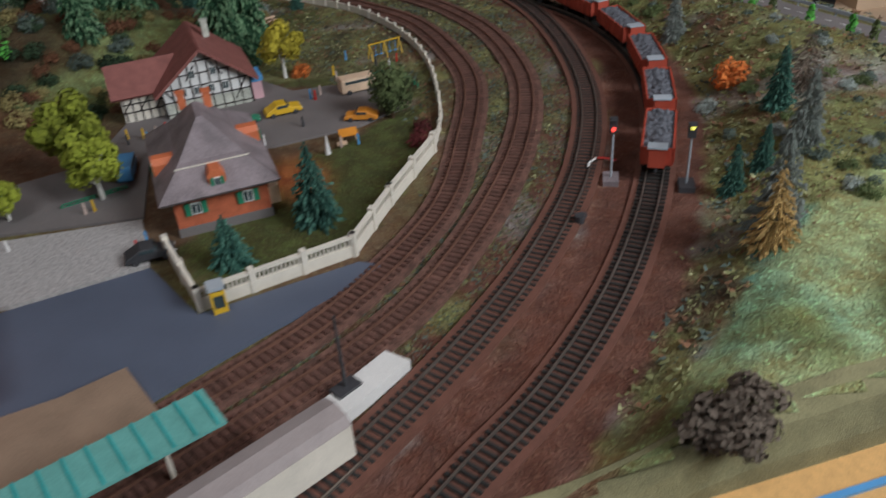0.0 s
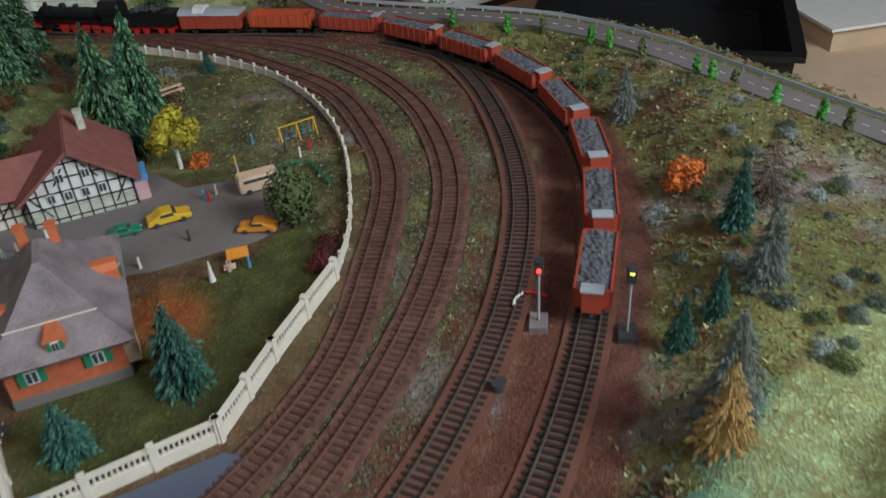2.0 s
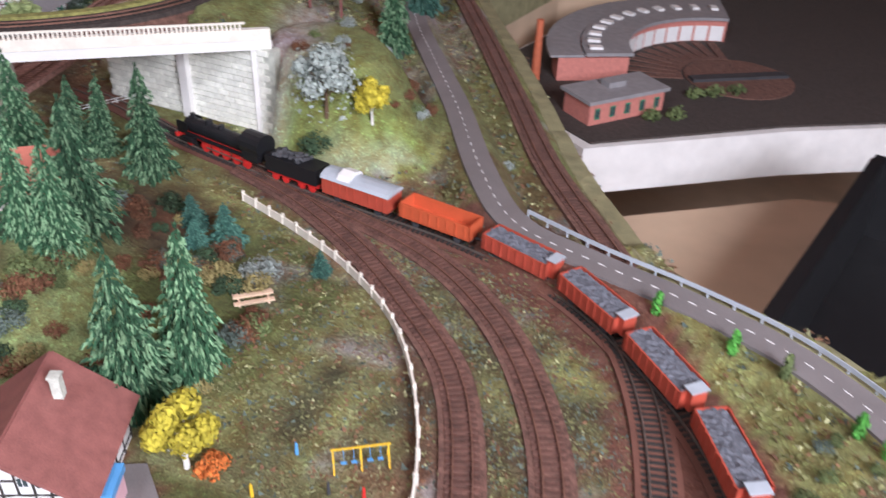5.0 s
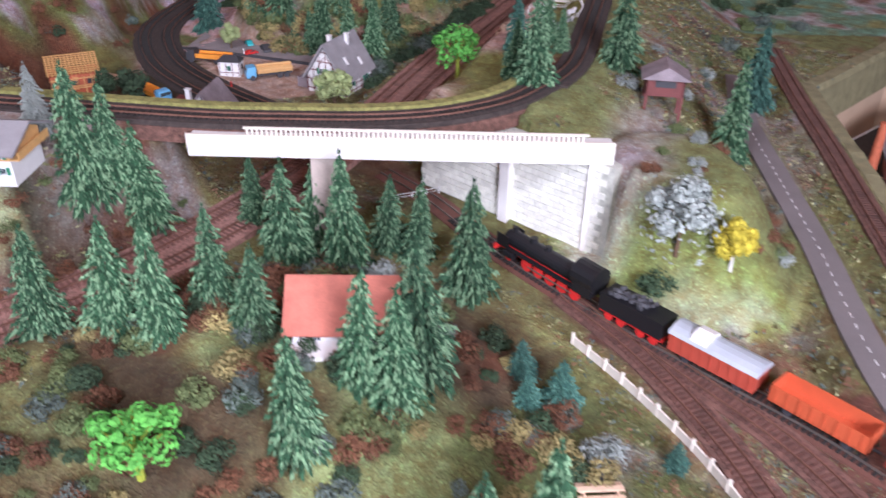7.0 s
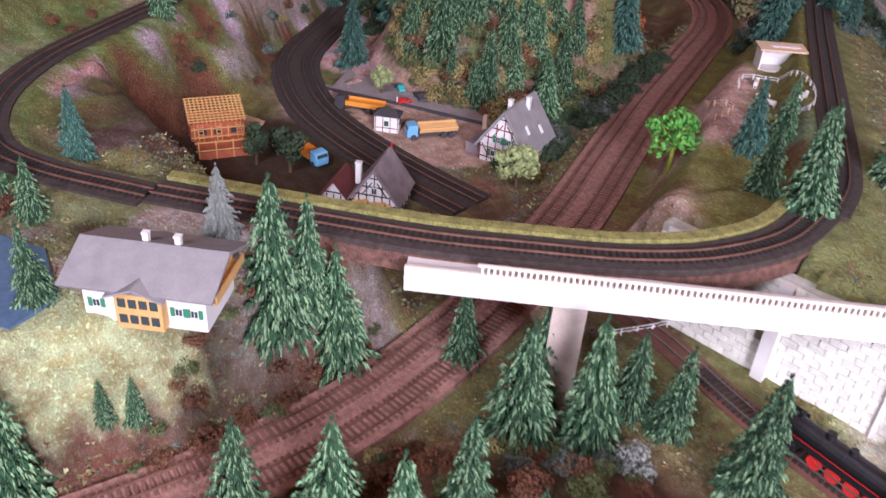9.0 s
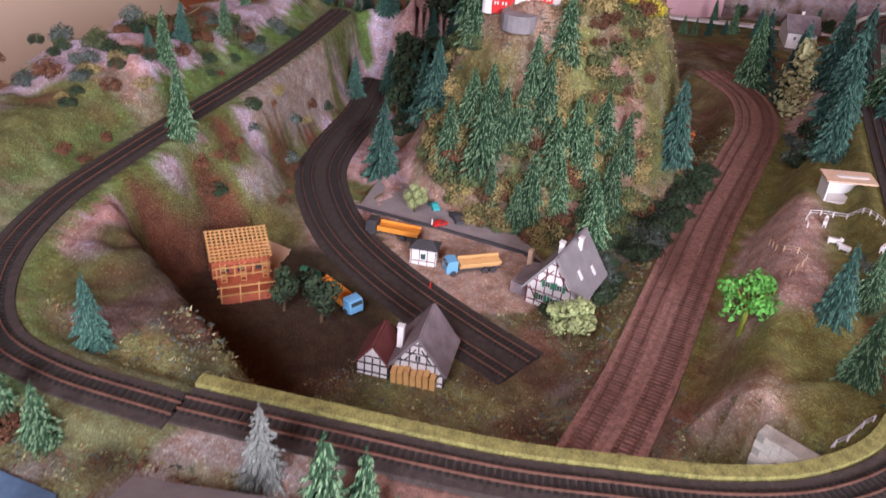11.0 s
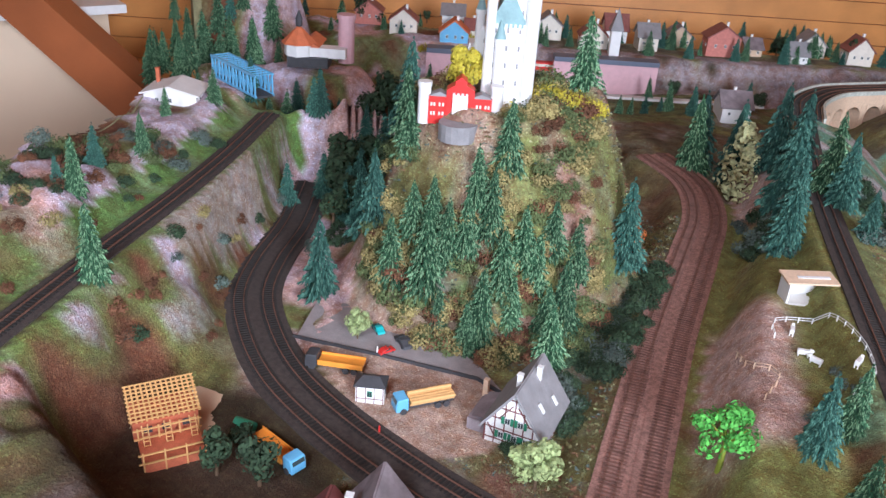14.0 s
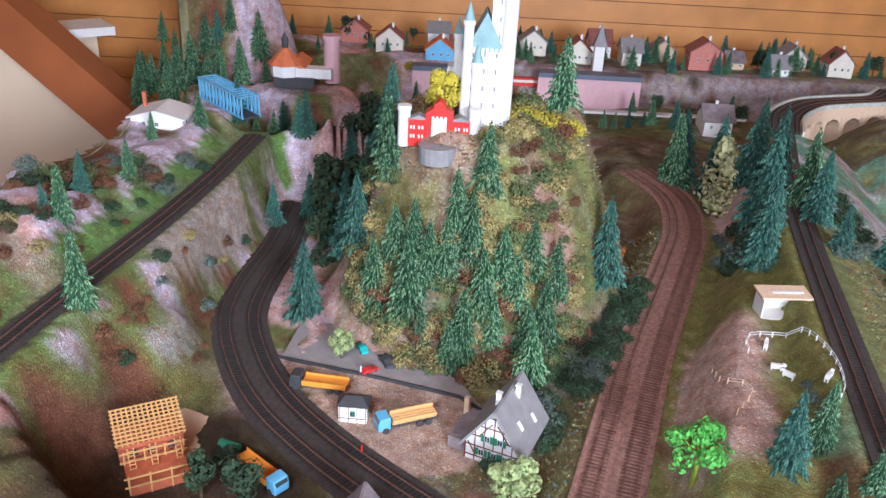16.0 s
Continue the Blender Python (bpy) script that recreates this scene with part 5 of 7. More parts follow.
def house(name, label, x, y, z, rz, w, d, hw, hr, wall_mat, roof_mat, timber=None, wins=(), chims=(), shutters=None, base=None, over=0.008, posts=7, rows=3):
    ob = thing(name, label, "house", pose(x, y, z, 0, 0, rz))
    b = bmesh.new()
    gable(b, w, d, hw, hr)
    part("wall", b, wall_mat, ob)
    roof_slabs(ob, w, d, hw, hr, roof_mat, over)
    if base:
        b = bmesh.new()
        box(b, 0, 0, 0.004, w + 0.0015, d + 0.0015, 0.012)
        part("plinth", b, base, ob)
    if timber:
        timbering(ob, w, hw, hr, -d / 2 - 0.0005, timber, rows, posts)
        b = bmesh.new()
        for s in (-1, 1):
            for k in range(6):
                box(b, s * (w / 2 + 0.0004), -d / 2 + d * k / 5, hw / 2, 0.0012, 0.0014, hw)
            for zz in (0.006, hw * 0.5, hw - 0.002):
                box(b, s * (w / 2 + 0.0004), 0, zz, 0.0012, d, 0.0014)
        part("side_timber", b, timber, ob)
    for wx, wz in wins:
        window(ob, wx, -d / 2 - 0.0012, wz, 0.0085, 0.0115, shutters=shutters)
    for s in (-1, 1):
        for k in range(2):
            window(ob, s * (w / 2 + 0.0012), d * (k - 0.5) * 0.5, hw * 0.6, 0.008, 0.011, 90 * s, shutters=shutters)
    for c in chims:
        chimney(ob, *c)
    return ob


inn = house("half_timbered_inn", "half-timbered inn with red-brown tiled roof and stone base", -0.318, 0.977, 0.0, 21, 0.112, 0.10, 0.042, 0.086, WHITE, ROOF_RED, TIMBER, [(-0.03, 0.034), (-0.012, 0.034), (0.006, 0.034), (0.024, 0.034), (-0.015, 0.056), (0.012, 0.056)], [(0.02, 0.02, 0.088, 0.008, 0.022, STONE)], over=0.012, posts=10, rows=3)
b = bmesh.new()
box(b, 0, 0, 0.010, 0.1065, 0.1015, 0.024)
part("stone_base", b, STONE, inn, "grey rubble stone base")
b = bmesh.new()
box(b, 0.062, -0.03, 0.014, 0.018, 0.03, 0.028)
part("annex", b, PINK, inn, "pink rendered annex")
b = bmesh.new()
box(b, 0.062, -0.03, 0.031, 0.022, 0.034, 0.007)
part("annex_roof", b, BLUE, inn, "blue annex roof")
b = bmesh.new()
prism(b, [(-0.034, 0), (0.034, 0), (0.034, 0.04), (0, 0.066), (-0.034, 0.04)], -0.035, 0.035)
o = part("wing", b, CREAM, inn)
o.matrix_basis = pose(-0.072, 0.0, 0, 0, 0, 90)
wing = new("wing_roof")
wing.parent = inn
wing.matrix_basis = pose(-0.072, 0.0, 0, 0, 0, 90)
roof_slabs(wing, 0.068, 0.075, 0.04, 0.066, ROOF_RED, 0.008)
bpy.context.view_layer.update()
for o in list(wing.children):
    o.parent = inn
    o.matrix_basis = wing.matrix_basis @ o.matrix_basis
bpy.data.objects.remove(wing)
b = bmesh.new()
for k in range(7):
    box(b, -0.104 + 0.010 * k, -0.0348, 0.02, 0.0013, 0.0012, 0.04)
for zz in (0.016, 0.027, 0.038):
    box(b, -0.075, -0.0348, zz, 0.062, 0.0012, 0.0013)
for k in range(3):
    box(b, -0.098 + 0.02 * k, -0.0349, 0.027, 0.0013, 0.001, 0.026, 0, 0, 38)
part("wing_timber", b, TIMBER, inn)

# red house with a mansard roof
red = thing("red_house", "red brick villa with purple-grey mansard roof and green shutters", "house", pose(-0.250, 0.716, 0, 0, 0, 20))
b = bmesh.new()
box(b, 0, 0, 0.021, 0.094, 0.150, 0.050)
part("wall", b, BRICK, red)
b = bmesh.new()
box(b, 0, 0, 0.004, 0.096, 0.152, 0.012)
part("plinth", b, ASPHALT, red)
b = bmesh.new()
v = [[bm_v for bm_v in (b.verts.new((sx * w, sy * d, z)) for sx, sy in ((-1, -1), (1, -1), (1, 1), (-1, 1)))] for w, d, z in ((0.058, 0.085, 0.043), (0.060, 0.087, 0.046), (0.036, 0.060, 0.066), (0.032, 0.052, 0.069), (0.003, 0.020, 0.100))]
b.faces.new(v[0][::-1])
b.faces.new(v[-1])
for a, c in zip(v, v[1:]):
    for k in range(4):
        b.faces.new((a[k], a[(k + 1) % 4], c[(k + 1) % 4], c[k]))
part("roof", b, ROOF_PURPLE, red)
b = bmesh.new()
box(b, 0, -0.060, 0.0672, 0.074, 0.0012, 0.0012)
part("gutter", b, CREAM, red)
for x, y, rz in ((0.0, -0.064, 0), (-0.043, -0.02, -90), (0.043, 0.01, 90)):
    b = bmesh.new()
    prism(b, [(-0.008, 0.044), (0.008, 0.044), (0.009, 0.061), (0.005, 0.067), (-0.005, 0.067), (-0.009, 0.061)], -0.014, 0.014)
    o = part("dormer", b, ROOF_ORANGE, red, "orange-red dormer")
    o.matrix_basis = pose(x, y, 0, 0, 0, rz)
    window(o, 0, -0.0148, 0.055, 0.006, 0.009, 0, shutters=GREEN)
for x, y in ((-0.012, 0.035), (0.014, 0.028)):
    chimney(red, x, y, 0.098, 0.008, 0.018, ROOF_ORANGE)
for x in (-0.026, 0.026):
    window(red, x, -0.0762, 0.030, 0.010, 0.013, 0, shutters=GREEN)
for y in (-0.045, 0.0, 0.045):
    for s in (-1, 1):
        window(red, s * 0.0482, y, 0.030, 0.010, 0.013, 90 * s, shutters=GREEN)
b = bmesh.new()
box(b, 0.052, -0.062, 0.022, 0.012, 0.02, 0.02)
part("porch", b, WOOD_PALE, red, "pale wooden porch")

# chalet
chal = thing("mountain_chalet", "white and timber chalet with wide grey roof and balcony", "house", pose(-1.075, 1.168, 0.147, 0, 0, 32) @ Matrix.Diagonal((0.92, 0.92, 0.92, 1)))
b = bmesh.new()
box(b, 0, 0, 0.014, 0.128, 0.078, 0.036)
part("wall", b, WHITE, chal)
b = bmesh.new()
prism(b, [(-0.040, 0.032), (0.040, 0.032), (0.040, 0.048), (0, 0.066), (-0.040, 0.048)], -0.065, 0.065)
o = part("upper_storey", b, WOOD, chal, "brown timber upper storey")
o.matrix_basis = pose(0, 0, 0, 0, 0, 90)
for s in (-1, 1):
    b = bmesh.new()
    box(b, 0, s * 0.028, 0.0575, 0.158, 0.062, 0.003, 0, -s * 22, 0)
    part("roof", b, ROOF_GREY, chal)
b = bmesh.new()
prism(b, [(-0.024, 0.0), (0.024, 0.0), (0.024, 0.040), (0, 0.050), (-0.024, 0.040)], -0.052, -0.036)
part("bay", b, WOOD, chal, "carved orange-brown wooden bay")
for s in (-1, 1):
    b = bmesh.new()
    box(b, s * 0.0145, -0.044, 0.0475, 0.034, 0.034, 0.002, 0, 0, s * 22)
    part("bay_roof", b, ROOF_GREY, chal)
for k in range(4):
    for z in (0.012, 0.031):
        b = bmesh.new()
        box(b, -0.0165 + 0.011 * k, -0.0525, z, 0.008, 0.001, 0.010)
        part("pane", b, GLASS, chal)
for x in (-0.05, 0.036, 0.052):
    window(chal, x, -0.0398, 0.018, 0.008, 0.010, 0, shutters=GREEN)
    window(chal, x, -0.0412, 0.040, 0.008, 0.009, 0, shutters=GREEN)
b = bmesh.new()
box(b, 0.070, 0, 0.034, 0.014, 0.082, 0.002)
box(b, 0.0765, 0, 0.039, 0.0015, 0.082, 0.010)
part("balcony", b, WOOD, chal)
for x in (-0.012, 0.022):
    chimney(chal, x, 0.008, 0.070, 0.006, 0.014)
b = bmesh.new()
slab(b, [(-1.30, 0.98), (-1.13, 1.045), (-1.145, 1.10), (-1.23, 1.135), (-1.34, 1.10)], 0.13, 0.151)
solid("pond", b, WATER, "still blue pond beside the chalet", "water", kind="structure")

# hut in the wood
hut = house("forest_hut", "white forest hut with a wide red-brown roof", -0.588, 1.262, 0.070, -55, 0.082, 0.098, 0.022, 0.056, WHITE, material("faded_red_tile", (0.48, 0.15, 0.10), 0.7, vary=0.25, scale=80), None, [(-0.02, 0.012)], over=0.010)
b = bmesh.new()
box(b, 0.054, 0, 0.002, 0.032, 0.10, 0.012)
part("terrace", b, CONCRETE, hut)
b = bmesh.new()
cyl(b, 0, 0, 0.018, 0.016, 0.003, 12, 0.012)
cyl(b, 0, 0, 0.009, 0.001, 0.018, 6)
solid("parasol", b, ROOF_ORANGE, "small orange parasol beside the hut", "parasol", pose(-0.525, 1.31, height(-0.525, 1.31)))

# works houses in the basin
shop = house("half_timbered_works", "half-timbered house with a steep grey roof", -1.180, 1.945, 0.0, 9, 0.088, 0.100, 0.034, 0.098, WHITE, ROOF_GREY, TIMBER_RED, [(-0.018, 0.018), (0.002, 0.018), (0.02, 0.018), (-0.01, 0.045), (0.01, 0.045)], [(-0.008, -0.02, 0.096, 0.007, 0.024), (0.010, 0.015, 0.094, 0.007, 0.024)], shutters=GREEN, over=0.010)
for y, z in ((-0.022, 0.060), (0.020, 0.050)):
    b = bmesh.new()
    box(b, 0.044 * (0.098 - z) / 0.064 + 0.0035, y, z + 0.0035, 0.016, 0.006, 0.002, 0, 0, 55.5)
    part("roof_light", b, WHITE, shop, "white strip roof light")
b = bmesh.new()
box(b, -0.056, -0.01, 0.010, 0.04, 0.06, 0.02)
box(b, -0.05, 0.0, 0.024, 0.05, 0.07, 0.003, 0, 0, -14)
part("lean_to", b, ROOF_PURPLE, shop)
b = bmesh.new()
box(b, -0.075, 0.03, 0.022, 0.008, 0.008, 0.046)
part("brick_stack", b, WOOD_PALE, shop)
farm = house("old_farmhouse", "weathered half-timbered farmhouse with a dark sagging roof", -1.225, 1.648, -0.002, 26, 0.074, 0.074, 0.028, 0.078, WHITE, ROOF_PURPLE, TIMBER, [(-0.014, 0.02), (0.012, 0.02), (0.0, 0.045)], over=0.007)
b = bmesh.new()
prism(b, [(-0.022, 0), (0.022, 0), (0.022, 0.022), (0, 0.050), (-0.022, 0.022)], -0.03, 0.03)
o = part("side_wing", b, WHITE, farm, "small half-timbered side wing")
o.matrix_basis = pose(-0.062, -0.012, 0, 0, 0, 0)
b = bmesh.new()
for k in range(5):
    box(b, -0.084 + 0.011 * k, -0.0426, 0.014, 0.0016, 0.0012, 0.034)
for z, w in ((0.008, 0.044), (0.022, 0.044), (0.034, 0.026)):
    box(b, -0.062, -0.0426, z, w, 0.0012, 0.0016)
part("wing_timber", b, TIMBER, farm)
for sx in (-1, 1):
    b = bmesh.new()
    box(b, -0.062 + sx * 0.0125, -0.012, 0.0375, 0.037, 0.066, 0.003, 0, 0, sx * 52)
    part("wing_roof", b, TIMBER_RED, farm)
chimney(farm, -0.030, -0.020, 0.062, 0.008, 0.034)
b = bmesh.new()
for k in range(7):
    box(b, -0.03 + 0.009 * k, -0.044, 0.013, 0.0075, 0.012, 0.026 + 0.004 * (k % 3), 0, 10)
part("plank_porch", b, WOOD, farm, "brown plank porch")
kiosk = thing("site_office", "small white office with a dark grey hipped roof", "hut", pose(-1.405, 1.862, 0, 0, 0, 30))
b = bmesh.new()
box(b, 0, 0, 0.015, 0.044, 0.030, 0.034)
part("wall", b, WHITE, kiosk)
b = bmesh.new()
v0 = [b.verts.new((sx * 0.0255, sy * 0.0185, 0.0315)) for sx, sy in ((-1, -1), (1, -1), (1, 1), (-1, 1))]
v1 = [b.verts.new((sx * 0.013, sy * 0.001, 0.042)) for sx, sy in ((-1, -1), (1, -1), (1, 1), (-1, 1))]
b.faces.new(v0[::-1]), b.faces.new(v1)
for k in range(4):
    b.faces.new((v0[k], v0[(k + 1) % 4], v1[(k + 1) % 4], v1[k]))
part("roof", b, DARK, kiosk)
window(kiosk, 0.0, -0.0158, 0.018, 0.008, 0.010, 0, GREEN)
window(kiosk, 0.0228, 0, 0.018, 0.008, 0.010, 90, DARK)
b = bmesh.new()
for k in range(4):
    box(b, -0.02 + 0.0135 * k, -0.0153, 0.015, 0.0011, 0.001, 0.033)
box(b, 0, -0.0153, 0.009, 0.042, 0.001, 0.0011)
part("timber_frame", b, TIMBER_RED, kiosk)

# house under construction
site = thing("unfinished_house", "brick house shell with a bare rafter roof and scaffolding", "house", pose(-1.598, 1.626, 0, 0, 0, 60) @ Matrix.Diagonal((1, 1, 0.82, 1)))
b = bmesh.new()
box(b, 0, 0, 0.018, 0.090, 0.052, 0.044)
part("wall", b, BRICK, site)
for x in (-0.025, 0.0, 0.028):
    b = bmesh.new()
    box(b, x, -0.0265, 0.022, 0.012, 0.002, 0.012)
    part("opening", b, DARK, site)
for k in range(14):
    b = bmesh.new()
    box(b, -0.046 + 0.0071 * k, 0.0, 0.056, 0.0026, 0.066, 0.0022, 0, 22, 0)
    part("rafter", b, WOOD, site)
for k in range(10):
    b = bmesh.new()
    y = -0.029 + 0.0065 * k
    box(b, 0, y, 0.0585 + y * math.tan(radians(22)), 0.098, 0.0022, 0.0014, 0, 22, 0)
    part("batten", b, WOOD, site)
b = bmesh.new()
box(b, 0.0, -0.066, 0.006, 0.082, 0.055, 0.016)
part("footing", b, BRICK, site)
for x in (-0.04, -0.012, 0.016, 0.042):
    for y in (-0.040, -0.094):
        b = bmesh.new()
        box(b, x, y, 0.019, 0.002, 0.002, 0.042)
        part("scaffold_post", b, WOOD, site)
for y in (-0.040, -0.094):
    for z in (0.018, 0.036):
        b = bmesh.new()
        box(b, 0, y, z, 0.092, 0.0022, 0.0022)
        part("scaffold_rail", b, WOOD, site)
for x in (-0.03, 0.0, 0.034):
    b = bmesh.new()
    for s in (-1, 1):
        box(b, x + s * 0.004, -0.05, 0.022, 0.0012, 0.0012, 0.05, 0, -28, 0)
    for k in range(7):
        box(b, x, -0.062 + 0.0035 * k, 0.004 + 0.006 * k, 0.009, 0.0012, 0.0012)
    part("ladder", b, WOOD, site)

# castle
castle = thing("castle", "white fairy-tale castle with teal roofs and a red gatehouse", "castle", pose(-1.498, 2.212, 0.347, 0, 0, 31))
b = bmesh.new()
for s in (-1, 1):
    box(b, s * 0.036, 0, 0.018, 0.036, 0.022, 0.050)
prism(b, [(-0.024, 0), (0.024, 0), (0.024, 0.055), (0.010, 0.064), (0.010, 0.070), (0.0, 0.078), (-0.010, 0.070), (-0.010, 0.064), (-0.024, 0.055)], -0.014, 0.014)
part("gatehouse", b, RED, castle, "red brick gatehouse")
b = bmesh.new()
box(b, 0, -0.0158, 0.022, 0.026, 0.005, 0.050)
for k in range(4):
    box(b, -0.011 + 0.0073 * k, -0.0158, 0.0485, 0.004, 0.005, 0.004)
part("portal", b, WHITE, castle)
b = bmesh.new()
prism(b, [(-0.005, 0), (0.005, 0), (0.005, 0.014), (0.0, 0.019), (-0.005, 0.014)], -0.0190, -0.0180)
part("gate", b, DARK, castle)
for s in (-1, 1):
    for x in (0.029, 0.035, 0.044, 0.049):
        for z in (0.012, 0.028):
            b = bmesh.new()
            box(b, s * x, -0.0113, z, 0.003, 0.001, 0.006)
            part("window", b, CREAM, castle)
    b = bmesh.new()
    cyl(b, s * 0.062, 0, 0.024, 0.011, 0.066, 14)
    cyl(b, s * 0.062, 0, 0.060, 0.0125, 0.008, 14)
    part("corner_tower", b, WHITE, castle)
for x in (-0.036, 0.036):
    b = bmesh.new()
    prism(b, [(-0.019, 0.042), (0.019, 0.042), (0.0, 0.050)], -0.012, 0.012)
    o = part("wing_roof", b, ROOF_GREY, castle)
    o.location = (x, 0, 0)
for x, y, w, d, h in ((0.072, 0.075, 0.062, 0.070, 0.165), (0.046, 0.12, 0.05, 0.06, 0.15), (0.095, 0.06, 0.030, 0.034, 0.26), (0.03, 0.16, 0.05, 0.07, 0.11)):
    b = bmesh.new()
    box(b, x, y, h / 2 - 0.01, w, d, h)
    for k in range(8):
        box(b, x - w / 2 + w * (k + 0.5) / 8, y - d / 2, h - 0.008, w / 16, 0.004, 0.008)
    part("palace_block", b, WHITE, castle)
    for r in range(int(h / 0.03)):
        for c in range(max(1, int(w / 0.018))):
            b = bmesh.new()
            box(b, x - w / 2 + (c + 0.5) * w / max(1, int(w / 0.018)), y - d / 2 - 0.0006, 0.03 + r * 0.03, 0.0035, 0.001, 0.009)
            part("window", b, ROOF_GREY, castle)
for x, y, h, r in ((0.042, 0.042, 0.20, 0.009), (0.102, 0.105, 0.215, 0.010), (0.024, 0.10, 0.165, 0.008), (0.112, 0.045, 0.30, 0.013), (0.06, 0.035, 0.13, 0.009)):
    b = bmesh.new()
    cyl(b, x, y, h / 2, r, h, 12)
    cyl(b, x, y, h + 0.003, r * 1.2, 0.008, 12)
    part("turret", b, WHITE, castle)
    b = bmesh.new()
    cyl(b, x, y, h + 0.022, r * 1.15, 0.032, 12, 0.0005)
    part("spire", b, material("teal_slate", (0.24, 0.38, 0.39), 0.6) if "teal_slate" not in bpy.data.materials else bpy.data.materials["teal_slate"], castle)
b = bmesh.new()
prism(b, [(-0.034, 0.155), (0.034, 0.155), (0, 0.222)], -0.036, 0.036)
o = part("palace_roof", b, bpy.data.materials["teal_slate"], castle)
o.location = (0.072, 0.075, 0)
b = bmesh.new()
cyl(b, 0.0, -0.03, -0.010, 0.034, 0.030, 20)
part("forecourt", b, ROOF_GREY, castle)

# shed and meadow fence
shed = thing("cattle_shed", "open cream shed with a flat roof and skylight", "shed", pose(-0.905, 2.395, height(-0.905, 2.395) + 0.001, 0, 0, 36))
b = bmesh.new()
box(b, 0, 0.018, 0.019, 0.078, 0.003, 0.042)
box(b, -0.038, 0, 0.019, 0.003, 0.036, 0.042)
box(b, 0.038, 0, 0.019, 0.003, 0.036, 0.042)
part("wall", b, WHITE, shed)
b = bmesh.new()
box(b, 0, 0.002, 0.0415, 0.088, 0.042, 0.003, 0, 4, 0)
part("roof", b, WOOD_PALE, shed)
b = bmesh.new()
box(b, 0.006, 0.0, 0.0436, 0.055, 0.007, 0.001, 0, 4, 0)
part("skylight", b, WHITE, shed)
b = bmesh.new()
box(b, 0, 0, 0.0, 0.078, 0.038, 0.006)
part("slab", b, CONCRETE, shed)


def rail_fence(label, pts, mat, h=0.014, gap=0.022):
    ob = thing("paddock_fence", label, "fence", Matrix())
    q = curve(pts, gap)
    for (x, y) in q:
        b = bmesh.new()
        box(b, x, y, height(x, y) + h / 2 - 0.002, 0.0018, 0.0018, h)
        part("post", b, mat, ob)
    for a, c in zip(q, q[1:]):
        za, zc = height(*a), height(*c)
        for k in (0.45, 0.85):
            b = bmesh.new()
            m = look((a[0], a[1], za + h * k), (c[0], c[1], zc + h * k))
            L = math.dist((*a, za), (*c, zc))
            bmesh.ops.create_cube(b, size=1, matrix=m @ pose(0, 0, -L / 2) @ Matrix.Diagonal((0.0007, 0.0010, L, 1)))
            part("rail", b, mat, ob)


rail_fence("white rail fence round the paddock", [(-0.913, 2.229), (-0.924, 2.273), (-0.87, 2.324), (-0.832, 2.284), (-0.793, 2.226), (-0.772, 2.172), (-0.767, 2.134), (-0.784, 2.116)], WHITE, 0.011)
rail_fence("grey weathered rail fence on the sandy slope", [(-0.953, 2.195), (-0.923, 2.142), (-0.88, 2.121), (-0.881, 2.05)], WOOD_PALE, 0.012)
rail_fence("white and green fence beside the loop track", [(-0.80, 1.60), (-0.76, 1.66), (-0.72, 1.74), (-0.70, 1.80)], WHITE, 0.012)
rail_fence("green lattice fence by the car park", [(-0.13, 0.985), (-0.065, 1.015), (-0.03, 0.96)], GREEN, 0.008, 0.01)
rail_fence("green lattice fence beside the street", [(-0.415, 0.70), (-0.355, 0.735)], GREEN, 0.008, 0.008)

cow = bmesh.new()
box(cow, 0, 0, 0.0085, 0.018, 0.0065, 0.0075)
box(cow, 0.0105, 0, 0.012, 0.0065, 0.004, 0.0048, 0, 0, 25)
for sx in (-1, 1):
    for sy in (-1, 1):
        box(cow, sx * 0.007, sy * 0.0022, 0.003, 0.0017, 0.0017, 0.0075)
bmesh.ops.bevel(cow, geom=cow.edges[:], offset=0.0006, segments=1, affect="EDGES")
cow_mesh = mesh_of("toy_cow", cow, WHITE)
for x, y, rz in ((-0.895, 2.262, 100), (-0.866, 2.212, 20), (-0.846, 2.205, 170), (-0.792, 2.176, 80)):
    tagged(new("toy_cow", cow_mesh), "small white plastic toy cow in the paddock", "toy cow", "toy cows").matrix_basis = pose(x, y, height(x, y) - 0.0005, 0, 0, rz)

hide = thing("raised_hide", "red-brown wooden hide on stilts with a pale roof", "hide", pose(-0.500, 1.905, height(-0.50, 1.905) - 0.002, 0, 0, 25))
for sx in (-1, 1):
    for sy in (-1, 1):
        b = bmesh.new()
        box(b, sx * 0.026, sy * 0.018, 0.03, 0.004, 0.004, 0.064)
        part("post", b, TIMBER_RED, hide)
b = bmesh.new()
box(b, 0, 0, 0.052, 0.056, 0.040, 0.030)
part("cabin", b, TIMBER_RED, hide)
b = bmesh.new()
prism(b, [(-0.036, 0.064), (0.036, 0.064), (0.0, 0.084)], -0.028, 0.028)
part("roof", b, ROOF_PURPLE, hide)
b = bmesh.new()
box(b, 0, -0.0206, 0.056, 0.03, 0.001, 0.010)
part("opening", b, DARK, hide)

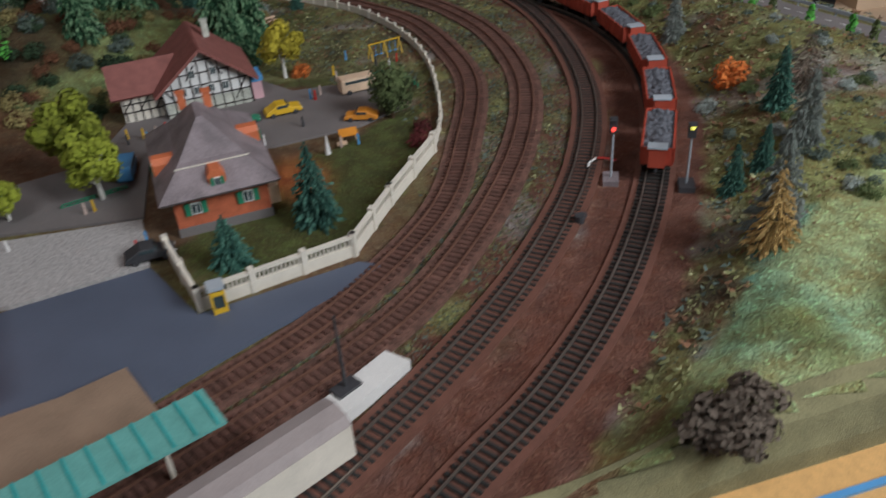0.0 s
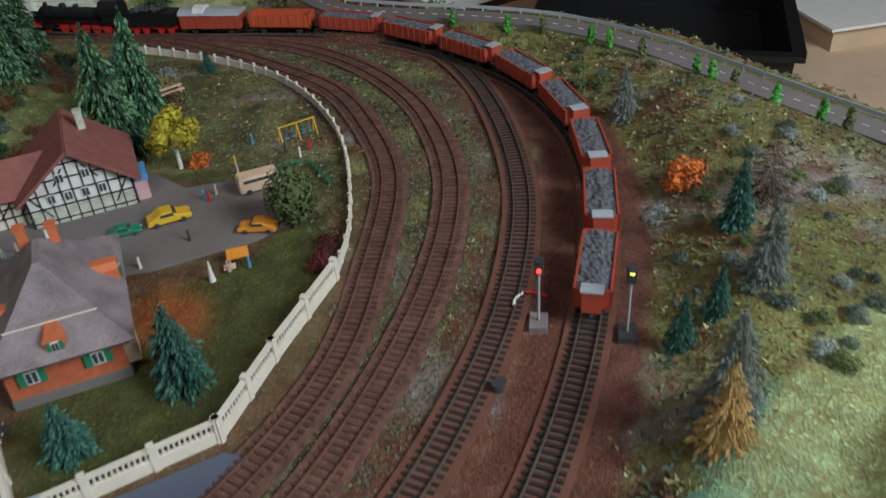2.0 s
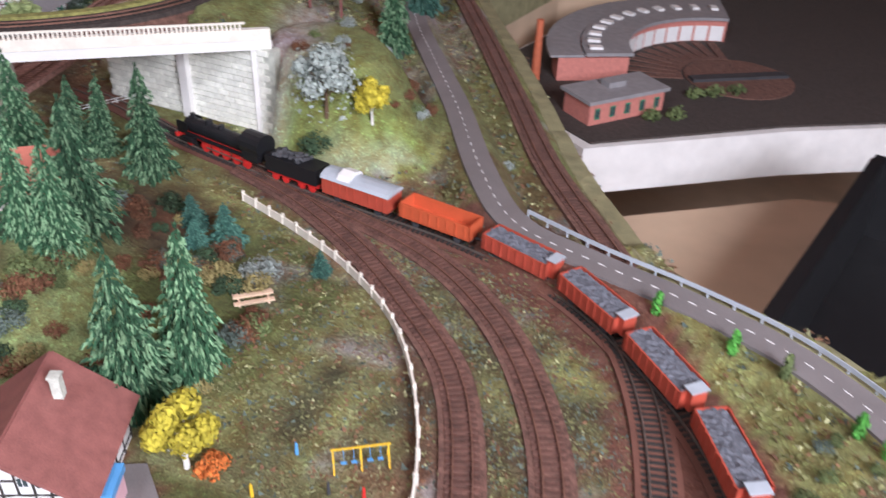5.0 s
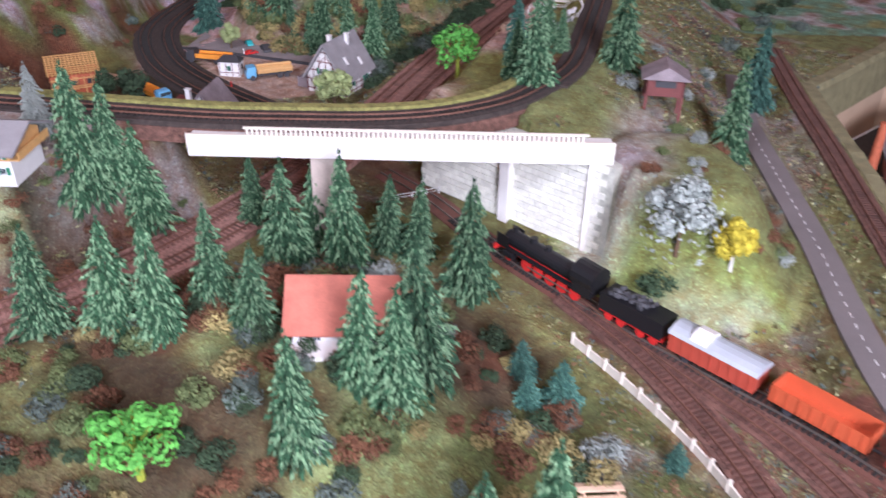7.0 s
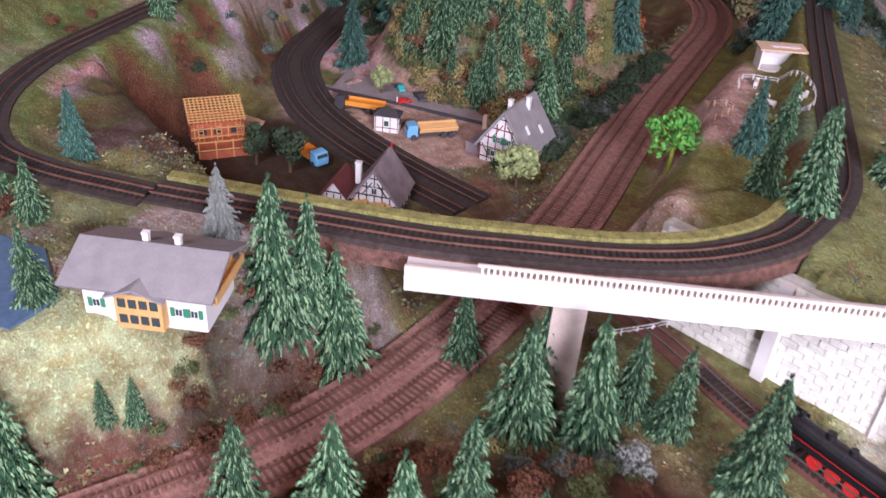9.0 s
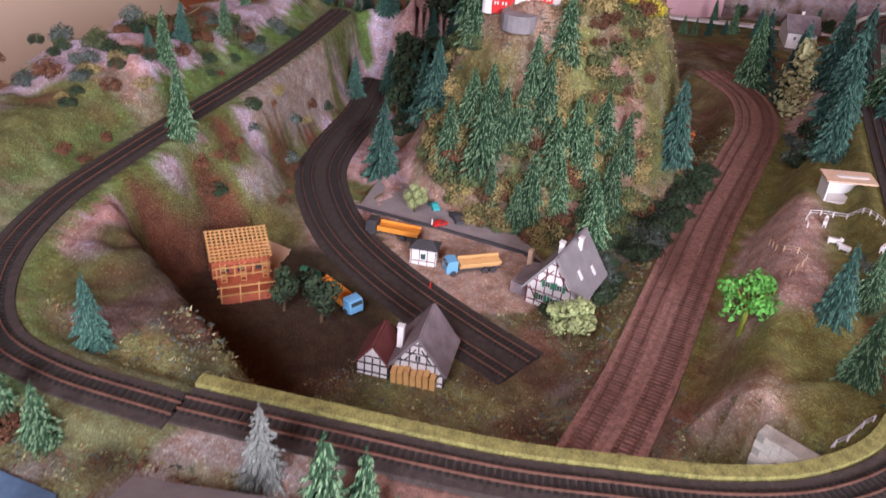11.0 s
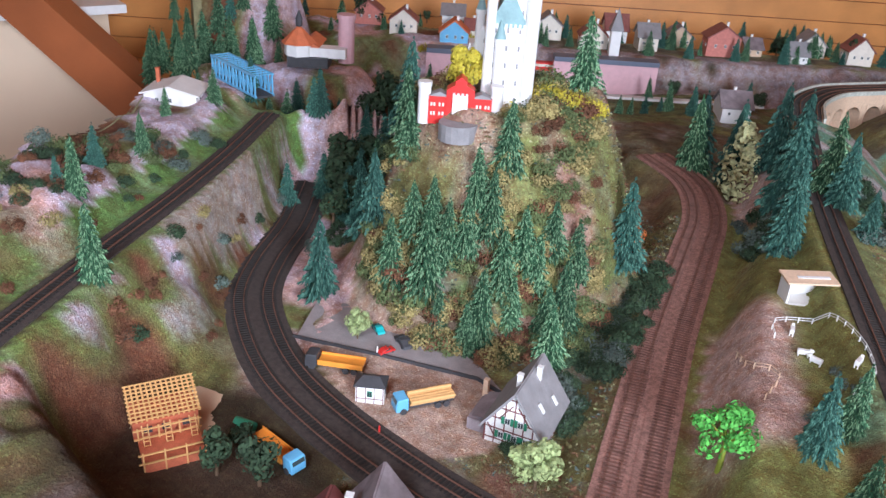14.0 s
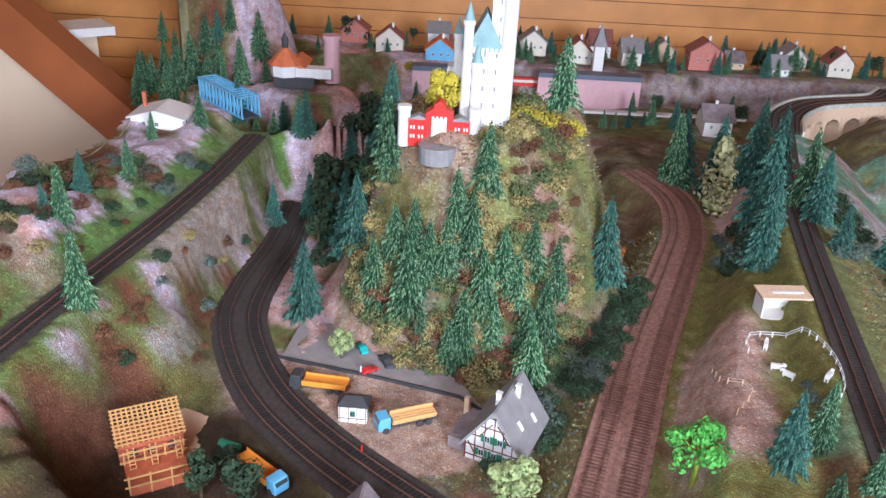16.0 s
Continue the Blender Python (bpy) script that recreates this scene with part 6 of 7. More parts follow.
# bridge, piers and retaining wall
bridge = thing("road_bridge", "white concrete road bridge with a pierced parapet", "bridge", pose(-0.70, 1.510, 0, 0, 0, 33.2))
b = bmesh.new()
box(b, 0, 0.014, 0.146, 0.55, 0.036, 0.022)
part("deck", b, CONCRETE, bridge)
b = bmesh.new()
box(b, 0.0, -0.0035, 0.158, 0.55, 0.004, 0.016)
box(b, 0.02, -0.0035, 0.1755, 0.44, 0.003, 0.003)
part("parapet", b, CREAM, bridge)
for k in range(70):
    b = bmesh.new()
    box(b, -0.195 + k * 0.0062, -0.0035, 0.168, 0.0028, 0.0022, 0.013)
    part("baluster", b, CREAM, bridge)
for x, w in ((-0.10, 0.036),):
    b = bmesh.new()
    box(b, x, 0.016, 0.066, w, 0.030, 0.14)
    part("pier", b, PIER, bridge)
b = bmesh.new()
box(b, 0.262, 0.016, 0.066, 0.034, 0.034, 0.14)
part("abutment", b, CONCRETE, bridge)
ret = thing("retaining_wall", "pale grey-green stone retaining wall behind the line", "wall", pose(-0.625, 1.664, 0, 0, 0, -7), kind="structure")
b = bmesh.new()
box(b, 0, 0.012, 0.066, 0.335, 0.02, 0.14)
part("core", b, STONE, ret)
stone = mesh_of("stone", (lambda bb: (box(bb, 0, 0, 0, 0.0185, 0.003, 0.0082), bb)[1])(bmesh.new()), material("pale_ashlar", (0.74, 0.74, 0.66), 0.9, vary=0.2, scale=120, spread=0.22))
for r in range(14):
    for c in range(16):
        o = new("stone", stone)
        o.parent = ret
        o.matrix_basis = pose(-0.158 + c * 0.0198 + (0.009 if r % 2 else 0), 0.0012 + random.uniform(-0.0006, 0.0006), 0.007 + r * 0.0095)
b = bmesh.new()
box(b, 0.0, -0.004, 0.066, 0.016, 0.012, 0.14)
part("buttress", b, CONCRETE, ret)

# ---- railway things ----


def signal(x, y, lamp, label):
    ob = thing("light_signal", label, "signal", pose(x, y, 0, 0, 0, -10))
    b = bmesh.new()
    box(b, 0, 0, 0.003, 0.016, 0.022, 0.006)
    part("base", b, ROOF_PURPLE if lamp is LAMP_RED else DARK, ob)
    b = bmesh.new()
    cyl(b, 0, 0, 0.032, 0.0011, 0.056, 8)
    part("mast", b, SILVER, ob)
    b = bmesh.new()
    box(b, 0, 0, 0.066, 0.008, 0.005, 0.016)
    box(b, 0, -0.004, 0.0725, 0.006, 0.004, 0.001)
    part("head", b, DARK, ob)
    b = bmesh.new()
    cyl(b, 0, -0.003, 0.062 if lamp is LAMP_RED else 0.070, 0.0023, 0.002, 10, None, 90)
    part("lamp", b, lamp, ob)


signal(0.173, 0.683, LAMP_RED, "grey light signal showing red on a blue base")
signal(0.246, 0.660, LAMP_YELLOW, "dark light signal showing yellow beside the track")
b = bmesh.new()
cyl(b, 0, 0, 0.005, 0.005, 0.008, 10)
box(b, 0.004, 0, 0.003, 0.016, 0.006, 0.005)
solid("point_motor", b, DARK, "small black switch motor beside the track", "switch motor", pose(0.128, 0.605, 0.002, 0, 0, 60))
for x, y, mat, rz in ((0.158, 0.715, WHITE, 60), (0.176, 0.72, RED, -20)):
    b = bmesh.new()
    for k in range(5):
        cyl(b, (k - 2) * 0.004, 0.0015 * math.sin(k), 0.004, 0.0011, 0.0045, 6, None, 0, 90)
    solid("wire_end", b, mat, "short loose coloured wire end on the roadbed", "wire", pose(x, y, 0.003, 0, 0, rz))

route = curve(TRACK_4, 0.002)
along = np.concatenate([[0], np.cumsum(np.linalg.norm(np.diff(route, axis=0), axis=1))])


def on_line(s):
    x, y = np.interp(s, along, route[:, 0]), np.interp(s, along, route[:, 1])
    x2, y2 = np.interp(s + 0.02, along, route[:, 0]), np.interp(s + 0.02, along, route[:, 1])
    x1, y1 = np.interp(s - 0.02, along, route[:, 0]), np.interp(s - 0.02, along, route[:, 1])
    return pose(x, y, 0.0068, 0, 0, math.degrees(math.atan2(y2 - y1, x2 - x1)))


def wheel_pair(ob, x, r, mat, name="wheel"):
    for s in (-1, 1):
        b = bmesh.new()
        cyl(b, x, s * 0.0088, r, r, 0.0026, 14, None, 90)
        cyl(b, x, s * 0.0102, r, r * 0.35, 0.0012, 8, None, 90)
        part(name, b, mat, ob)


def locomotive(s):
    ob = thing("steam_locomotive", "black steam locomotive with red wheels and frame", "locomotive", on_line(s))
    b = bmesh.new()
    cyl(b, 0.020, 0, 0.031, 0.0115, 0.125, 18, None, 0, 90)
    cyl(b, 0.083, 0, 0.031, 0.0108, 0.006, 18, 0.009, 0, 90)
    for k in range(5):
        cyl(b, -0.03 + 0.024 * k, 0, 0.031, 0.0119, 0.0012, 18, None, 0, 90)
    part("boiler", b, BLACK, ob, smooth=False)
    b = bmesh.new()
    box(b, 0.02, 0, 0.0165, 0.165, 0.013, 0.009)
    part("frame", b, RED, ob, "red frame")
    for s2 in (-1, 1):
        b = bmesh.new()
        box(b, 0.015, s2 * 0.0135, 0.022, 0.12, 0.007, 0.0014)
        part("running_board", b, BLACK, ob)
        b = bmesh.new()
        box(b, 0.0, s2 * 0.0118, 0.0095, 0.075, 0.0012, 0.0016)
        part("coupling_rod", b, RAIL, ob)
        b = bmesh.new()
        cyl(b, 0.072, s2 * 0.012, 0.0125, 0.0052, 0.018, 10, None, 0, 90)
        part("cylinder", b, BLACK, ob)
        b = bmesh.new()
        box(b, 0.083, s2 * 0.0145, 0.030, 0.022, 0.001, 0.018)
        part("smoke_deflector", b, BLACK, ob)
    for x, r, h in ((0.074, 0.004, 0.010), (0.040, 0.006, 0.008), (0.014, 0.005, 0.006)):
        b = bmesh.new()
        cyl(b, x, 0, 0.044, r, h, 12, r * 0.85)
        part("dome", b, BLACK, ob)
    b = bmesh.new()
    box(b, -0.056, 0, 0.031, 0.030, 0.031, 0.026)
    part("cab", b, BLACK, ob)
    b = bmesh.new()
    cyl(b, -0.056, 0, 0.039, 0.0175, 0.036, 16, None, 0, 90)
    part("cab_roof", b, BLACK, ob)
    b = bmesh.new()
    box(b, 0.098, 0, 0.014, 0.004, 0.031, 0.006)
    part("buffer_beam", b, RED, ob)
    for s2 in (-1, 1):
        b = bmesh.new()
        cyl(b, 0.103, s2 * 0.010, 0.014, 0.0022, 0.008, 8, None, 0, 90)
        part("buffer", b, DARK, ob)
    for k in range(5):
        wheel_pair(ob, -0.042 + 0.021 * k, 0.0085, RED, "driving_wheel")
    wheel_pair(ob, 0.076, 0.006, RED)
    tender = thing("coal_tender", "black coal tender with red bogies", "tender", on_line(s - 0.128))
    b = bmesh.new()
    box(b, 0, 0, 0.026, 0.088, 0.031, 0.022)
    part("tank", b, BLACK, tender)
    b = bmesh.new()
    for k in range(60):
        box(b, random.uniform(-0.02, 0.034), random.uniform(-0.010, 0.010), 0.038 + random.uniform(0, 0.004), 0.005, 0.005, 0.004, random.uniform(0, 90), random.uniform(0, 60))
    part("coal", b, DARK, tender)
    b = bmesh.new()
    box(b, 0, 0, 0.012, 0.090, 0.022, 0.005)
    part("underframe", b, RED, tender)
    for x in (-0.032, -0.014, 0.014, 0.032):
        wheel_pair(tender, x, 0.0058, RED)


def wagon(s, body, load, cabin=True, L=0.098, label="", name="open_wagon"):
    ob = thing(name, label, "wagon", on_line(s), "goods train")
    b = bmesh.new()
    W, Hh = 0.033, 0.019
    box(b, 0, 0, 0.0135, L, W, 0.002)
    for s2 in (-1, 1):
        box(b, 0, s2 * (W / 2 - 0.0008), 0.0135 + Hh / 2, L, 0.0016, Hh)
        box(b, s2 * (L / 2 - 0.0008), 0, 0.0135 + Hh / 2, 0.0016, W, Hh)
        for k in range(8):
            box(b, -L / 2 + L * (k + 0.5) / 8, s2 * (W / 2 + 0.0004), 0.0135 + Hh / 2, 0.0014, 0.001, Hh)
    part("body", b, body, ob)
    if load:
        b = bmesh.new()
        bmesh.ops.create_grid(b, x_segments=26, y_segments=10, size=0.5, matrix=pose(0, 0, 0.0295) @ Matrix.Diagonal((L - 0.003, W - 0.003, 1, 1)))
        for v in b.verts:
            v.co.z += random.uniform(-0.0016, 0.0016) + 0.003 * (1 - abs(v.co.y) / 0.016)
        part("coal_load", b, COAL, ob, "grey coal load")
    b = bmesh.new()
    box(b, 0, 0, 0.0105, L * 0.98, 0.020, 0.004)
    part("underframe", b, DARK, ob)
    for s2 in (-1, 1):
        b = bmesh.new()
        cyl(b, s2 * (L / 2 + 0.004), 0, 0.010, 0.0016, 0.010, 8, None, 0, 90)
        part("coupler", b, DARK, ob)
    for x in (-L * 0.3, L * 0.3):
        wheel_pair(ob, x, 0.0056, DARK)
    if cabin:
        b = bmesh.new()
        box(b, -L / 2 - 0.002, 0, 0.024, 0.011, 0.017, 0.022)
        part("brake_cabin", b, body, ob)
        b = bmesh.new()
        box(b, -L / 2 - 0.002, 0, 0.0355, 0.013, 0.020, 0.0016)
        part("cabin_roof", b, SILVER, ob)


FRONT = float(along[-1]) - 0.300
locomotive(FRONT - 0.10)
van = thing("goods_van", "red goods van with a grey arched roof", "wagon", on_line(FRONT - 0.335), "goods train")
b = bmesh.new()
box(b, 0, 0, 0.0225, 0.104, 0.033, 0.022)
for s in (-1, 1):
    for k in range(9):
        box(b, -0.046 + 0.0115 * k, s * 0.0168, 0.0225, 0.0012, 0.001, 0.022)
part("body", b, WAGON_RED, van)
b = bmesh.new()
prism(b, [(-0.018, 0.0335), (0.018, 0.0335), (0.015, 0.0375), (0.008, 0.0405), (0, 0.0415), (-0.008, 0.0405), (-0.015, 0.0375)], -0.054, 0.054)
o = part("roof", b, SILVER, van, "grey arched roof")
o.matrix_basis = pose(0, 0, 0, 0, 0, 90)
b = bmesh.new()
prism(b, [(-0.016, 0.036), (0.016, 0.036), (0.012, 0.043), (0.0, 0.0465), (-0.012, 0.043)], -0.010, 0.010)
o = part("lookout", b, WHITE, van, "raised guard's lookout with windows")
o.matrix_basis = pose(0.018, 0, 0, 0, 0, 90)
b = bmesh.new()
box(b, 0, 0, 0.0105, 0.10, 0.020, 0.004)
part("underframe", b, DARK, van)
for x in (-0.032, 0.032):
    wheel_pair(van, x, 0.0056, DARK)
wagon(FRONT - 0.455, WAGON_ORANGE, False, False, 0.104, "empty orange-red open goods wagon")
for k in range(8):
    wagon(FRONT - 0.575 - 0.118 * k, WAGON_RED, True, True, 0.094, "red open wagon heaped with grey coal")

# ---- vehicles ----


def car(x, y, z, rz, mat, label, L=0.048, van=False, name="model_car"):
    ob = thing(name, label, "car", pose(x, y, z, 0, 0, rz), "parked cars")
    W, Hh = L * 0.40, L * 0.30
    b = bmesh.new()
    if van:
        prism(b, [(-L / 2, 0.15 * Hh), (L / 2, 0.15 * Hh), (L / 2, 0.7 * Hh), (L * 0.42, 1.35 * Hh), (-L * 0.47, 1.4 * Hh), (-L / 2, 1.2 * Hh)], -W / 2, W / 2)
    else:
        prism(b, [(-L / 2, 0.18 * Hh), (L / 2, 0.18 * Hh), (L / 2, 0.45 * Hh), (L * 0.44, 0.58 * Hh), (L * 0.22, 0.66 * Hh), (L * 0.08, 1.02 * Hh), (-L * 0.16, 1.05 * Hh), (-L * 0.34, 0.72 * Hh), (-L * 0.47, 0.55 * Hh)], -W / 2, W / 2)
    bmesh.ops.bevel(b, geom=list(b.edges), offset=L * 0.018, segments=1, affect="EDGES")
    part("body", b, mat, ob)
    for s in (-1, 1):
        b = bmesh.new()
        box(b, -L * 0.03 if not van else 0, s * W * 0.497, (0.86 if not van else 1.08) * Hh, L * (0.30 if not van else 0.78), 0.0008, Hh * 0.24)
        part("side_window", b, GLASS, ob)
        for wx in (-L * 0.3, L * 0.3):
            b = bmesh.new()
            cyl(b, wx, s * W * 0.46, Hh * 0.2, Hh * 0.22, W * 0.14, 12, None, 90)
            part("wheel", b, DARK, ob)
        b = bmesh.new()
        cyl(b, L * 0.5, s * W * 0.33, 0.38 * Hh, Hh * 0.07, 0.001, 8, None, 0, 90)
        part("headlight", b, WHITE, ob)
    b = bmesh.new()
    box(b, L * (0.15 if not van else 0.462), 0, (0.86 if not van else 1.03) * Hh, 0.0012, W * 0.8, Hh * 0.34, 0, 0, -38 if not van else -8)
    part("windscreen", b, GLASS, ob)


G0 = 0.0032
car(-0.203, 0.905, G0, 22, YELLOW, "yellow saloon car parked in the street")
car(-0.246, 0.885, G0, 15, GREEN, "dark green small car in the street", 0.034)
car(-0.110, 0.962, G0, 22, WOOD_PALE, "cream delivery van in the car park", 0.05, True)
car(-0.100, 0.872, G0, 175, ORANGE, "orange beetle-shaped car beside the tree", 0.042)
car(-0.363, 0.768, height(-0.363, 0.768) + 0.003, 100, BLUE, "blue and cream minibus in the street", 0.045, True)
car(-0.289, 0.592, 0.004, 20, DARK, "open dark grey roadster on the square", 0.048)
car(-1.512, 2.016, 0.004, 150, CYAN, "turquoise car in the works yard", 0.034)
car(-1.460, 1.972, 0.004, 70, RED, "small red car in the works yard", 0.030)
car(-1.452, 2.010, 0.004, 150, DARK, "black saloon car in the works yard", 0.044)


def truck(x, y, rz, cab, load, label, logs=False):
    ob = thing("model_truck", label, "truck", pose(x, y, 0.0015, 0, 0, rz), "trucks")
    b = bmesh.new()
    prism(b, [(0.026, 0.005), (0.046, 0.005), (0.046, 0.017), (0.043, 0.027), (0.026, 0.028)], -0.0125, 0.0125)
    bmesh.ops.bevel(b, geom=list(b.edges), offset=0.0012, segments=1, affect="EDGES")
    part("cab", b, cab, ob)
    b = bmesh.new()
    box(b, 0.0448, 0, 0.0215, 0.0012, 0.020, 0.006, 0, 0, -16)
    part("windscreen", b, GLASS, ob)
    b = bmesh.new()
    box(b, -0.012, 0, 0.009, 0.074, 0.018, 0.004)
    part("chassis", b, DARK, ob)
    if logs:
        for k in range(9):
            b = bmesh.new()
            cyl(b, -0.013, -0.009 + 0.006 * (k % 4) + (0.003 if k > 3 else 0), 0.0145 + 0.0052 * (k // 4), 0.0029, 0.072, 8, None, 0, 90)
            part("log", b, load, ob)
    else:
        b = bmesh.new()
        box(b, -0.013, 0, 0.0135, 0.074, 0.026, 0.005)
        for s in (-1, 1):
            box(b, -0.013, s * 0.0125, 0.017, 0.074, 0.0012, 0.007)
        part("load_bed", b, load, ob)
    for wx in (0.034, -0.022, -0.036):
        for s in (-1, 1):
            b = bmesh.new()
            cyl(b, wx, s * 0.0112, 0.0055, 0.0055, 0.004, 12, None, 90)
            part("wheel", b, DARK, ob)


truck(-1.330, 1.893, 236, SKYBLUE, WOOD, "light blue truck loaded with sawn timber", True)
truck(-1.418, 1.673, -8, SKYBLUE, ORANGE, "blue truck with an orange load bed")
truck(-1.500, 1.885, 205, DARK, ORANGE, "orange tipper truck in the works yard")
b = bmesh.new()
cyl(b, 0, 0, 0.009, 0.008, 0.032, 14, None, 0, 90)
box(b, 0, 0, 0.002, 0.03, 0.012, 0.006)
solid("fuel_tank", b, GREEN, "green fuel tank beside the building site", "tank", pose(-1.50, 1.69, 0, 0, 0, 10))

# phone box, kiosk chairs, bench, swing
box_ = thing("phone_box", "yellow phone box with a grey roof", "phone box", pose(-0.203, 0.503, 0.0035, 0, 0, 22))
for sx in (-1, 1):
    for sy in (-1, 1):
        b = bmesh.new()
        box(b, sx * 0.0055, sy * 0.0055, 0.0125, 0.0018, 0.0018, 0.025)
        part("post", b, YELLOW, box_)
b = bmesh.new()
box(b, 0, 0, 0.0125, 0.0105, 0.0105, 0.020)
part("glazing", b, GLASS, box_)
b = bmesh.new()
box(b, 0, 0, 0.0265, 0.015, 0.015, 0.003)
part("roof", b, SILVER, box_)
b = bmesh.new()
box(b, 0, -0.0062, 0.021, 0.011, 0.001, 0.004)
box(b, 0, -0.0062, 0.003, 0.011, 0.001, 0.005)
part("panel", b, YELLOW, box_)
for x, y, rz in ((-0.285, 1.262, 38),):
    bench = thing("picnic_table", "pale wooden table with benches in the park", "table", pose(x, y, height(x, y), 0, 0, rz))
    for dy, z in ((0, 0.009), (-0.008, 0.005), (0.008, 0.005)):
        b = bmesh.new()
        box(b, 0, dy, z, 0.044, 0.0055, 0.002)
        part("board", b, WOOD_PALE, bench)
    for dx in (-0.016, 0.016):
        b = bmesh.new()
        box(b, dx, 0, 0.0035, 0.002, 0.018, 0.008)
        part("trestle", b, WOOD_PALE, bench)
swing = thing("swing_set", "yellow swing frame on the playground", "swing", pose(-0.078, 1.085, height(-0.078, 1.085), 0, 0, 30))
for x in (-0.024, 0.0, 0.024):
    for s in (-1, 1):
        b = bmesh.new()
        box(b, x, s * 0.004, 0.011, 0.0012, 0.0012, 0.024, 0, s * 18, 0)
        part("leg", b, YELLOW, swing)
b = bmesh.new()
box(b, 0, 0, 0.0225, 0.052, 0.0014, 0.0014)
part("crossbar", b, YELLOW, swing)
for x in (-0.015, -0.006, 0.008, 0.017):
    b = bmesh.new()
    box(b, x, 0, 0.014, 0.0005, 0.0005, 0.017)
    box(b, x, 0, 0.0055, 0.005, 0.003, 0.0008)
    part("seat", b, BLUE, swing)
tent = thing("market_stall", "orange awning stall with a table on the lawn", "stall", pose(-0.112, 0.815, 0.0, 0, 0, 15))
b = bmesh.new()
box(b, 0, 0, 0.014, 0.022, 0.014, 0.0015, 0, 14, 0)
part("awning", b, ORANGE, tent)
for sx in (-1, 1):
    for sy in (-1, 1):
        b = bmesh.new()
        box(b, sx * 0.009, sy * 0.005, 0.0065, 0.001, 0.001, 0.014)
        part("pole", b, WOOD_PALE, tent)
b = bmesh.new()
box(b, -0.01, -0.008, 0.005, 0.012, 0.008, 0.0015)
box(b, -0.01, -0.008, 0.002, 0.002, 0.002, 0.005)
part("table", b, WOOD_PALE, tent)
b = bmesh.new()
cyl(b, 0, 0, 0.012, 0.0035, 0.024, 8, 0.0005)
solid("folded_parasol", b, WHITE, "folded white parasol on the lawn", "parasol", pose(-0.135, 0.79, 0.0))
# painted figures as plain pegs
peg = bmesh.new()
cyl(peg, 0, 0, 0.0065, 0.0022, 0.013, 7, 0.0016)
cyl(peg, 0, 0, 0.0155, 0.0018, 0.004, 8, 0.0012)
peg_mesh = mesh_of("figurine", peg, SKIN)
figure_coats = [peg_mesh]
for mat in (BLUE, RED, WHITE, DARK, YELLOW):
    me = peg_mesh.copy()
    me.materials[0] = mat
    figure_coats.append(me)
for i, (x, y) in enumerate([(-0.16, 0.955), (-0.172, 0.945), (-0.165, 0.94), (-0.213, 0.818), (-0.172, 0.862), (-0.148, 1.02), (-0.142, 1.0), (-0.135, 1.075), (-0.06, 1.05), (-0.07, 1.03), (-0.09, 1.045), (-0.376, 0.69), (-0.384, 0.685), (-0.30, 0.62), (-0.305, 0.605), (-0.44, 0.62), (-0.455, 0.61), (-0.37, 0.86), (-0.355, 0.865), (-0.362, 0.85), (-0.345, 0.873), (-0.33, 0.885), (-0.385, 0.845), (-0.39, 0.86), (-0.12, 0.80), (-0.10, 0.805), (-1.34, 1.80), (-1.47, 1.96), (-0.29, 1.275)]):
    tagged(new("figurine", figure_coats[i % 6]), "tiny plain painted figurine standing on the ground", "figurine", "figurines").matrix_basis = pose(x, y, max(height(x, y), 0.0) + 0.0025, 0, 0, random.uniform(0, 360)) @ Matrix.Diagonal((0.8, 0.8, 0.8, 1))

# ---- station end ----
stn = thing("station_building", "orange-red station building with a brick base", "house", pose(-0.415, 0.425, 0.003, 0, 0, 28))
b = bmesh.new()
box(b, 0, 0, 0.022, 0.055, 0.12, 0.05)
part("wall", b, BRICK, stn)
b = bmesh.new()
box(b, 0, 0, 0.052, 0.07, 0.135, 0.010)
part("roof", b, ROOF_ORANGE, stn)
for y in (-0.035, 0.0, 0.035):
    window(stn, 0.0282, y, 0.026, 0.01, 0.014, 90)
canopy = thing("platform_canopy", "green glazed platform roof on cream posts", "canopy", pose(-0.262, 0.268, 0.0, 0, 0, 36))
b = bmesh.new()
box(b, 0, 0, 0.048, 0.24, 0.040, 0.003)
part("glazing", b, GLASS_GREEN, canopy)
for k in range(16):
    b = bmesh.new()
    box(b, -0.115 + k * 0.0153, 0, 0.0502, 0.0015, 0.040, 0.001)
    part("glazing_bar", b, CYAN, canopy)
for x in (-0.08, 0.0, 0.08):
    b = bmesh.new()
    box(b, x, 0, 0.025, 0.003, 0.003, 0.046)
    part("post", b, CREAM, canopy)
car2 = thing("railcar", "railcar with a beige-grey roof on the yard track", "railcar", pose(-0.165, 0.262, 0.005, 0, 0, 41))
b = bmesh.new()
box(b, 0, 0, 0.019, 0.22, 0.032, 0.030)
part("body", b, CREAM, car2)
b = bmesh.new()
prism(b, [(-0.017, 0.034), (0.017, 0.034), (0.012, 0.040), (0, 0.043), (-0.012, 0.040)], -0.11, 0.11)
o = part("roof", b, material("beige_grey_roof", (0.33, 0.28, 0.27), 0.7, vary=0.15), car2)
o.matrix_basis = pose(0, 0, 0, 0, 0, 90)
for x in (-0.08, 0.08):
    wheel_pair(car2, x, 0.0056, DARK)
mast = thing("platform_mast", "dark lamp mast on the platform end", "lamp post", pose(-0.083, 0.385, 0.012))
b = bmesh.new()
cyl(b, 0, 0, 0.035, 0.0016, 0.07, 8, 0.001)
part("pole", b, DARK, mast)
b = bmesh.new()
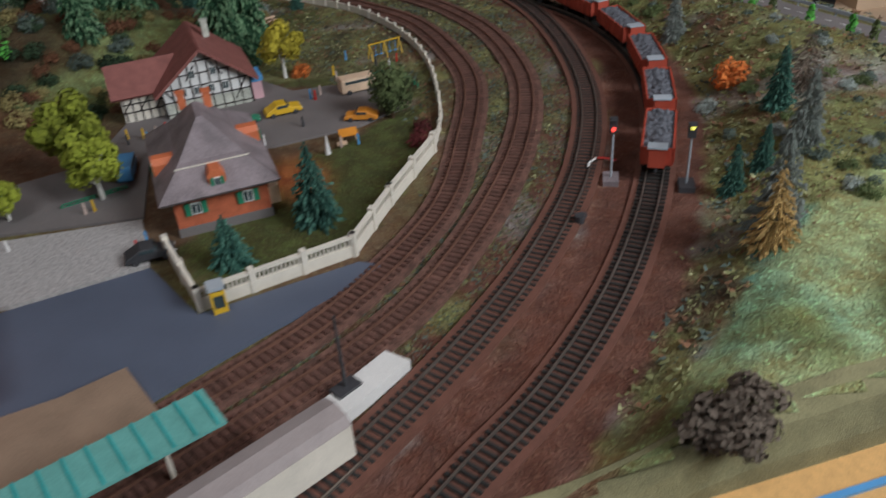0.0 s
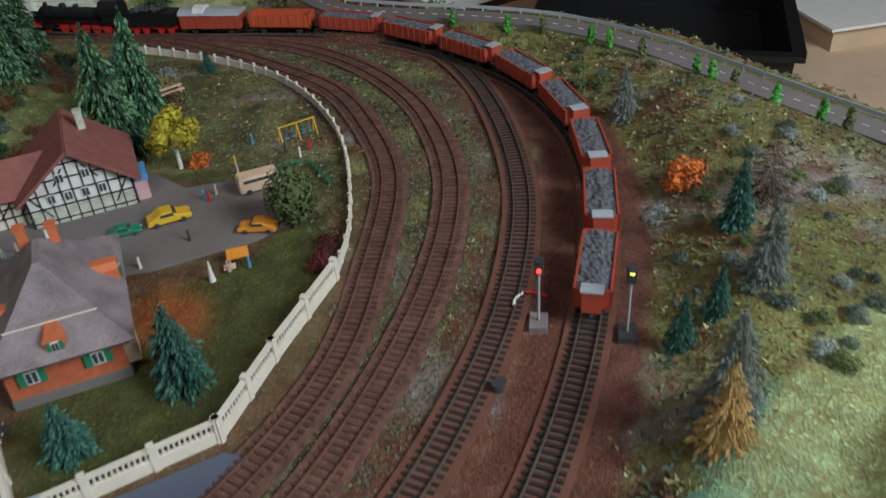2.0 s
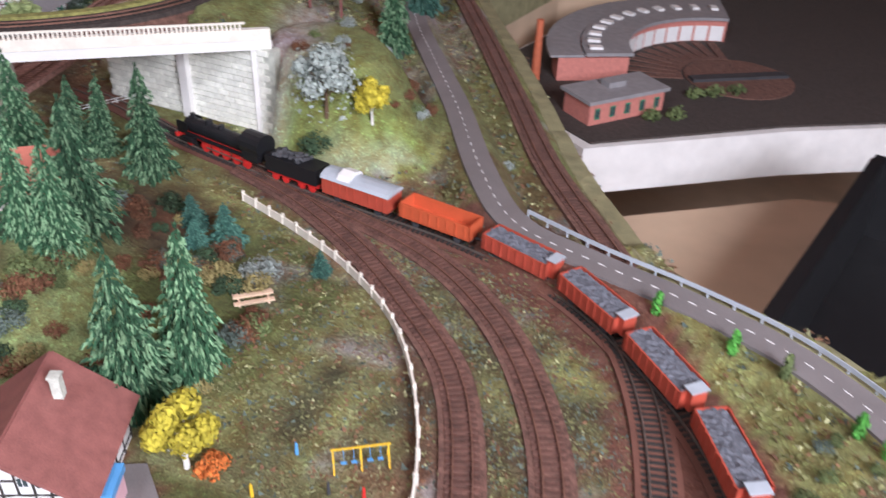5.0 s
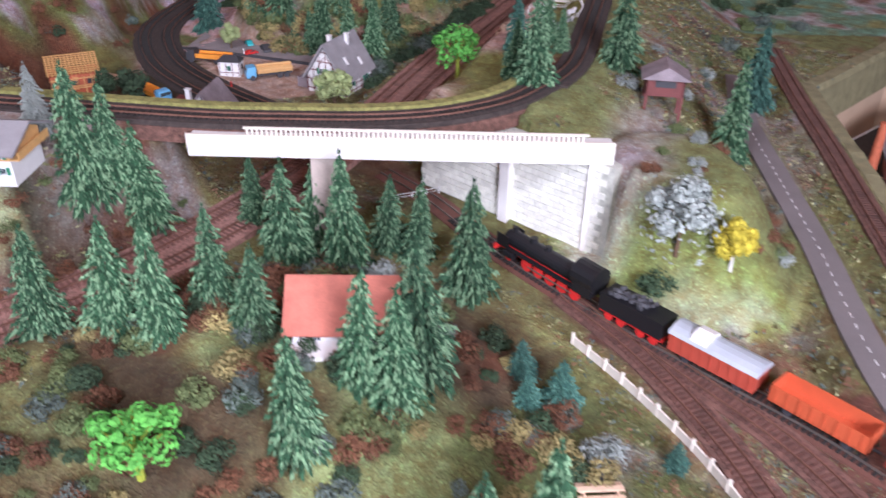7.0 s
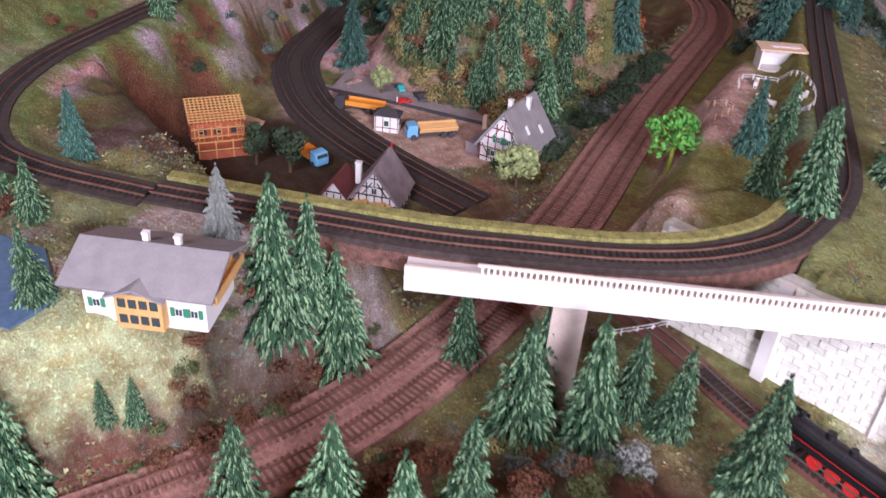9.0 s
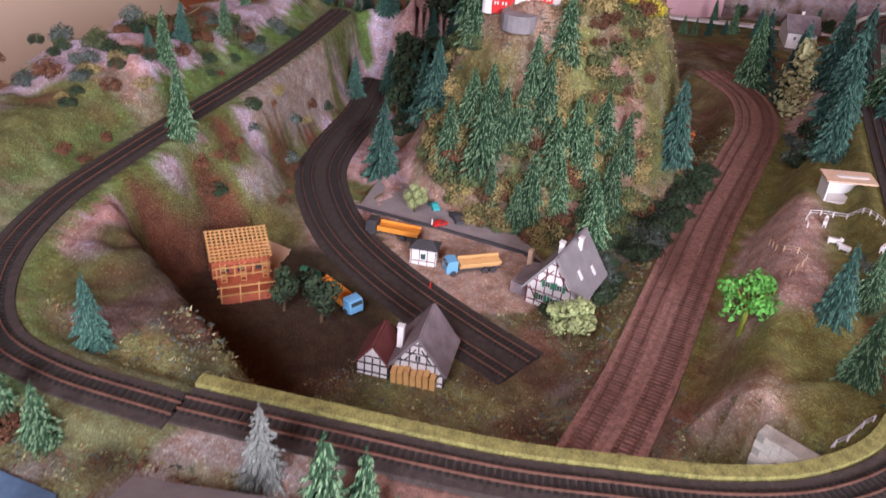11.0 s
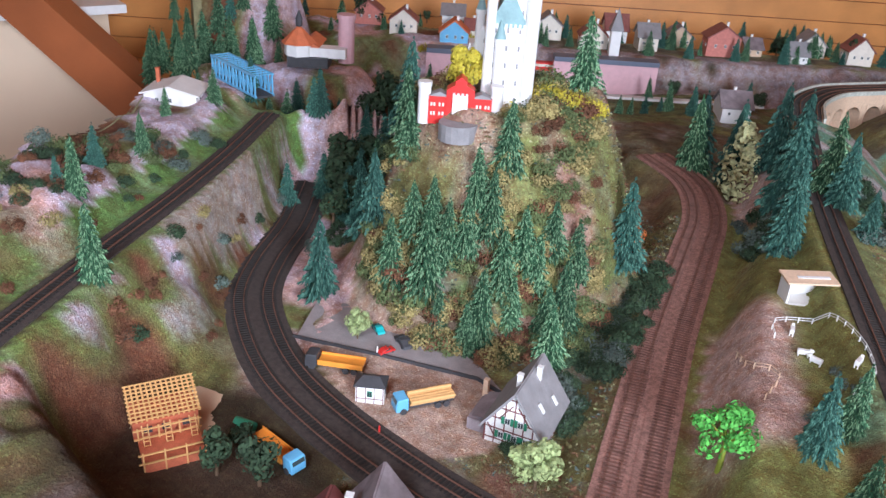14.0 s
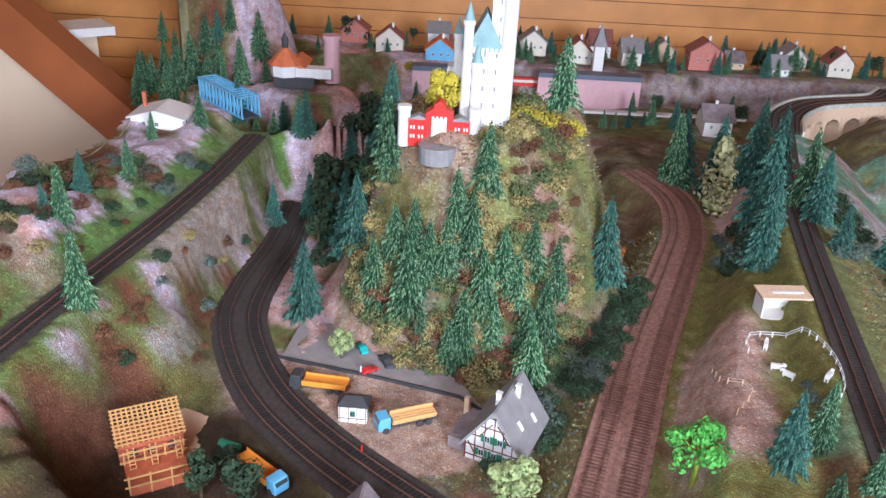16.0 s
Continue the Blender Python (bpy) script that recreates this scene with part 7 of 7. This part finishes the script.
box(b, 0, 0, 0.001, 0.022, 0.013, 0.003, 45)
part("base", b, DARK, mast)
# brushwood on the edge
for x, y, s in ((0.165, 0.308, 0.034), (0.192, 0.318, 0.036), (0.182, 0.293, 0.03)):
    c = leaf_mesh(int(x * 1000), bpy.data.materials["bare_twigs"], LOW, 700, 0.10)
    o = tagged(new("brushwood", c), "heap of dark brown brushwood on the layout's edge", "brushwood", "brushwood heaps")
    o.matrix_basis = pose(x, y, height(x, y) - 0.003) @ Matrix.Diagonal((s, s, s * 0.7, 1))
b = bmesh.new()
ribbon(b, np.array([(-0.10, 0.185, 0.0), (0.16, 0.268, 0.0), (0.33, 0.318, 0.0), (0.53, 0.40, 0.0), (0.74, 0.60, 0.0)]), 0, 0.028, -0.05, -0.012)
solid("edge_board", b, WOOD, "yellow varnished wooden edge board of the layout", "board", kind="structure")
b = bmesh.new()
ribbon(b, np.array([(0.14, 0.250, 0.0), (0.33, 0.302, 0.0), (0.53, 0.385, 0.0)]), 0, 0.0025, -0.0125, -0.009)
solid("cable", b, BLUE, "blue cable along the edge board", "cable")

rail = thing("guard_rail", "grey guard rail beside the country road", "guard rail", Matrix())
q = curve(at_height(ROAD[:7], 0.032), 0.03)
b = bmesh.new()
ribbon(b, q, -0.025, 0.0008, 0.006, 0.011)
part("beam", b, SILVER, rail)
d = np.gradient(q[:, :2], axis=0)
d /= np.linalg.norm(d, axis=1)[:, None]
for p, n in zip(q, d):
    b = bmesh.new()
    box(b, p[0] + n[1] * 0.025, p[1] - n[0] * 0.025, 0.037, 0.002, 0.002, 0.012)
    part("post", b, SILVER, rail)
for k, (i, off) in enumerate(((3, 0.03), (4, 0.034), (6, 0.031), (8, 0.03), (9, 0.036), (10, 0.03), (13, 0.033), (15, 0.031), (16, 0.035), (19, 0.03), (21, 0.034), (24, 0.032))):
    p, n = q[min(i, len(q) - 1)], d[min(i, len(q) - 1)]
    x, y = p[0] - n[1] * off, p[1] + n[0] * off
    o = tagged(new("roadside_bush", leaf_mesh(40 + k, LEAF_BRIGHT if k % 3 else LEAF_OLIVE, TALL, 170, 0.10)), "small bright green bush beside the road", "bush", "roadside bushes")
    o.matrix_basis = pose(x, y, height(x, y) - 0.002, 0, 0, 40 * k) @ Matrix.Diagonal((0.026, 0.026, 0.03, 1))

# ---- beyond the edge: tray, table, engine shed ----
crate = thing("plastic_crate", "open black plastic crate beside the layout", "crate", pose(0.565, 1.704, -0.06, 0, 0, -17.8))
for name, cx, cy, sx, sy, ry, rx in (("end_wall", 0, -0.30, 0.43, 0.008, 0, -3), ("end_wall", 0, 0.30, 0.43, 0.008, 0, 3), ("side_wall", -0.21, 0, 0.008, 0.608, 3, 0), ("side_wall", 0.21, 0, 0.008, 0.608, -3, 0)):
    b = bmesh.new()
    box(b, cx, cy, -0.07, sx, sy, 0.14, 0, -rx, -ry)
    part(name, b, TRAY, crate)
b = bmesh.new()
box(b, 0, 0, -0.136, 0.42, 0.60, 0.008)
part("bottom", b, TRAY, crate)
b = bmesh.new()
for cx, cy, sx, sy in ((0, -0.312, 0.46, 0.022), (0, 0.312, 0.46, 0.022), (-0.222, 0, 0.022, 0.604), (0.222, 0, 0.022, 0.604)):
    box(b, cx, cy, 0.002, sx, sy, 0.010)
part("rim", b, TRAY, crate)
b = bmesh.new()
slab(b, [(0.0, 1.93), (0.36, 2.16), (1.6, 2.3), (1.8, 0.7), (0.85, 0.7), (0.5, 1.2), (0.2, 1.5)], -0.24, -0.20)
table = thing("work_table", "tan work table beside the layout", "table", Matrix())
part("tabletop", b, TAN, table)
for x, y in ((0.35, 1.9), (1.5, 2.0), (1.6, 0.9), (0.8, 0.95)):
    b = bmesh.new()
    box(b, x, y, -0.57, 0.06, 0.06, 0.66)
    part("leg", b, TAN, table)
cab = thing("drawing_board", "white-topped board with a tan front edge", "board", pose(1.28, 2.05, 0, 0, 0, 9))
b = bmesh.new()
box(b, 0, 0, -0.177, 0.86, 0.62, 0.048)
part("body", b, TAN, cab)
b = bmesh.new()
box(b, 0, 0, -0.15, 0.89, 0.65, 0.006)
part("top", b, WHITE, cab)
sheet = thing("printed_sheet", "white sheet with small grey drawings", "paper", pose(1.02, 1.99, -0.1458, 0, 0, 9))
b = bmesh.new()
box(b, 0, 0, 0, 0.21, 0.30, 0.0012)
part("paper", b, WHITE, sheet)
for k in range(5):
    b = bmesh.new()
    box(b, -0.05 + 0.022 * k, -0.02 + 0.02 * (k % 2), 0.001, 0.018, 0.022, 0.0006, 17 * k)
    part("print", b, ROOF_GREY, sheet)
ring = thing("turntable", "round turntable pit with a dark deck", "turntable", pose(0.22, 2.66, -0.160))
b = bmesh.new()
cyl(b, 0, 0, 0.001, 0.13, 0.004, 32)
part("pit", b, BALLAST, ring)
b = bmesh.new()
box(b, 0, 0, 0.006, 0.25, 0.03, 0.008, 30)
part("deck", b, DARK, ring)
for k in range(11):
    a = 108 + 9.0 * k
    b = bmesh.new()
    box(b, 0.20, 0, 0.001, 0.13, 0.022, 0.003)
    o = part("stub_track", b, BALLAST, ring)
    o.matrix_basis = pose(0, 0, 0, 0, 0, a)
b = bmesh.new()
slab(b, [(-0.06, 2.14), (0.34, 2.40), (0.95, 2.72), (1.0, 3.9), (0.45, 3.95), (-0.24, 2.98), (-0.36, 2.55), (-0.22, 2.28)], -0.27, -0.165)
solid("lower_module", b, CONCRETE, "white-sided lower module that carries the engine shed", "module", kind="structure")
b = bmesh.new()
slab(b, [(-0.05, 2.165), (0.32, 2.41), (0.93, 2.73), (0.98, 3.88), (0.44, 3.93), (-0.23, 2.97), (-0.35, 2.55), (-0.21, 2.29)], -0.166, -0.160)
solid("lower_ground", b, BALLAST_DARK, "dark ballast ground of the engine yard", "ground", kind="structure")
shedr = thing("roundhouse", "curved engine shed with grey roof and rose brick walls", "building", pose(0.22, 2.66, -0.160))
for name, r0, r1, z0, z1, mat in (("wall", 0.28, 0.45, 0.0, 0.055, BRICK_ROSE), ("roof", 0.27, 0.385, 0.058, 0.066, ROOF_GREY), ("rear_roof", 0.388, 0.47, 0.0562, 0.062, ROOF_GREY)):
    b = bmesh.new()
    pts = [math.radians(100 + 105 * k / 22) for k in range(23)]
    slab(b, [(r0 * math.cos(a), r0 * math.sin(a)) for a in pts] + [(r1 * math.cos(a), r1 * math.sin(a)) for a in pts[::-1]], z0, z1)
    part(name, b, mat, shedr)
for k in range(12):
    a = 105 + 8.6 * k
    b = bmesh.new()
    box(b, 0, 0, 0, 0.03, 0.018, 0.006)
    o = part("skylight", b, WHITE, shedr)
    o.matrix_basis = pose(0.355 * math.cos(radians(a)), 0.355 * math.sin(radians(a)), 0.069, 0, 0, a)
    b = bmesh.new()
    box(b, 0, 0, 0, 0.002, 0.035, 0.04)
    o = part("gate", b, WHITE, shedr)
    o.matrix_basis = pose(0.278 * math.cos(radians(a)), 0.278 * math.sin(radians(a)), 0.022, 0, 0, a)
b = bmesh.new()
cyl(b, 0, 0, 0.07, 0.011, 0.15, 12, 0.008)
solid("factory_chimney", b, BRICK, "tall orange-red brick chimney", "chimney", pose(-0.235, 2.45, -0.160))
work = thing("workshop", "rose brick workshop with a flat grey roof", "building", pose(-0.035, 2.345, -0.160, 0, 0, 47))
b = bmesh.new()
box(b, 0, 0, 0.022, 0.20, 0.09, 0.05)
part("wall", b, BRICK_ROSE, work)
b = bmesh.new()
box(b, 0, 0, 0.052, 0.215, 0.105, 0.008)
box(b, 0.0, 0.01, 0.062, 0.045, 0.03, 0.012)
part("roof", b, ROOF_GREY, work)
for k in range(5):
    window(work, -0.08 + 0.04 * k, -0.0462, 0.024, 0.014, 0.024, 0, GREEN)
for x, y in ((0.13, 2.50), (0.17, 2.53), (0.22, 2.56), (0.10, 2.36), (0.05, 2.33)):
    o = tagged(new("hedge_bush", leaf_mesh(int(x * 999), LEAF_OLIVE, LOW, 200, 0.13)), "green hedge bush in the engine yard", "bush", "yard bushes")
    o.matrix_basis = pose(x, y, -0.162) @ Matrix.Diagonal((0.03, 0.03, 0.035, 1))

# ---- far town ----
for i, (u, v, w, d, hw, hr, wm, rm) in enumerate([(-0.24, 3.12, 0.10, 0.07, 0.05, 0.09, CREAM, ROOF_RED), (-0.06, 3.22, 0.12, 0.08, 0.07, 0.10, WHITE, ROOF_GREY), (-0.05, 3.02, 0.10, 0.07, 0.04, 0.08, SKYBLUE, ROOF_ORANGE), (0.14, 3.1, 0.10, 0.07, 0.04, 0.085, CREAM, ROOF_RED), (0.46, 3.1, 0.10, 0.08, 0.045, 0.09, CREAM, ROOF_RED), (0.66, 3.12, 0.10, 0.07, 0.055, 0.095, CREAM, ROOF_GREY), (0.93, 3.1, 0.12, 0.08, 0.07, 0.11, BRICK_ROSE, ROOF_RED), (1.20, 3.06, 0.065, 0.06, 0.035, 0.075, WHITE, ROOF_GREY), (1.43, 3.1, 0.09, 0.08, 0.055, 0.10, CREAM, ROOF_RED), (0.86, 2.62, 0.10, 0.09, 0.05, 0.09, WHITE, ROOF_PURPLE), (-0.38, 3.22, 0.10, 0.08, 0.045, 0.08, BRICK_ROSE, ROOF_RED), (0.02, 3.10, 0.09, 0.06, 0.04, 0.07, CREAM, ROOF_RED), (0.30, 3.20, 0.10, 0.08, 0.05, 0.09, CREAM, ROOF_GREY), (0.56, 3.24, 0.11, 0.08, 0.05, 0.10, WHITE, ROOF_RED), (0.80, 3.22, 0.10, 0.07, 0.04, 0.08, TAN, ROOF_PURPLE), (1.06, 3.16, 0.10, 0.06, 0.03, 0.06, TAN, ROOF_PURPLE), (1.30, 3.22, 0.10, 0.08, 0.04, 0.085, CREAM, ROOF_GREY)]):
    x, y, _ = far(u, v)
    house("town_house", "model town house with pitched roof and rendered walls", x, y, height(x, y) - 0.003, FAR_TURN + (90 if i % 2 else 0), w, d, hw, hr, wm, rm, None, [(-w * 0.25, hw * 0.6), (w * 0.05, hw * 0.6), (w * 0.3, hw * 0.6)], [(w * 0.1, 0, hr, 0.008, 0.022)])
x, y, _ = far(0.52, 2.98)
church = thing("chapel_tower", "white chapel tower with a grey pointed roof", "tower", pose(x, y, height(x, y) - 0.002, 0, 0, FAR_TURN))
b = bmesh.new()
box(b, 0, 0, 0.045, 0.035, 0.035, 0.09)
part("shaft", b, WHITE, church)
b = bmesh.new()
cyl(b, 0, 0, 0.125, 0.034, 0.075, 4, 0.001, 0, 0, 45)
part("spire", b, ROOF_GREY, church)
b = bmesh.new()
x, y, _ = far(0.36, 2.93)
box(b, 0, 0, 0.018, 0.30, 0.03, 0.028)
tr = solid("express_coach", b, RED, "red and cream coach on the town line", "coach", pose(x, y, height(x, y) + 0.002, 0, 0, FAR_TURN))
b = bmesh.new()
box(b, 0, -0.0155, 0.022, 0.29, 0.001, 0.009)
part("window_band", b, CREAM, tr)
for u0, u1 in ((-0.14, 0.02), (0.30, 0.66)):
    x, y, _ = far((u0 + u1) / 2, 2.865)
    w_ = thing("pink_wall", "pink rendered retaining wall with a grey coping", "wall", pose(x, y, 0.02, 0, 0, FAR_TURN), kind="structure")
    b = bmesh.new()
    box(b, 0, 0, 0.045, u1 - u0, 0.02, 0.11)
    part("face", b, PINK, w_)
    b = bmesh.new()
    box(b, 0, 0.01, 0.108, u1 - u0, 0.06, 0.016)
    part("coping", b, STREET_BLUE, w_)
x0, y0, _ = far(0.1, 2.74)
x1, y1, _ = far(1.0, 2.74)
b = bmesh.new()
ribbon(b, np.array([(x0, y0, 0.035), (x1, y1, 0.035)]), 0, 0.016, 0, 0.008)
solid("far_line", b, CONCRETE, "pale far railway line below the wall", "track", kind="structure")
# viaduct
via = thing("viaduct", "sandstone viaduct with round arches", "viaduct", Matrix())
b = bmesh.new()
ribbon(b, curve(at_height(VIADUCT, 0.0), 0.02), 0, 0.05, 0.128, 0.160)
part("deck", b, WOOD_PALE, via)
for s in (-1, 1):
    b = bmesh.new()
    ribbon(b, curve(at_height(VIADUCT, 0.0), 0.02), s * 0.049, 0.003, 0.160, 0.172)
    part("parapet", b, STONE, via)
q = curve(VIADUCT, 0.075)
for i in range(len(q)):
    d = q[min(i + 1, len(q) - 1)] - q[max(i - 1, 0)]
    A = math.degrees(math.atan2(d[1], d[0]))
    b = bmesh.new()
    box(b, 0, 0, 0.055, 0.018, 0.092, 0.15)
    o = part("pier", b, WOOD_PALE, via)
    o.matrix_basis = pose(q[i, 0], q[i, 1], 0, 0, 0, A)
    if i < len(q) - 1:
        b = bmesh.new()
        R = 0.0285
        arc = [(R * math.cos(radians(a)), R * math.sin(radians(a)) * 0.9) for a in range(0, 181, 20)]
        prism(b, [(R, 0.034), *arc[:1], *arc[1:-1], arc[-1], (-R, 0.034)], -0.046, 0.046)
        o = part("arch", b, WOOD_PALE, via)
        m = (q[i] + q[i + 1]) / 2
        o.matrix_basis = pose(m[0], m[1], 0.098, 0, 0, math.degrees(math.atan2(*(q[i + 1] - q[i])[::-1])))
# hilltop restaurant, truss bridge, hall
x, y, _ = far(-0.47, 2.45)
rest = thing("hilltop_restaurant", "hilltop restaurant with an orange pyramid roof on dark stilts", "building", pose(x, y, 0.14, 0, 0, FAR_TURN))
b = bmesh.new()
box(b, 0, 0, 0.028, 0.12, 0.08, 0.03)
part("lower_storey", b, DARK, rest)
b = bmesh.new()
cyl(b, -0.03, 0, 0.06, 0.045, 0.035, 8)
box(b, 0.05, 0, 0.055, 0.12, 0.05, 0.028)
part("wall", b, WHITE, rest)
b = bmesh.new()
cyl(b, -0.03, 0, 0.10, 0.054, 0.045, 8, 0.008)
prism(b, [(-0.034, 0.068), (0.034, 0.068), (0, 0.09)], -0.02, 0.11)
part("roof", b, ROOF_ORANGE, rest)
b = bmesh.new()
cyl(b, -0.03, 0, 0.135, 0.010, 0.02, 8)
cyl(b, -0.03, 0, 0.158, 0.012, 0.026, 8, 0.0005)
part("lantern", b, DARK, rest)
b = bmesh.new()
cyl(b, 0.105, 0.03, 0.085, 0.024, 0.13, 16)
cyl(b, 0.105, 0.03, 0.155, 0.028, 0.014, 16)
part("round_tower", b, PINK, rest, "pale pink crenellated round tower")
truss = thing("truss_bridge", "light blue steel truss bridge", "bridge", pose(-2.47, 2.615, 0.128, 0, 0, -16))
b = bmesh.new()
box(b, 0, 0, 0.004, 0.26, 0.05, 0.006)
part("deck", b, DARK, truss)
for s in (-1, 1):
    for z in (0.006, 0.062):
        b = bmesh.new()
        box(b, 0, s * 0.026, z, 0.26, 0.005, 0.006)
        part("chord", b, SKYBLUE, truss)
    for k in range(13):
        b = bmesh.new()
        box(b, -0.125 + k * 0.0208, s * 0.026, 0.034, 0.004, 0.004, 0.056)
        part("post", b, SKYBLUE, truss)
        if k < 12:
            b = bmesh.new()
            box(b, -0.115 + k * 0.0208, s * 0.026, 0.034, 0.003, 0.003, 0.06, 0, 0, 20 * (1 if k % 2 else -1))
            part("diagonal", b, SKYBLUE, truss)
for k in range(13):
    b = bmesh.new()
    box(b, -0.125 + k * 0.0208, 0, 0.063, 0.004, 0.055, 0.003)
    part("cross_member", b, SKYBLUE, truss)
house("white_hall", "long white hall with a low white roof on the cliff", -2.30, 2.255, height(-2.30, 2.255) - 0.004, 32, 0.12, 0.09, 0.026, 0.042, WHITE, CONCRETE, None, [(-0.03, 0.012), (0.0, 0.012)], [(-0.05, 0.03, 0.04, 0.008, 0.05, BRICK)])
house("dark_chapel", "small dark pink chapel in the valley", *far(-0.30, 1.98)[:2], 0.02, FAR_TURN, 0.05, 0.08, 0.05, 0.09, BRICK_ROSE, ROOF_PURPLE, None, [(0, 0.03)], [(0.0, 0.02, 0.09, 0.008, 0.03, BRICK)])
